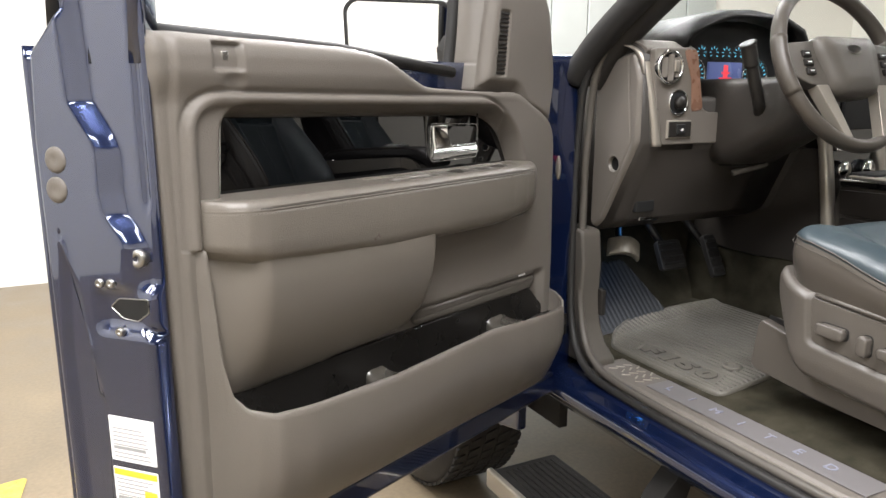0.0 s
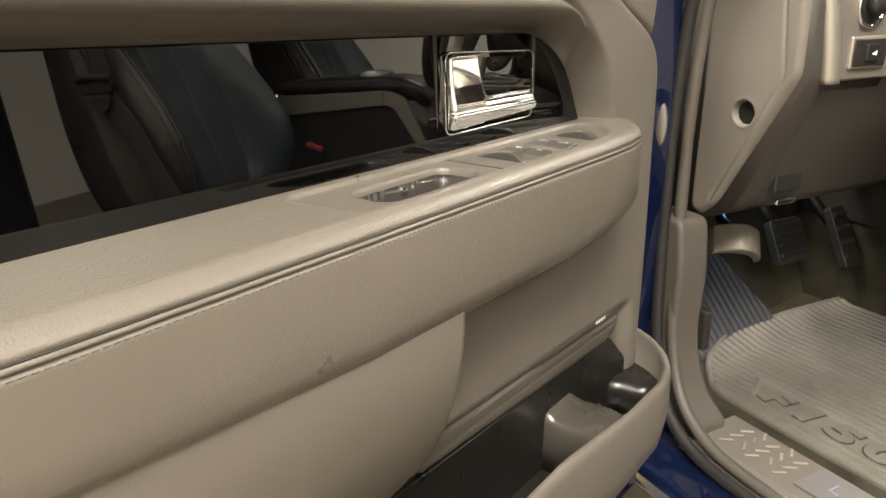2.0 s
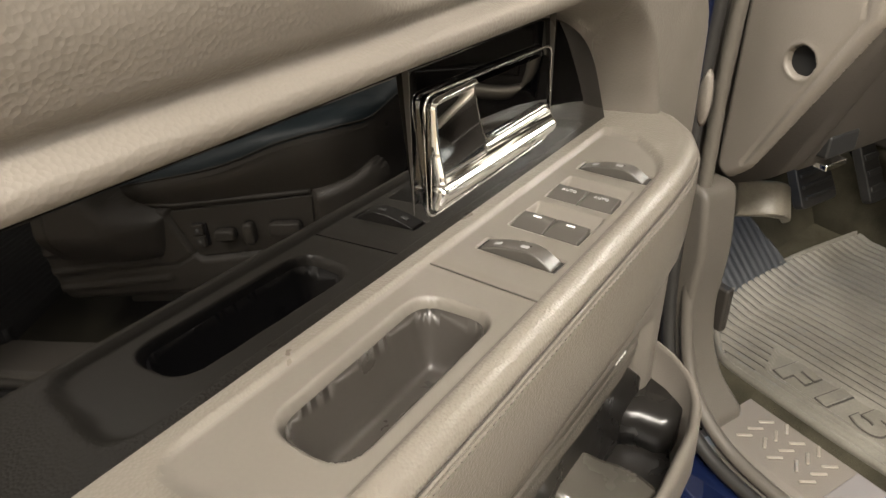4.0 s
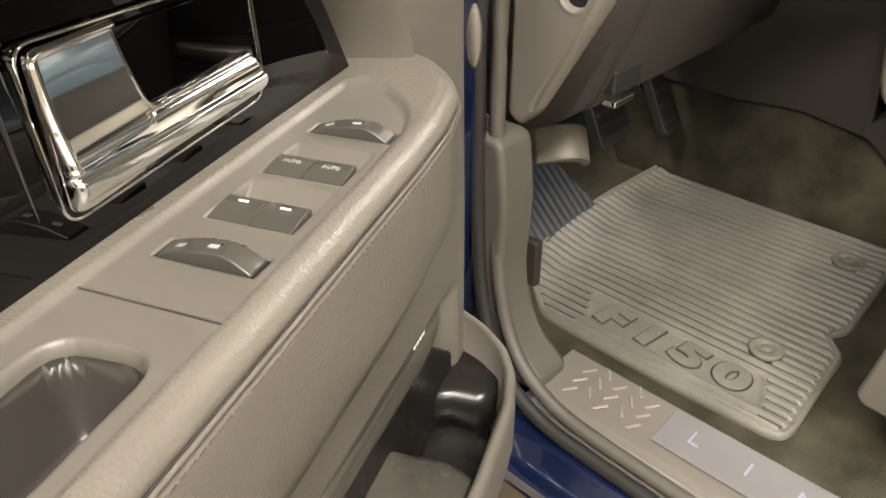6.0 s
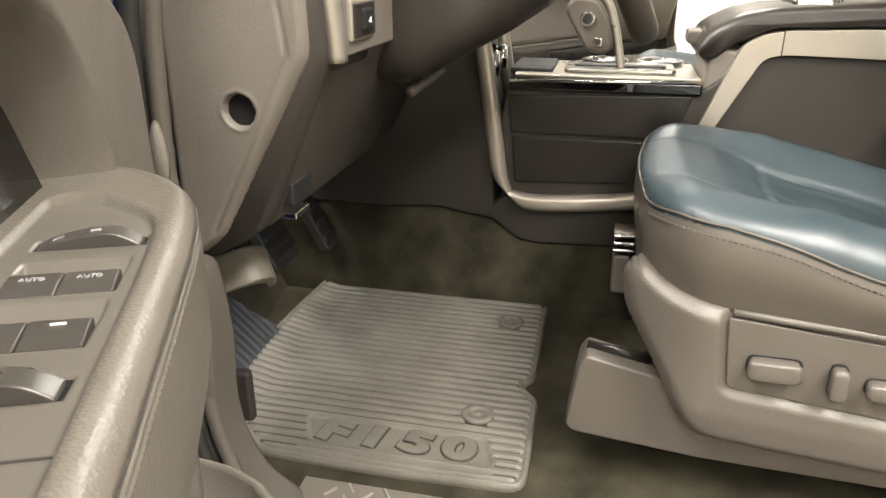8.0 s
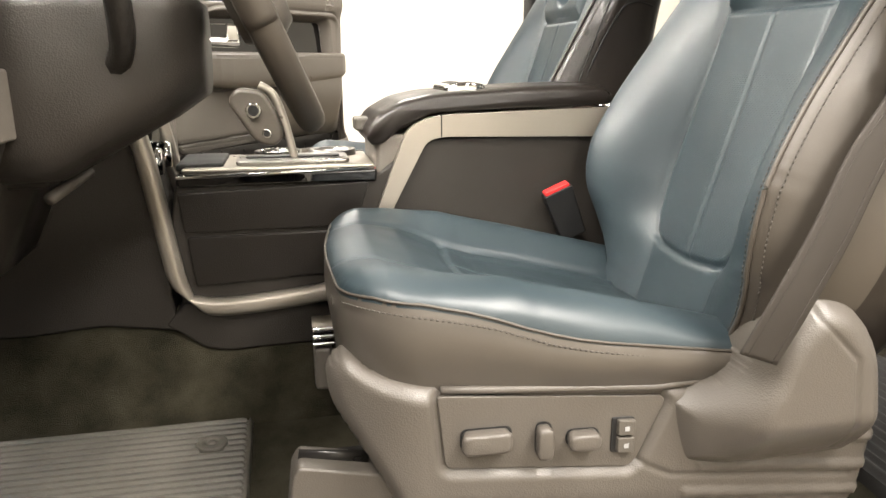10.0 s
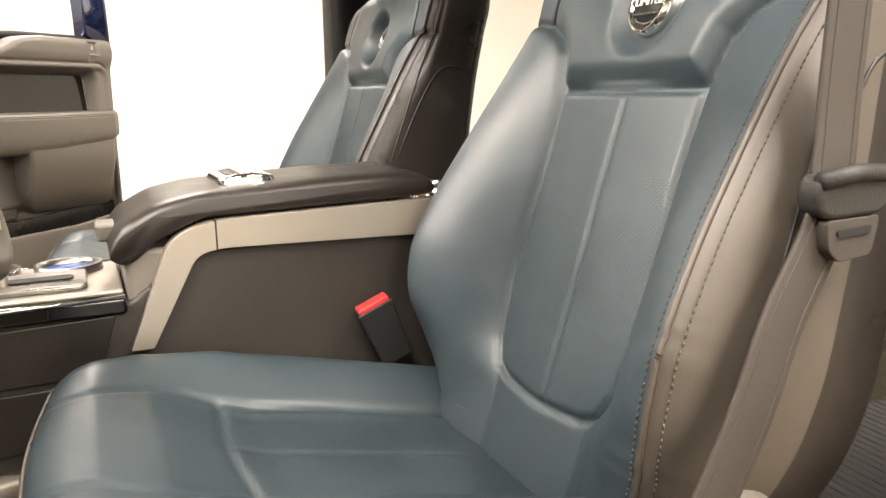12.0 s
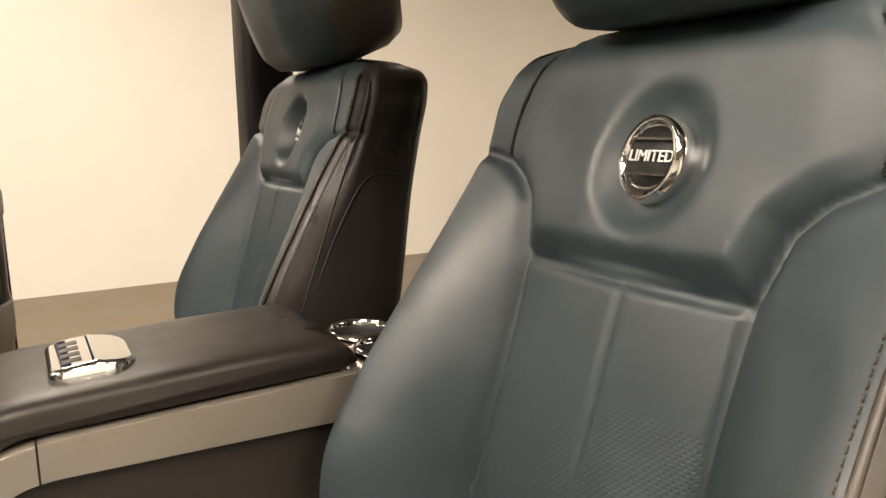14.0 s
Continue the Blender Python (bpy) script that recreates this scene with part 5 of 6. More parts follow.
def mat_height(U, V, D):
    z = 0.6785 + 0.1 * (U - 1.27)
    z = z + 0.22 * np.clip(V - 1.545, 0, 1)
    inside = smooth01((D - 0.010) / 0.003)
    ld = poly_dist(U, V, logo_)
    rib = 0.0062 * smooth01(np.cos((U - 1.30) / 0.0155 * 2 * np.pi) * 2.0 + 1.0)
    lg = smooth01((ld + 0.005) / 0.002)
    rv = np.zeros_like(U)
    for cu, cv in ((1.406, 1.203), (1.668, 1.190)):
        rv = np.maximum(rv, smooth01((0.022 - np.hypot(U - cu, V - cv)) / 0.003))
    z += inside * (1 - lg) * (1 - rv) * rib
    z += 0.004 * rv + 0.0045 * smooth01((ld + 0.005) / 0.002) * (1 - smooth01((ld - 0.001) / 0.002)) + 0.006 * (1 - smooth01((D - 0.005) / 0.005)) - 0.008 * np.clip(1 - D / 0.006, 0, 1) ** 2
    return z


mu, mv = np.arange(1.25, 1.756, 0.0155 / 12), np.arange(1.105, 1.67, 0.0035)
MU, MV = np.meshgrid(mu, mv, indexing="ij")
inlogo = poly_dist(MU, MV, logo_)
# Troughs between the ribs, where the shade is painted in darker rubber.
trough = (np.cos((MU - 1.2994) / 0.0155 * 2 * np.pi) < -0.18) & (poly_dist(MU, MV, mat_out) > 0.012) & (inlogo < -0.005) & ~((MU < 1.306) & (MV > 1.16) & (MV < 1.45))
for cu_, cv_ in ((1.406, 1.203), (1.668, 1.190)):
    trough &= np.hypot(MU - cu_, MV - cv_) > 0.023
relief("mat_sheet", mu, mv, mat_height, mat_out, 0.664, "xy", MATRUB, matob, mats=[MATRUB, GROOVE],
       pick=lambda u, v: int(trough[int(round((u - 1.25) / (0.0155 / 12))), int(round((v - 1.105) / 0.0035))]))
# Raised lettering frame on the mat.
for i, ch in enumerate("F150"):
    # A thin dark outline under each character paints the shade round it.
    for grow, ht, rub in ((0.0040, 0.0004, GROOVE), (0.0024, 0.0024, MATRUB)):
        cu = bpy.data.curves.new("raised_character", "FONT")
        cu.body, cu.size, cu.align_x, cu.align_y = ch, 0.056, "CENTER", "CENTER"
        cu.offset, cu.extrude, cu.bevel_depth, cu.bevel_resolution = grow, ht, 0.0006, 1
        tmp = new("raised_character", cu)
        me = bpy.data.meshes.new_from_object(tmp.evaluated_get(bpy.context.evaluated_depsgraph_get()))
        bpy.data.objects.remove(tmp)
        me.materials.append(rub)
        o2 = new("raised_character" if rub is MATRUB else "character_shade", me)
        o2.parent = matob
        o2.matrix_basis = pose(1.332, 1.408 - i * 0.0635, 0.6856, 0, -5.7, 0) @ pose(0, 0, 0, 0, 0, -90) @ Matrix(((1.66, 0.42, 0, 0), (0, 1, 0, 0), (0, 0, 1, 0), (0, 0, 0, 1)))
for cu_, cv_ in ((1.406, 1.203), (1.668, 1.190)):
    base_ = 0.680 + 0.1 * (cu_ - 1.27)
    disc = [[(cu_ + r * math.cos(a), cv_ + r * math.sin(a), base_ + z) for a in np.linspace(0, 2 * math.pi, 28, endpoint=False)] for r, z in ((0.0245, 0.0), (0.0245, 0.0070), (0.023, 0.0080), (0.0125, 0.0080), (0.0120, 0.0066), (0.006, 0.0062), (0.005, 0.0078), (0.0005, 0.0080))]
    loft("rivet", disc, MATRUB, matob, "round mat fastener")
# Ribbed dead pedal beside the mat.
dp = thing("foot_rest", "ribbed grey rubber foot rest", "foot rest")


def rest_height(U, V, D):
    past = V - 1.588
    return 0.684 + 0.1 * (U - 1.27) + 0.95 * np.clip(past, 0, 1) + 0.0016 * smooth01(np.cos((U - 1.30) / 0.0155 * 2 * np.pi) * 1.6 + 0.6)


relief("pad", np.arange(1.215, 1.57, 0.002), np.arange(1.575, 1.77, 0.006), rest_height, rpoly([(1.225, 1.584), (1.56, 1.584), (1.50, 1.74), (1.22, 1.76)], 0.015), 0.62, "xy", RESTRUB, dp)
# Blue ambient lamp under the dashboard.
fl = thing("footwell_lamp", "small blue footwell lamp under the dashboard", "lamp", pose(1.40, 1.585, 1.004))
box("lens", -0.018, 0.018, -0.01, 0.01, 0.0, 0.006, BLUEGLOW, fl, "lit blue lens", bevel=0.002)
blue = bpy.data.lights.new("footwell_lamp_light", "AREA")
blue.size, blue.energy, blue.color = 0.03, 0.07, (0.12, 0.42, 1.0)
blue_ob = new("footwell_lamp_light", blue)
blue_ob.matrix_world = pose(1.40, 1.585, 1.001)

# ---------------------------------------------------------------- centre console
loft("tunnel_carpet", [[(1.866 + sx_ * hw, y, z) for sx_, hw, z in ((-1, 0.16, 0.68), (-1, 0.118, 0.755), (-1, 0.098, 0.80), (-1, 0.090, 0.92), (1, 0.090, 0.92), (1, 0.098, 0.80), (1, 0.118, 0.755), (1, 0.16, 0.68))] for y in (0.46, 0.9, 1.2, 1.74)], CARPET, cab, "dark carpet over the transmission tunnel")
con = thing("center_console", "dark centre console with padded lid and silver trim", "center console")
XL, XR = 1.772, 1.980
prism("side_body", rpoly([(1.22, 0.86), (1.245, 1.03), (1.225, 1.13), (0.895, 1.14), (0.82, 1.198), (0.47, 1.20), (0.45, 0.86)], 0.01), XL, XR, "yz", TRIM_MID, con, "dark grained console body", bevel=0.006)
prism("tunnel_side", rpoly([(1.24, 0.885), (1.252, 1.06), (1.285, 1.22), (1.36, 1.22), (1.70, 1.10), (1.72, 0.90), (1.47, 0.893), (1.357, 0.902)], 0.01), XL - 0.0045, XR + 0.0045, "yz", TRIM_MID, con, "tunnel side panel with shade in its colour", bevel=0.006)
prism("lower_skirt", rpoly([(1.262, 0.897), (1.235, 0.880), (1.20, 0.851), (1.16, 0.843), (0.62, 0.86), (0.62, 0.93), (1.05, 0.922), (1.225, 0.935)], 0.01), XL - 0.006, XR + 0.006, "yz", TRIM_MID, con, "dark console skirt", bevel=0.006)
prism("side_panel", rpoly([(1.215, 1.054), (1.222, 1.118), (0.912, 1.128), (0.935, 1.054)], 0.004), XL - 0.006, XL + 0.01, "yz", CONSOLE, con, "dark upper side panel", bevel=0.003)
prism("side_panel", rpoly([(1.205, 0.962), (1.213, 1.046), (0.938, 1.046), (0.965, 0.972)], 0.006), XL - 0.006, XL + 0.01, "yz", CONSOLE, con, bevel=0.003)
box("top_band", XL - 0.008, XR + 0.008, 0.898, 1.222, 1.128, 1.150, PIANO, con, "glossy black band", bevel=0.005)
for px in (XL - 0.009, XR + 0.009):
    tube("band_edge", [(px, 0.90, 1.152), (px, 1.22, 1.145)], 0.003, CHROME, con)
box("top_plate", XL + 0.012, XR - 0.012, 0.90, 1.215, 1.148, 1.156, SATIN, con, "satin silver top plate", bevel=0.004)
box("tray", XL + 0.03, XR - 0.03, 1.15, 1.225, 1.15, 1.162, INK, con, "dark tray", bevel=0.004)
# Shifter gate, lever and cup rings.
prism("shift_gate", rpoly([(1.80, 0.94), (1.80, 1.13), (1.90, 1.13), (1.90, 0.94)], 0.012), 1.156, 1.164, "xy", STEEL, con, "dull chrome shift gate", bevel=0.003)
prism("shift_slot", rpoly([(1.832, 0.955), (1.832, 1.115), (1.855, 1.115), (1.855, 0.955)], 0.01), 1.1645, 1.1665, "xy", INK, con)
for cy, cx, r in ((0.962, 1.932, 0.043), (1.062, 1.932, 0.043)):
    for nm, r0, r1, z0, z1, mm in (("cup_ring", r - 0.008, r, 1.154, 1.166, STEEL), ("cup_well", 0.001, r - 0.008, 1.1555, 1.1585, BLUEWELL)):
        t_ = np.linspace(0, 2 * math.pi, 28, endpoint=False)
        loft(nm, [[(cx + q * math.cos(a), cy + q * math.sin(a), z) for a in t_] for q, z in ((r0, z0), (r0, z1), (r1, z1), (r1, z0))], mm, con, caps=False)
lev = thing("shift_lever", "black shift lever with chrome edge", "shift lever")
prism("knob", rpoly([(1.138, 1.262), (1.122, 1.284), (1.078, 1.278), (1.056, 1.24), (1.048, 1.198), (1.066, 1.184), (1.096, 1.192)], 0.014, 4), 1.818, 1.860, "yz", LEATHER_SIDE, lev, "dark leather knob", bevel=0.011, seg=3)
blade = curve_pts([(1.839, 1.085, 1.287), (1.839, 1.062, 1.270), (1.839, 1.046, 1.225), (1.839, 1.032, 1.160)], 6)
tube("stem", blade, 0.007, SATIN, lev, "silver lever blade", flat=1.6, up=(1, 0, 0))
for ky, kz, kr in ((1.096, 1.246, 0.013), (1.076, 1.208, 0.008)):
    kb = prism("knob_button", np.array([(ky + kr * math.cos(a), kz + kr * math.sin(a)) for a in np.linspace(0, 6.28, 18, endpoint=False)]), 1.812, 1.820, "yz", CHROME, lev, "chrome knob button", bevel=0.002)
    prism("button_face", np.array([(ky + kr * 0.7 * math.cos(a), kz + kr * 0.7 * math.sin(a)) for a in np.linspace(0, 6.28, 18, endpoint=False)]), 1.8105, 1.813, "yz", INK, kb)
# Silver shoulder and the padded lid.
sh = rpoly([(0.899, 1.080), (0.846, 1.214), (0.815, 1.231), (0.779, 1.237), (0.47, 1.245), (0.47, 1.193), (0.782, 1.200), (0.812, 1.194), (0.872, 1.080)], [0.002, 0.03, 0.02, 0.02, 0.002, 0.002, 0.02, 0.02, 0.002], 4)
box("front_block", XL + 0.006, XR - 0.006, 0.835, 0.897, 1.12, 1.205, TRIM, con, "taupe block under the lid latch", bevel=0.008)
for x0, x1 in ((XL - 0.010, XL + 0.008), (XR - 0.008, XR + 0.010)):
    prism("silver_shoulder", sh, x0, x1, "yz", SATIN, con, "satin silver shoulder", bevel=0.005)
    box("shoulder_seam", x0 - 0.0006, x1 + 0.0006, 0.7862, 0.7882, 1.199, 1.2375, INK, con, bevel=0)
lid_prof = [(0.905, 1.185), (0.915, 1.205), (0.895, 1.238), (0.85, 1.262), (0.80, 1.272), (0.62, 1.282), (0.50, 1.284), (0.478, 1.272), (0.474, 1.250), (0.50, 1.246), (0.80, 1.238), (0.86, 1.21), (0.885, 1.185)]
lp = rpoly(lid_prof, 0.012, 3)
rings = []
for x, s in ((XL - 0.003, 0.55), (XL + 0.0, 0.78), (XL + 0.008, 0.92), (XL + 0.022, 0.99), (XL + 0.045, 1.0), (0.5 * (XL + XR), 1.03), (XR - 0.045, 1.0), (XR - 0.022, 0.99), (XR - 0.008, 0.92), (XR, 0.78), (XR + 0.003, 0.55)):
    mid = np.interp(lp[:, 0], [0.47, 0.80, 0.87, 0.91], [1.258, 1.25, 1.225, 1.195])
    rings.append([(x, y, m_ + (z - m_) * s) for (y, z), m_ in zip(lp, mid)])
loft("lid", rings, BLACKLEATHER, con, "padded dark leather lid")
# Chrome badge, arched like the lid, with a raised bar and dark fields.
bo_ = rpoly([(1.812, 0.705), (1.812, 0.772), (1.922, 0.772), (1.922, 0.705), (1.905, 0.692), (1.83, 0.692)], 0.012, 4)


def badge_z(U, V, D):
    return 1.2885 - 0.006 * ((V - 0.732) / 0.04) ** 2 - 0.0035 * np.clip(1 - D / 0.004, 0, 1) ** 2 + 0.0012 * smooth01((0.004 - np.abs(V - 0.728)) / 0.002)


lbg = relief("lid_badge", np.arange(1.809, 1.926, 0.0022), np.arange(0.689, 0.776, 0.0022), badge_z, bo_, 1.274, "xy", CHROME, con, "arched chrome badge plate")
for k_ in range(4):
    bar_ = box("badge_bar", -0.006, 0.006, -0.009, 0.009, -0.0006, 0.0005, TRIM_MID, lbg, bevel=0.0003)
    bar_.matrix_basis = pose(1.835 + k_ * 0.021, 0.750, 1.2873, -8, 0, 0)
box("lid_latch", 1.85, 1.905, 0.897, 0.925, 1.205, 1.228, TRIM_TUNNEL, con, "taupe lid latch", bevel=0.005)
# Rear cup holders behind the lid.
box("rear_tray", XL + 0.005, XR - 0.005, 0.30, 0.474, 1.0, 1.235, WOOD, con, "brown rear cup holder block", bevel=0.01)
for cx in (1.835, 1.925):
    t_ = np.linspace(0, 2 * math.pi, 28, endpoint=False)
    loft("cup_ring", [[(cx + q * math.cos(a), 0.405 + q * math.sin(a), z) for a in t_] for q, z in ((0.0385, 1.236), (0.039, 1.246), (0.042, 1.247), (0.044, 1.236))], CHROME, con, "chrome cup ring", caps=False)
    loft("cup_well", [[(cx + q * math.cos(a), 0.405 + q * math.sin(a), z) for a in t_] for q, z in ((0.001, 1.2365), (0.0386, 1.2385))], INK, con, caps=False)


# ---------------------------------------------------------------- seats
def seat_buckle(m):
    b = thing("belt_buckle", "black seat belt buckle with red release button", "seat belt buckle", m, "seat belt buckles")
    prism("housing", rpoly([(-0.022, -0.10), (0.022, -0.10), (0.026, 0.0), (-0.026, 0.0)], 0.005), -0.011, 0.011, "yz", INK, b, bevel=0.004)
    prism("release_button", rpoly([(-0.022, -0.008), (0.022, -0.008), (0.022, 0.006), (-0.022, 0.006)], 0.003), -0.0085, 0.0085, "yz", RED, b, "red release button", bevel=0.002)
    return b


INBOARD = Vector((0.485, 1.045, 1.32))  # the shield and cushion are set inwards along lines through this place


def build_seat(x, dz, driver):
    s = thing("front_seat", "slate blue leather front seat with dark side panels", "car seat", pose(x, 0, dz), "front seats")
    # Cushion.
    out = rpoly([(-0.255, 0.46), (-0.258, 0.80), (-0.245, 0.955), (-0.19, 0.998), (0, 1.006), (0.155, 0.985), (0.20, 0.93), (0.211, 0.78), (0.208, 0.46)], [0.03, 0.1, 0.08, 0.1, 0.1, 0.1, 0.08, 0.1, 0.03], 5)

    def piping_z(V):
        return np.interp(V, [0.46, 0.588, 0.70, 0.75, 0.80, 0.852, 0.91, 0.968, 1.03], [1.000, 1.018, 1.036, 1.045, 1.058, 1.077, 1.093, 1.098, 1.088])

    def top(U, V, D):
        U = np.where(U > 0, U / 0.86, U)
        z = np.interp(V, [0.46, 0.583, 0.72, 0.80, 0.85, 0.90, 0.95, 1.01], [0.958, 0.992, 1.027, 1.046, 1.066, 1.090, 1.104, 1.106])
        a = np.abs(U)
        z += (0.050 - 0.034 * smooth01((V - 0.80) / 0.13)) * smooth01((a - 0.085) / 0.125)
        dd = line_dist(a, V, [(0.119, 0.46), (0.120, 0.70), (0.115, 0.832)])
        dd = np.minimum(dd, line_dist(a, V, [(0.115, 0.832), (0.0, 0.842)]))
        z -= 0.006 * np.exp(-(dd / 0.005) ** 2)
        z -= 0.004 * np.exp(-((U) / 0.003) ** 2) * (V < 0.84)
        z -= 0.004 * np.exp(-(line_dist(a, V, [(0.115, 0.832), (0.124, 0.873), (0.113, 0.925), (0.10, 0.957), (0.095, 1.0)]) / 0.004) ** 2)
        z -= 0.005 * np.exp(-(line_dist(a, V, [(0.119, 0.57), (0.171, 0.515), (0.20, 0.48)]) / 0.004) ** 2)
        e = np.clip(1 - D / 0.06, 0, 1)
        zp = piping_z(V) - 0.004
        return zp + (z - zp) * np.sqrt(np.clip(1 - e * e, 0, 1))

    relief("cushion", np.arange(-0.275, 0.276, 0.0045), np.arange(0.46, 1.036, 0.0045), top, out, lambda u, v: float(piping_z(v)) - 0.012, "xy", LEATHER, s, "slate blue leather cushion with seams",
           mats=[LEATHER, LEATHER_SIDE, PERFORATED], pick=lambda u, v: 2 if v < 0.832 and -0.112 < u < 0.096 and abs(u) > 0.003 else 0)
    rings = []
    for f_, sc in ((0.0, 0.935), (0.20, 0.950), (0.38, 0.970), (0.52, 0.990), (0.64, 1.007), (0.76, 1.017), (0.86, 1.014), (0.94, 1.004), (1.0, 0.992)):
        ring = []
        for p in out:
            zt = float(piping_z(p[1]))
            ring.append((p[0] * sc, 0.75 + (p[1] - 0.75) * (sc * 0.6 + 0.4), 0.945 + (zt - 0.945) * f_))
        rings.append(ring)
    loft("cushion_border", rings, BORDER, s, "dark leather cushion border", caps=False)
    pipe = [(p[0] * 1.0, 0.75 + (p[1] - 0.75) * 1.0, float(piping_z(p[1])) - 0.001) for p in out]
    tube("piping", pipe, 0.0017, LEATHER_SIDE, s, "dark piping", closed=True)
    if driver:
        line = curve_pts([(-0.2575, 0.56, 1.003), (-0.2605, 0.75, 1.034), (-0.2585, 0.86, 1.068), (-0.247, 0.955, 1.086), (-0.19, 1.000, 1.084)], 10)
        dashes("stitching", line, 0.006, 0.0009, THREAD, s)
        move = Matrix.Translation((-x, 0, 0)) @ Matrix.Translation(INBOARD) @ Matrix.Diagonal((1.06, 1.06, 1.06, 1)) @ Matrix.Translation(-INBOARD) @ Matrix.Translation((x, 0, 0))
        for piece in s.children:
            piece.matrix_basis = move
    # Backrest: rings round front, bolsters, sides and back, stacked from bottom to top.
    B = pose(0, 0.50, 1.03, 17, 0, 0)
    KV = [-0.04, 0.0, 0.03, 0.073, 0.13, 0.22, 0.307, 0.407, 0.475, 0.54, 0.562, 0.576, 0.584]

    def ridge_u(V, inner=False):
        u = ease(V, KV, [0.19, 0.212, 0.226, 0.238, 0.243, 0.239, 0.230, 0.220, 0.219, 0.215, 0.202, 0.180, 0.150])
        return u - 0.003 * inner

    def ridge_h(V, inner=False):
        """The bolster on the outer side (low x) is the fuller one."""
        full = ease(V, KV, [0.035, 0.050, 0.066, 0.088, 0.100, 0.090, 0.064, 0.029, 0.006, -0.002, -0.006, -0.012, -0.02])
        lean = ease(V, KV, [0.015, 0.028, 0.045, 0.074, 0.088, 0.076, 0.053, 0.024, 0.004, -0.002, -0.006, -0.012, -0.02])
        return np.where(inner, lean, full) if driver else 0.85 * lean

    def side_u(V):
        if not driver:
            return ridge_u(V) + 0.022
        return ease(V, KV, [0.215, 0.240, 0.256, 0.270, 0.277, 0.272, 0.262, 0.247, 0.238, 0.228, 0.215, 0.192, 0.160])

    def inset_u(V):
        return ease(V, [-0.04, 0.03, 0.06, 0.12, 0.30, 0.386, 0.6], [0.085, 0.092, 0.108, 0.118, 0.114, 0.116, 0.13])

    upper = [(-0.3, 0.380), (0.117, 0.382), (0.124, 0.404), (0.132, 0.430), (0.150, 0.450), (0.180, 0.466), (0.30, 0.482), (0.30, 0.66), (-0.3, 0.66)]

    def front(U, V):
        """How far the face stands off the backrest's plane."""
        a = np.abs(U)
        wi, ur, hr = inset_u(V), ridge_u(V, U > 0), ridge_h(V, U > 0)
        q = np.clip((a - wi) / (ur - wi), 0, 1)
        up = poly_dist(a, V, upper)
        below = smooth01((0.012 - up) / 0.028)
        h = hr * (1 - (1 - q) ** 1.75) * np.where(hr > 0, below, 1.0)
        h += 0.006 * np.cos(np.clip(U / 0.12, -1, 1) * np.pi / 2) * (V < 0.384)
        # The rolled pad at the head.
        h += 0.015 * smooth01((up + 0.002) / 0.030) * (1 - 0.55 * smooth01((V - 0.43) / 0.10)) * smooth01((0.20 - a) / 0.07)
        seam = np.minimum.reduce([
            line_dist(a, V, [(0.094, 0.036), (0.109, 0.065), (0.118, 0.12), (0.114, 0.30), (0.117, 0.382)]),
            line_dist(a, V, [(0.117, 0.381), (0.0, 0.378)]),
            line_dist(a, V, [(0.117, 0.382), (0.124, 0.404), (0.132, 0.430), (0.150, 0.450), (0.180, 0.466), (0.225, 0.474)]),
            line_dist(a, V, [(0.094, 0.036), (0.07, 0.026), (0.0, 0.020)])])
        h -= 0.0085 * np.exp(-(seam / 0.0042) ** 2)
        h -= 0.0032 * np.exp(-((U + 0.010) / 0.0022) ** 2) * (V < 0.378) * (V > 0.024)
        h -= 0.0028 * np.exp(-(line_dist(a, V, [(0.178, 0.468), (0.176, 0.51), (0.166, 0.545), (0.14, 0.58)]) / 0.0025) ** 2)
        # Dimple round the badge.
        rr = np.hypot((U + 0.010) / 0.032, (V - 0.472) / 0.036)
        h -= (0.015 if driver else 0.034) * smooth01((1.85 - rr) / 0.9)
        # Soft creases pressed into the near bolster by use.
        if driver:
            cr = np.sin(V * 260 + 9 * np.sin(V * 31) + U * 60) * np.exp(-((V - 0.09) / 0.07) ** 2) * smooth01((-U - 0.15) / 0.03)
            h += 0.0011 * cr
        e = np.clip((V - 0.545) / 0.040, 0, 1)
        return h - 0.034 * (1 - np.sqrt(np.clip(1 - e * e, 0, 1)))

    # Black leather on the passenger seat's sides paints the shade they lie in.
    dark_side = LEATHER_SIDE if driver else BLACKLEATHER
    rows_v = np.r_[np.arange(-0.10, 0.545, 0.0042), np.linspace(0.546, 0.5845, 14)]
    rings = []
    for v in rows_v:
        wi, us_ = float(inset_u(v)), float(side_u(v))
        ul, ur = float(ridge_u(v)), float(ridge_u(v, True))
        across = np.r_[np.linspace(-ul, -wi, 27)[:-1], np.linspace(-wi, wi, 53), np.linspace(wi, ur, 27)[1:]]
        hh = front(across, np.full(len(across), v))
        e = min(1.0, max(0.0, (v - 0.545) / 0.040))
        back = -0.155 + 0.030 * float(smooth01((v - 0.2) / 0.35)) + 0.02 * (1 - math.sqrt(max(0.0, 1 - e * e)))
        sides = []
        for ru, h1 in ((ur, hh[-1]), (ul, hh[0])):
            sides.append([(u, min(h, h1)) for u, h in ((ru + 0.006, h1 - 0.003), (ru + 0.011, h1 - 0.010), (ru + 0.4 * (us_ - ru) + 0.008, h1 - 0.026), (ru + 0.8 * (us_ - ru) + 0.004, 0.35 * h1 - 0.012), (us_, 0.15 * h1 - 0.03),
                          (us_ + 0.002, -0.05), (us_ + 0.001, -0.075), (us_ - 0.003, back + 0.030), (us_ - 0.012, back + 0.012), (us_ - 0.04, back + 0.002), (us_ * 0.5, back))])
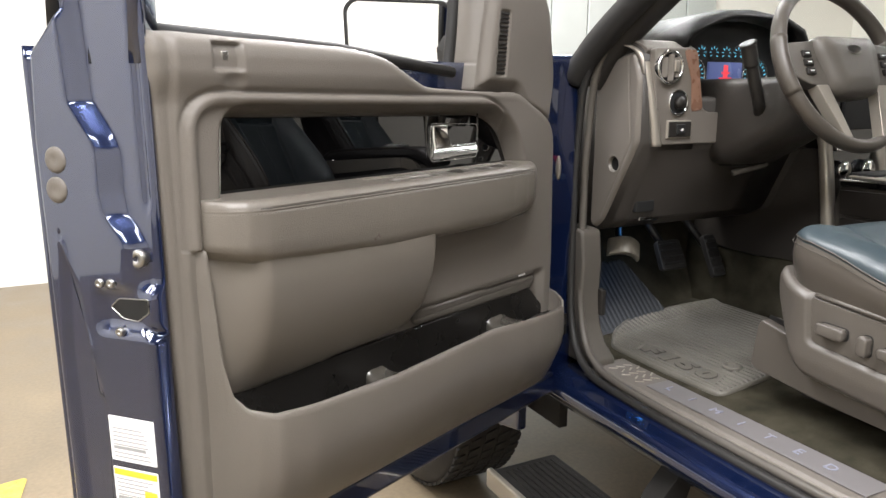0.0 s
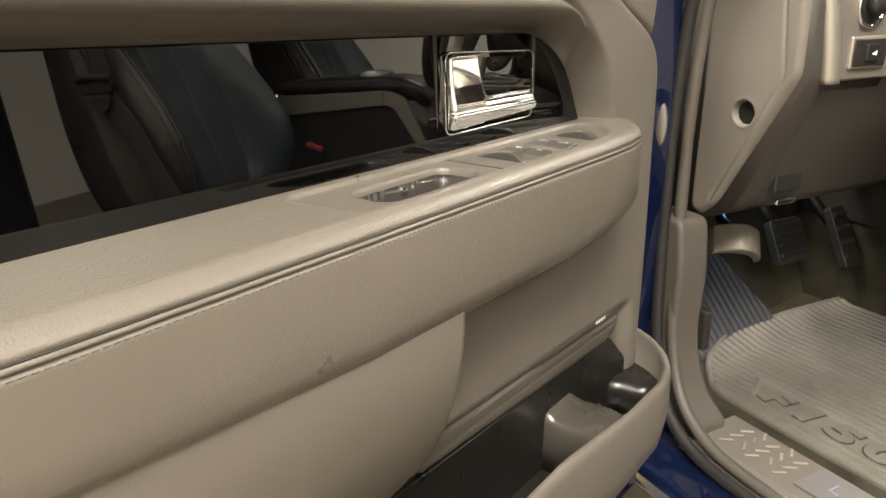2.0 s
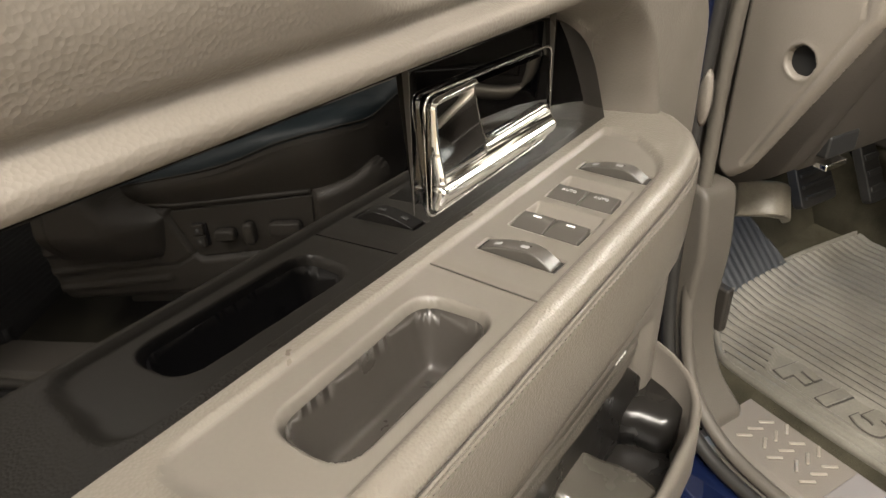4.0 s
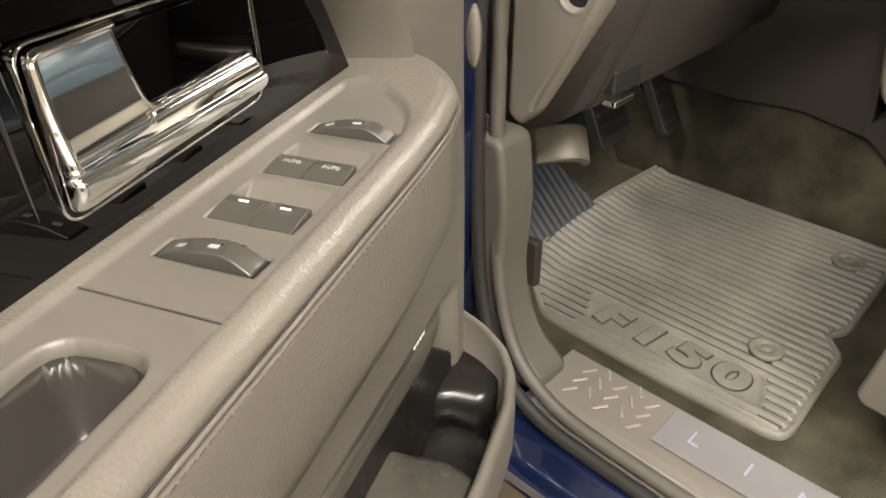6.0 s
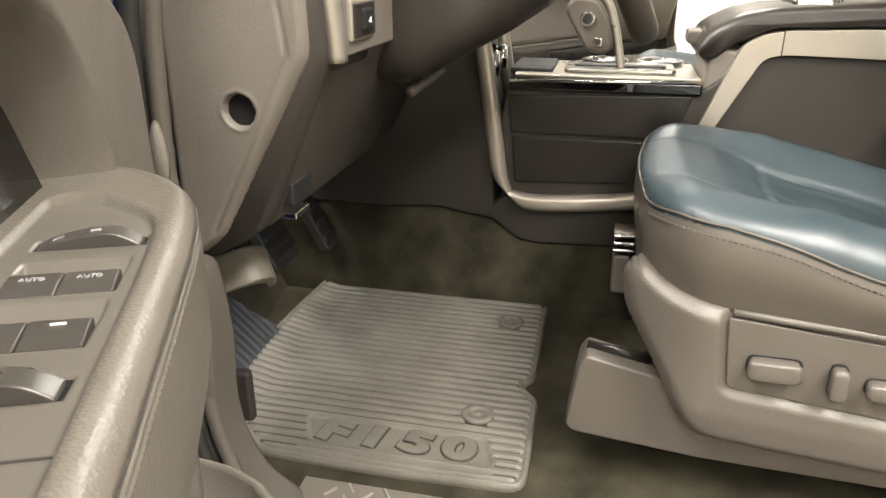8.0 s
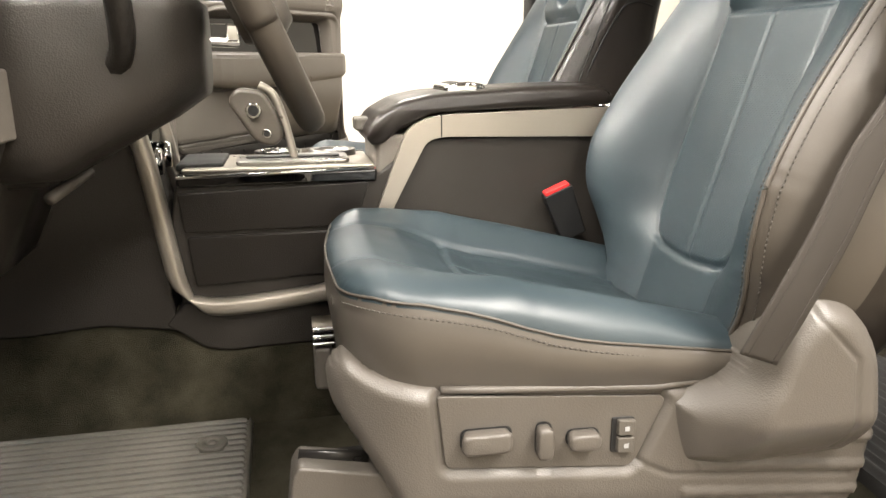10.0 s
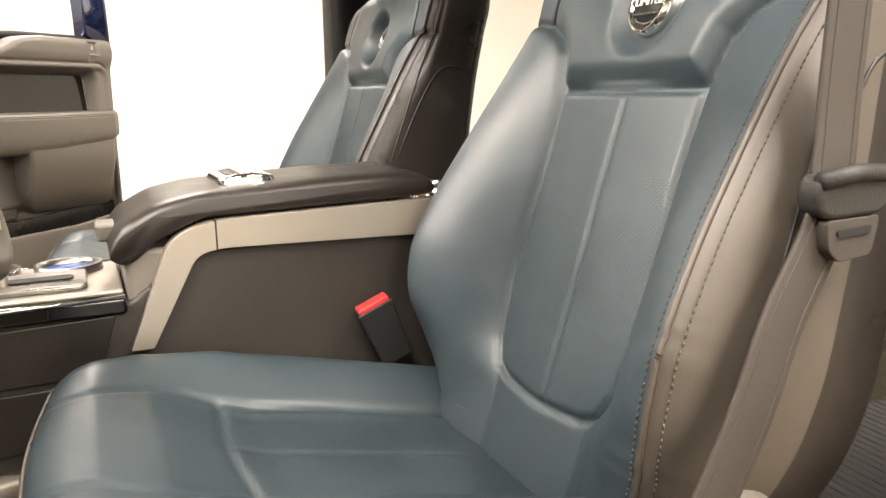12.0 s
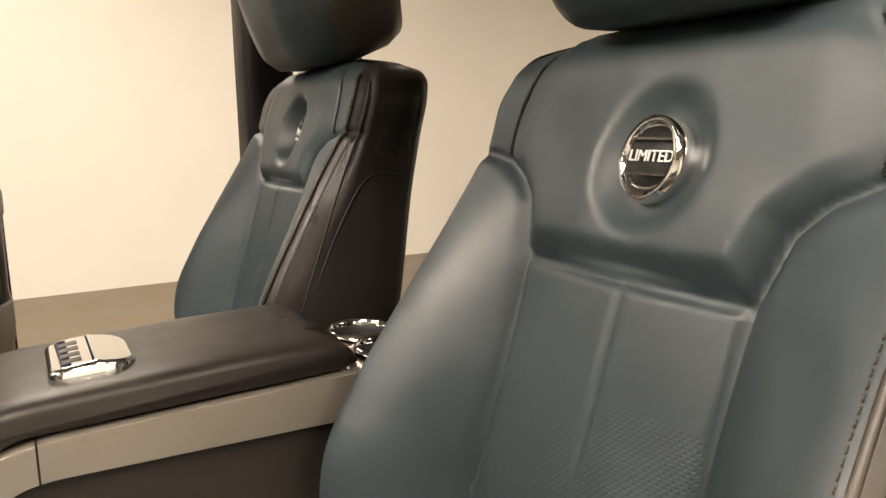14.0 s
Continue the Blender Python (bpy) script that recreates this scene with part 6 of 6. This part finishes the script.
        ring = list(zip(across, hh)) + sides[0] + [(-u, h) for u, h in sides[1][::-1]]
        # Towards its head the shell rises to the rear, so that the top lies level.
        lift = 0.26 * float(smooth01((v - 0.3) / 0.26))
        rings.append([(u, h, v + lift * max(0.0, -h - 0.004)) for u, h in ring])
    nf = 105
    last = np.array(rings[-1])
    for sc, dv in ((0.93, 0.003), (0.7, 0.0055), (0.3, 0.007), (0.02, 0.0072)):
        mid = np.array((0, last[:, 1].mean(), 0))
        nxt = mid + (last - mid) * np.array((sc, sc, 1.0)) + np.array((0, 0, dv))
        rings.append([tuple(p) for p in nxt])

    def back_slot(i, j):
        if nf + 4 <= j < nf + 16:
            return 3
        if j >= nf + 2:
            return 1
        if j >= nf - 1:
            return 0
        v = rows_v[min(i, len(rows_v) - 1)]
        return 2 if 27 <= j <= 77 and 0.03 < v < 0.29 and abs(j - 50) > 0 else 0

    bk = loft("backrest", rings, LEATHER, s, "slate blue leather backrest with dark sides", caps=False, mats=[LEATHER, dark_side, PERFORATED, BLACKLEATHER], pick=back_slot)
    bk.matrix_basis = B
    # Piping on the ridge of each bolster, with stitches either side, and the seam further back.
    vv = np.linspace(-0.03, 0.56, 120)
    for sx in (-1, 1):
        ru = ridge_u(vv, sx > 0)
        rh = front(sx * ru, vv)
        if sx > 0:
            # On the inner side the blue leather wraps over the ridge to a hidden piping.
            us_ = ru + 0.4 * (side_u(vv) - ru) + 0.008
            o3 = tube("piping", np.c_[us_, rh - 0.026, vv], 0.0026, dark_side, s, "dark leather piping")
            o3.matrix_basis = B
            continue
        o3 = tube("piping", np.c_[sx * (ru + 0.003), rh + 0.0006, vv], 0.0030, dark_side, s, "dark leather piping")
        o3.matrix_basis = B
        if driver:
            low_ = vv < 0.15
            o4 = tube("worn_piping", np.c_[sx * (ru + 0.003), rh + 0.0007, vv][low_], 0.0026, SCUFF, s, "piping worn pale")
            o4.matrix_basis = B
        for off, hh in ((-0.0055, front(sx * (ru - 0.0055), vv) + 0.0004), (0.0125, rh - 0.0105)):
            o3 = dashes("stitching", np.c_[sx * (ru + off), hh, vv], 0.0066, 0.0008, THREAD, s)
            o3.matrix_basis = B
        uu = ru + 0.75 * (side_u(vv) - ru) + 0.005
        seam_ = np.c_[sx * uu, 0.42 * rh - 0.013, vv]
        o3 = tube("side_seam", seam_, 0.0015, INK, s)
        o3.matrix_basis = B
    for sx in (-1, 1):
    # Braided stitch beside the head of the backrest.
        braid = curve_pts([(sx * 0.178, 0.470), (sx * 0.176, 0.51), (sx * 0.166, 0.545), (sx * 0.15, 0.57)], 12)
        side_w = np.array((0.0028, 0.0))
        wave = np.arange(len(braid))
        for ph in (0, 1):
            zig = braid + np.outer(np.where((wave + ph) % 2 == 0, 1, -1), side_w)
            o3 = dashes("braid_stitch", np.c_[zig[:, 0], front(zig[:, 0], zig[:, 1]) + 0.0005, zig[:, 1]], 0.0034, 0.0009, INK, s)
            o3.matrix_basis = B
        cut = curve_pts([(sx * (float(side_u(v_)) + o_s), h_, v_) for o_s, h_, v_ in ((-0.003, 0.012, 0.14), (-0.002, 0.0, 0.25), (0.0, -0.016, 0.34), (0.001, -0.036, 0.405), (0.001, -0.062, 0.428), (-0.003, -0.105, 0.432))], 8)
        ct = tube("side_seam", cut, 0.0022, INK, s)
        ct.matrix_basis = B
    # Round badge.
    sink = 0.0 if driver else -0.022

    def badge(name, ro, ri, y0, y1, m_, lab=""):
        y0, y1 = y0 + sink, y1 + sink
        t_ = np.linspace(0, 2 * math.pi, 40, endpoint=False)
        rg = [[(-0.010 + q * 0.95 * math.cos(a), yy, 0.472 + q * 1.10 * math.sin(a)) for a in t_] for q, yy in (((ri, y0), (ri, y1), (ro * 0.94, y1), (ro, y0)) if ri else ((ro, y0), (ro, y1), (0.0005, y1)))]
        ob = loft(name, rg, m_, s, lab, caps=False)
        ob.matrix_basis = B
    badge("badge_plate", 0.027, 0, -0.004, 0.0085, INK, "black badge ground")
    badge("badge_ring", 0.0315, 0.0250, -0.004, 0.0120, CHROME, "chrome badge ring")
    for zz, hw in ((0.4865, 0.0225), (0.4595, 0.0225)):
        o = box("badge_bar", -0.012 - hw, -0.012 + hw, 0.008 + sink, 0.0115 + sink, zz - 0.0011, zz + 0.0011, CHROME, s, bevel=0.0004)
        o.matrix_basis = B
    for k in (1, -1):
        arc = [(-0.012 + 0.0165 * math.cos(a), 0.0095 + sink, 0.473 + k * (0.0155 + 0.0085 * math.sin(a))) for a in np.linspace(0.15, math.pi - 0.15, 14)]
        o = tube("badge_arc", arc, 0.0012, CHROME, s)
        o.matrix_basis = B
    cu = bpy.data.curves.new("badge_word", "FONT")
    cu.body, cu.size, cu.align_x, cu.align_y, cu.extrude = "LIMITED", 0.0125, "CENTER", "CENTER", 0.0006
    tmp = new("badge_word", cu)
    me = bpy.data.meshes.new_from_object(tmp.evaluated_get(bpy.context.evaluated_depsgraph_get()))
    bpy.data.objects.remove(tmp)
    me.materials.append(WHITE)
    o = new("badge_word", me)
    o.parent = s
    o.matrix_basis = B @ pose(-0.012, 0.0105 + sink, 0.473, 90, 0, 180) @ Matrix.Diagonal((0.98, 1, 1, 1))
    # Headrest on two posts.
    rings = []
    H = B @ pose(0, -0.035, 0.604, -36, 0, 0)
    for y, sc in ((0.092, 0.45), (0.086, 0.72), (0.066, 0.9), (0.03, 1.0), (-0.02, 1.03), (-0.07, 1.0), (-0.10, 0.9), (-0.116, 0.72), (-0.124, 0.45)):
        oo = rpoly([(-0.115, 0.0), (-0.142, 0.08), (-0.138, 0.18), (-0.09, 0.215), (0.09, 0.215), (0.138, 0.18), (0.142, 0.08), (0.115, 0.0)], 0.05, 5)
        rings.append([(p[0] * sc, y, 0.11 + (p[1] - 0.11) * sc) for p in oo])
    hr = loft("headrest", rings, LEATHER, s, "dark leather headrest", mats=[LEATHER, LEATHER_SIDE], pick=lambda i, j: int(i > 2))
    hr.matrix_basis = H
    for sx in (-1, 1):
        po = tube("headrest_post", [(sx * 0.06, -0.06, 0.55), (sx * 0.06, -0.055, 0.70)], 0.006, CHROME, s, "chrome headrest post")
        po.matrix_basis = B
    # Base with rails.
    box("base", -0.05, 0.16, 0.45, 0.90, 0.70, 0.94, RUBBER, s, bevel=0.02)
    for sx in (-0.02, 0.14):
        box("rail", sx - 0.02, sx + 0.02, 0.42, 1.02, 0.645 - dz, 0.72, RUBBER, s, bevel=0.004)
    return s


drv = build_seat(1.462, 0.0, True)
psg = build_seat(2.270, 0.02, False)
tagged(psg, "slate blue leather passenger seat with shade painted on its sides")
seat_buckle(pose(1.728, 0.592, 1.108, -24, -8, 0) @ Matrix.Diagonal((1.05, 1.05, 0.95, 1)))

# Side shield of the driver's seat with its switches.
shd = thing("seat_side_shield", "moulded taupe seat side shield with power switches", "seat trim", Matrix.Translation(INBOARD) @ Matrix.Diagonal((1.08, 1.08, 1.08, 1)) @ Matrix.Translation(-INBOARD))
o_ = rpoly([(0.9996, 1.039), (1.0172, 1.018), (1.0126, 0.983), (0.989, 0.947), (0.967, 0.910), (0.944, 0.862), (0.922, 0.845), (0.84, 0.836), (0.588, 0.814), (0.40, 0.80), (0.38, 0.95), (0.42, 1.02), (0.50, 1.03), (0.586, 1.011), (0.622, 0.989), (0.672, 0.987), (0.912, 1.006), (0.967, 1.019)],
           [0.015, 0.02, 0.03, 0.03, 0.03, 0.03, 0.02, 0.03, 0.03, 0.02, 0.05, 0.03, 0.03, 0.02, 0.015, 0.015, 0.02, 0.03], 5)
pan = rpoly([(0.9095, 1.000), (0.901, 0.919), (0.6985, 0.8965), (0.690, 0.9035), (0.6595, 0.9705), (0.6644, 0.9763)], [0.006, 0.008, 0.008, 0.006, 0.004, 0.004], 4)


def shield_h(U, V, D):
    h = 1.192 + 0.0 * U
    pd = poly_dist(U, V, pan)
    h += 0.009 * smooth01((pd + 0.011) / 0.011)
    h += 0.014 * np.clip(1 - D / 0.016, 0, 1) ** 2
    h += 0.050 * np.clip((U - 0.925) / 0.095, 0, 1) ** 1.7
    h += 0.006 * smooth01((0.872 - V + 0.09 * (U - 0.7)) / 0.045)
    # Groove between the two mouldings and raised bars behind it.
    h += 0.0035 * np.exp(-(line_dist(U, V, [(0.661, 0.972), (0.690, 0.9035), (0.650, 0.8823), (0.560, 0.8712), (0.42, 0.855)]) / 0.0022) ** 2)
    for u1, z1 in ((0.636, 0.858), (0.6195, 0.890), (0.583, 0.922)):
        h -= 0.004 * smooth01((0.0065 - np.abs(V - z1 - 0.12 * (U - u1))) / 0.0025) * smooth01((u1 - U) / 0.004)
    return h


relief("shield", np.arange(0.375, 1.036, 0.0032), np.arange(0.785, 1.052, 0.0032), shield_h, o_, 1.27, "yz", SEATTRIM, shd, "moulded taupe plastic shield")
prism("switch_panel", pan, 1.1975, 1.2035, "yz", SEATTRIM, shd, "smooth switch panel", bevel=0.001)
for nm, y0, y1, z0, z1, r_ in (("slide_switch", 0.832, 0.8855, 0.9375, 0.9610, 0.008), ("recline_switch", 0.788, 0.8055, 0.9225, 0.9605, 0.008), ("lumbar_switch", 0.735, 0.7715, 0.929, 0.9485, 0.0085)):
    ym, zm = 0.5 * (y0 + y1), 0.5 * (z0 + z1)
    pts_ = np.array(rpoly([(y0, z0), (y1, z0 + 0.001), (y1, z1), (y0, z1 - 0.001)], r_, 5))
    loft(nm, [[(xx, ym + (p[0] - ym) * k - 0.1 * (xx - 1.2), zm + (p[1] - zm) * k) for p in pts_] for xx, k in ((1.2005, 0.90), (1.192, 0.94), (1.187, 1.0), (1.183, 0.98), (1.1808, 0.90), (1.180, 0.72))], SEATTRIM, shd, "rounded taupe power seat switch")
    prism("switch_gap", np.array([(ym + (p[0] - ym) * 1.03, zm + (p[1] - zm) * 1.05) for p in pts_]), 1.1970, 1.199, "yz", INK, shd, bevel=0)
prism("switch_frame", rpoly([(0.6945, 0.914), (0.7205, 0.9165), (0.7205, 0.957), (0.6945, 0.9555)], 0.003), 1.1955, 1.2, "yz", INK, shd, "dark heater switch frame", bevel=0.001)
for z0 in (0.9165, 0.9365):
    hs = prism("heat_switch", rpoly([(0.6955, z0), (0.7150, z0 + 0.0015), (0.7150, z0 + 0.0190), (0.6955, z0 + 0.0175)], 0.002), 1.190, 1.2, "yz", TRIM_TUNNEL, shd, "dark taupe heater switch", bevel=0.0015)
    box("switch_mark", 1.1893, 1.1901, 0.703, 0.708, z0 + 0.0065, z0 + 0.0115, PRINT, hs, bevel=0)
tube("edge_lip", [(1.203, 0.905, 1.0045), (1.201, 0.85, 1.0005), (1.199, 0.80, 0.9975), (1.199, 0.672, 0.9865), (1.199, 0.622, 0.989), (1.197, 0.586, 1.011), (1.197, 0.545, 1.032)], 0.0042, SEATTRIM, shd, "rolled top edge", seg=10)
# Cover that swells outwards over the belt's lower end.
cov_ = rpoly([(0.640, 0.955), (0.590, 0.960), (0.556, 0.985), (0.544, 1.032), (0.515, 1.066), (0.488, 1.080), (0.448, 1.073), (0.40, 1.02), (0.370, 0.842), (0.52, 0.838), (0.612, 0.850)], [0.01, 0.02, 0.02, 0.03, 0.02, 0.02, 0.04, 0.04, 0.02, 0.02, 0.02], 5)


def cover_h(U, V, D):
    h = 1.246 - 0.070 * smooth01((0.640 - U) / 0.105) * smooth01((V - 0.83) / 0.11)
    h += 0.036 * np.clip(1 - D / 0.036, 0, 1) ** 2.2
    h += 0.003 * np.exp(-(line_dist(U, V, [(0.500, 1.075), (0.495, 1.055), (0.447, 1.008), (0.43, 0.88)]) / 0.0022) ** 2)
    return np.minimum(h, 1.262)


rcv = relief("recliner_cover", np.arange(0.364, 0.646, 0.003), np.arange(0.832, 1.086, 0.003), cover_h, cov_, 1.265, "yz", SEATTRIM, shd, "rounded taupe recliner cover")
rcv.matrix_basis = shd.matrix_world.inverted()
rail = thing("seat_rail_cover", "taupe plastic seat rail cover", "seat trim")
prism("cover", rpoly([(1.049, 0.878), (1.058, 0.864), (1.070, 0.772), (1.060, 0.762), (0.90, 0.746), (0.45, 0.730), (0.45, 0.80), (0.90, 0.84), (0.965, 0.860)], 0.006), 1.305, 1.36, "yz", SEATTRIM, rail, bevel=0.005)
tube("top_edge", [(1.3325, 1.050, 0.876), (1.3325, 0.968, 0.8655)], 0.0035, BINBLACK, rail, "glossy black top edge", flat=3.0, up=(0, 0, 1))
# Lever box in front of the seat.
lb = thing("belt_guide", "grey plastic bracket in front of the seat", "seat trim")
box("body", 1.665, 1.715, 0.99, 1.02, 0.80, 0.875, TRIM, lb, bevel=0.008)
for i in range(3):
    box("fin", 1.66, 1.72, 0.985, 1.022, 0.88 + i * 0.013, 0.887 + i * 0.013, CHROME, lb, bevel=0.003)

# Seat belt on the near side pillar.
blt = thing("seat_belt", "grey woven seat belt with buckle tongue", "seat belt")
path = curve_pts([(1.205, 0.385, 1.75), (1.190, 0.414, 1.42), (1.184, 0.422, 1.345), (1.178, 0.434, 1.29), (1.170, 0.480, 1.225), (1.166, 0.512, 1.155), (1.168, 0.545, 1.085), (1.178, 0.57, 1.02)], 8)
tang_ = np.gradient(path, axis=0)
wide_ = np.c_[np.zeros(len(path)), tang_[:, 2], -tang_[:, 1]]
wide_ /= np.linalg.norm(wide_, axis=1)[:, None]
loft("webbing", [[p + 0.024 * k * w + np.array((o, 0, 0)) for k, o in ((-1, -0.0012), (-0.9, -0.0022), (0.9, -0.0022), (1, -0.0012), (1, 0.0012), (-1, 0.0012))] for p, w in zip(path, wide_)], BELT, blt, "grey woven webbing")
for k_ in (-0.016, 0.016):
    tube("webbing_rib", path + k_ * wide_ + np.array((-0.0022, 0, 0)), 0.0009, BELT, blt)
# Tongue: a black moulded head with a slot, over a grey plate.
head_ = rpoly([(0.378, 1.328), (0.456, 1.330), (0.461, 1.318), (0.458, 1.302), (0.446, 1.296), (0.388, 1.297), (0.376, 1.308)], 0.008, 4)
prism("tongue_head", head_, 1.164, 1.186, "yz", RUBBER, blt, "black moulded tongue head", bevel=0.006, seg=3)
tube("tongue_roll", [(1.166, 0.380, 1.328), (1.165, 0.42, 1.330), (1.166, 0.458, 1.326)], 0.007, RUBBER, blt, seg=12)
prism("tongue_plate", rpoly([(0.390, 1.297), (0.449, 1.296), (0.446, 1.274), (0.434, 1.264), (0.396, 1.266)], 0.005, 3), 1.164, 1.175, "yz", BELT, blt, "grey tongue plate", bevel=0.003)
prism("tongue_slot", rpoly([(0.400, 1.290), (0.440, 1.289), (0.438, 1.283), (0.402, 1.284)], 0.003, 3), 1.1625, 1.1645, "yz", INK, blt)

# Ribbed mat on the rear floor.
rm = thing("rear_floor_mat", "ribbed black rubber rear floor mat", "floor mat")
relief("mat_sheet", np.arange(1.20, 1.76, 0.012), np.arange(-0.80, 0.22, 0.004), lambda U, V, D: 0.70 + 0.05 * np.clip(U - 1.29, 0, 1) + 0.006 * smooth01(np.cos(V / 0.022 * 2 * np.pi) * 2),
       rpoly([(1.22, -0.78), (1.74, -0.78), (1.74, 0.20), (1.22, 0.20)], 0.03), 0.66, "xy", RUBBER, rm)
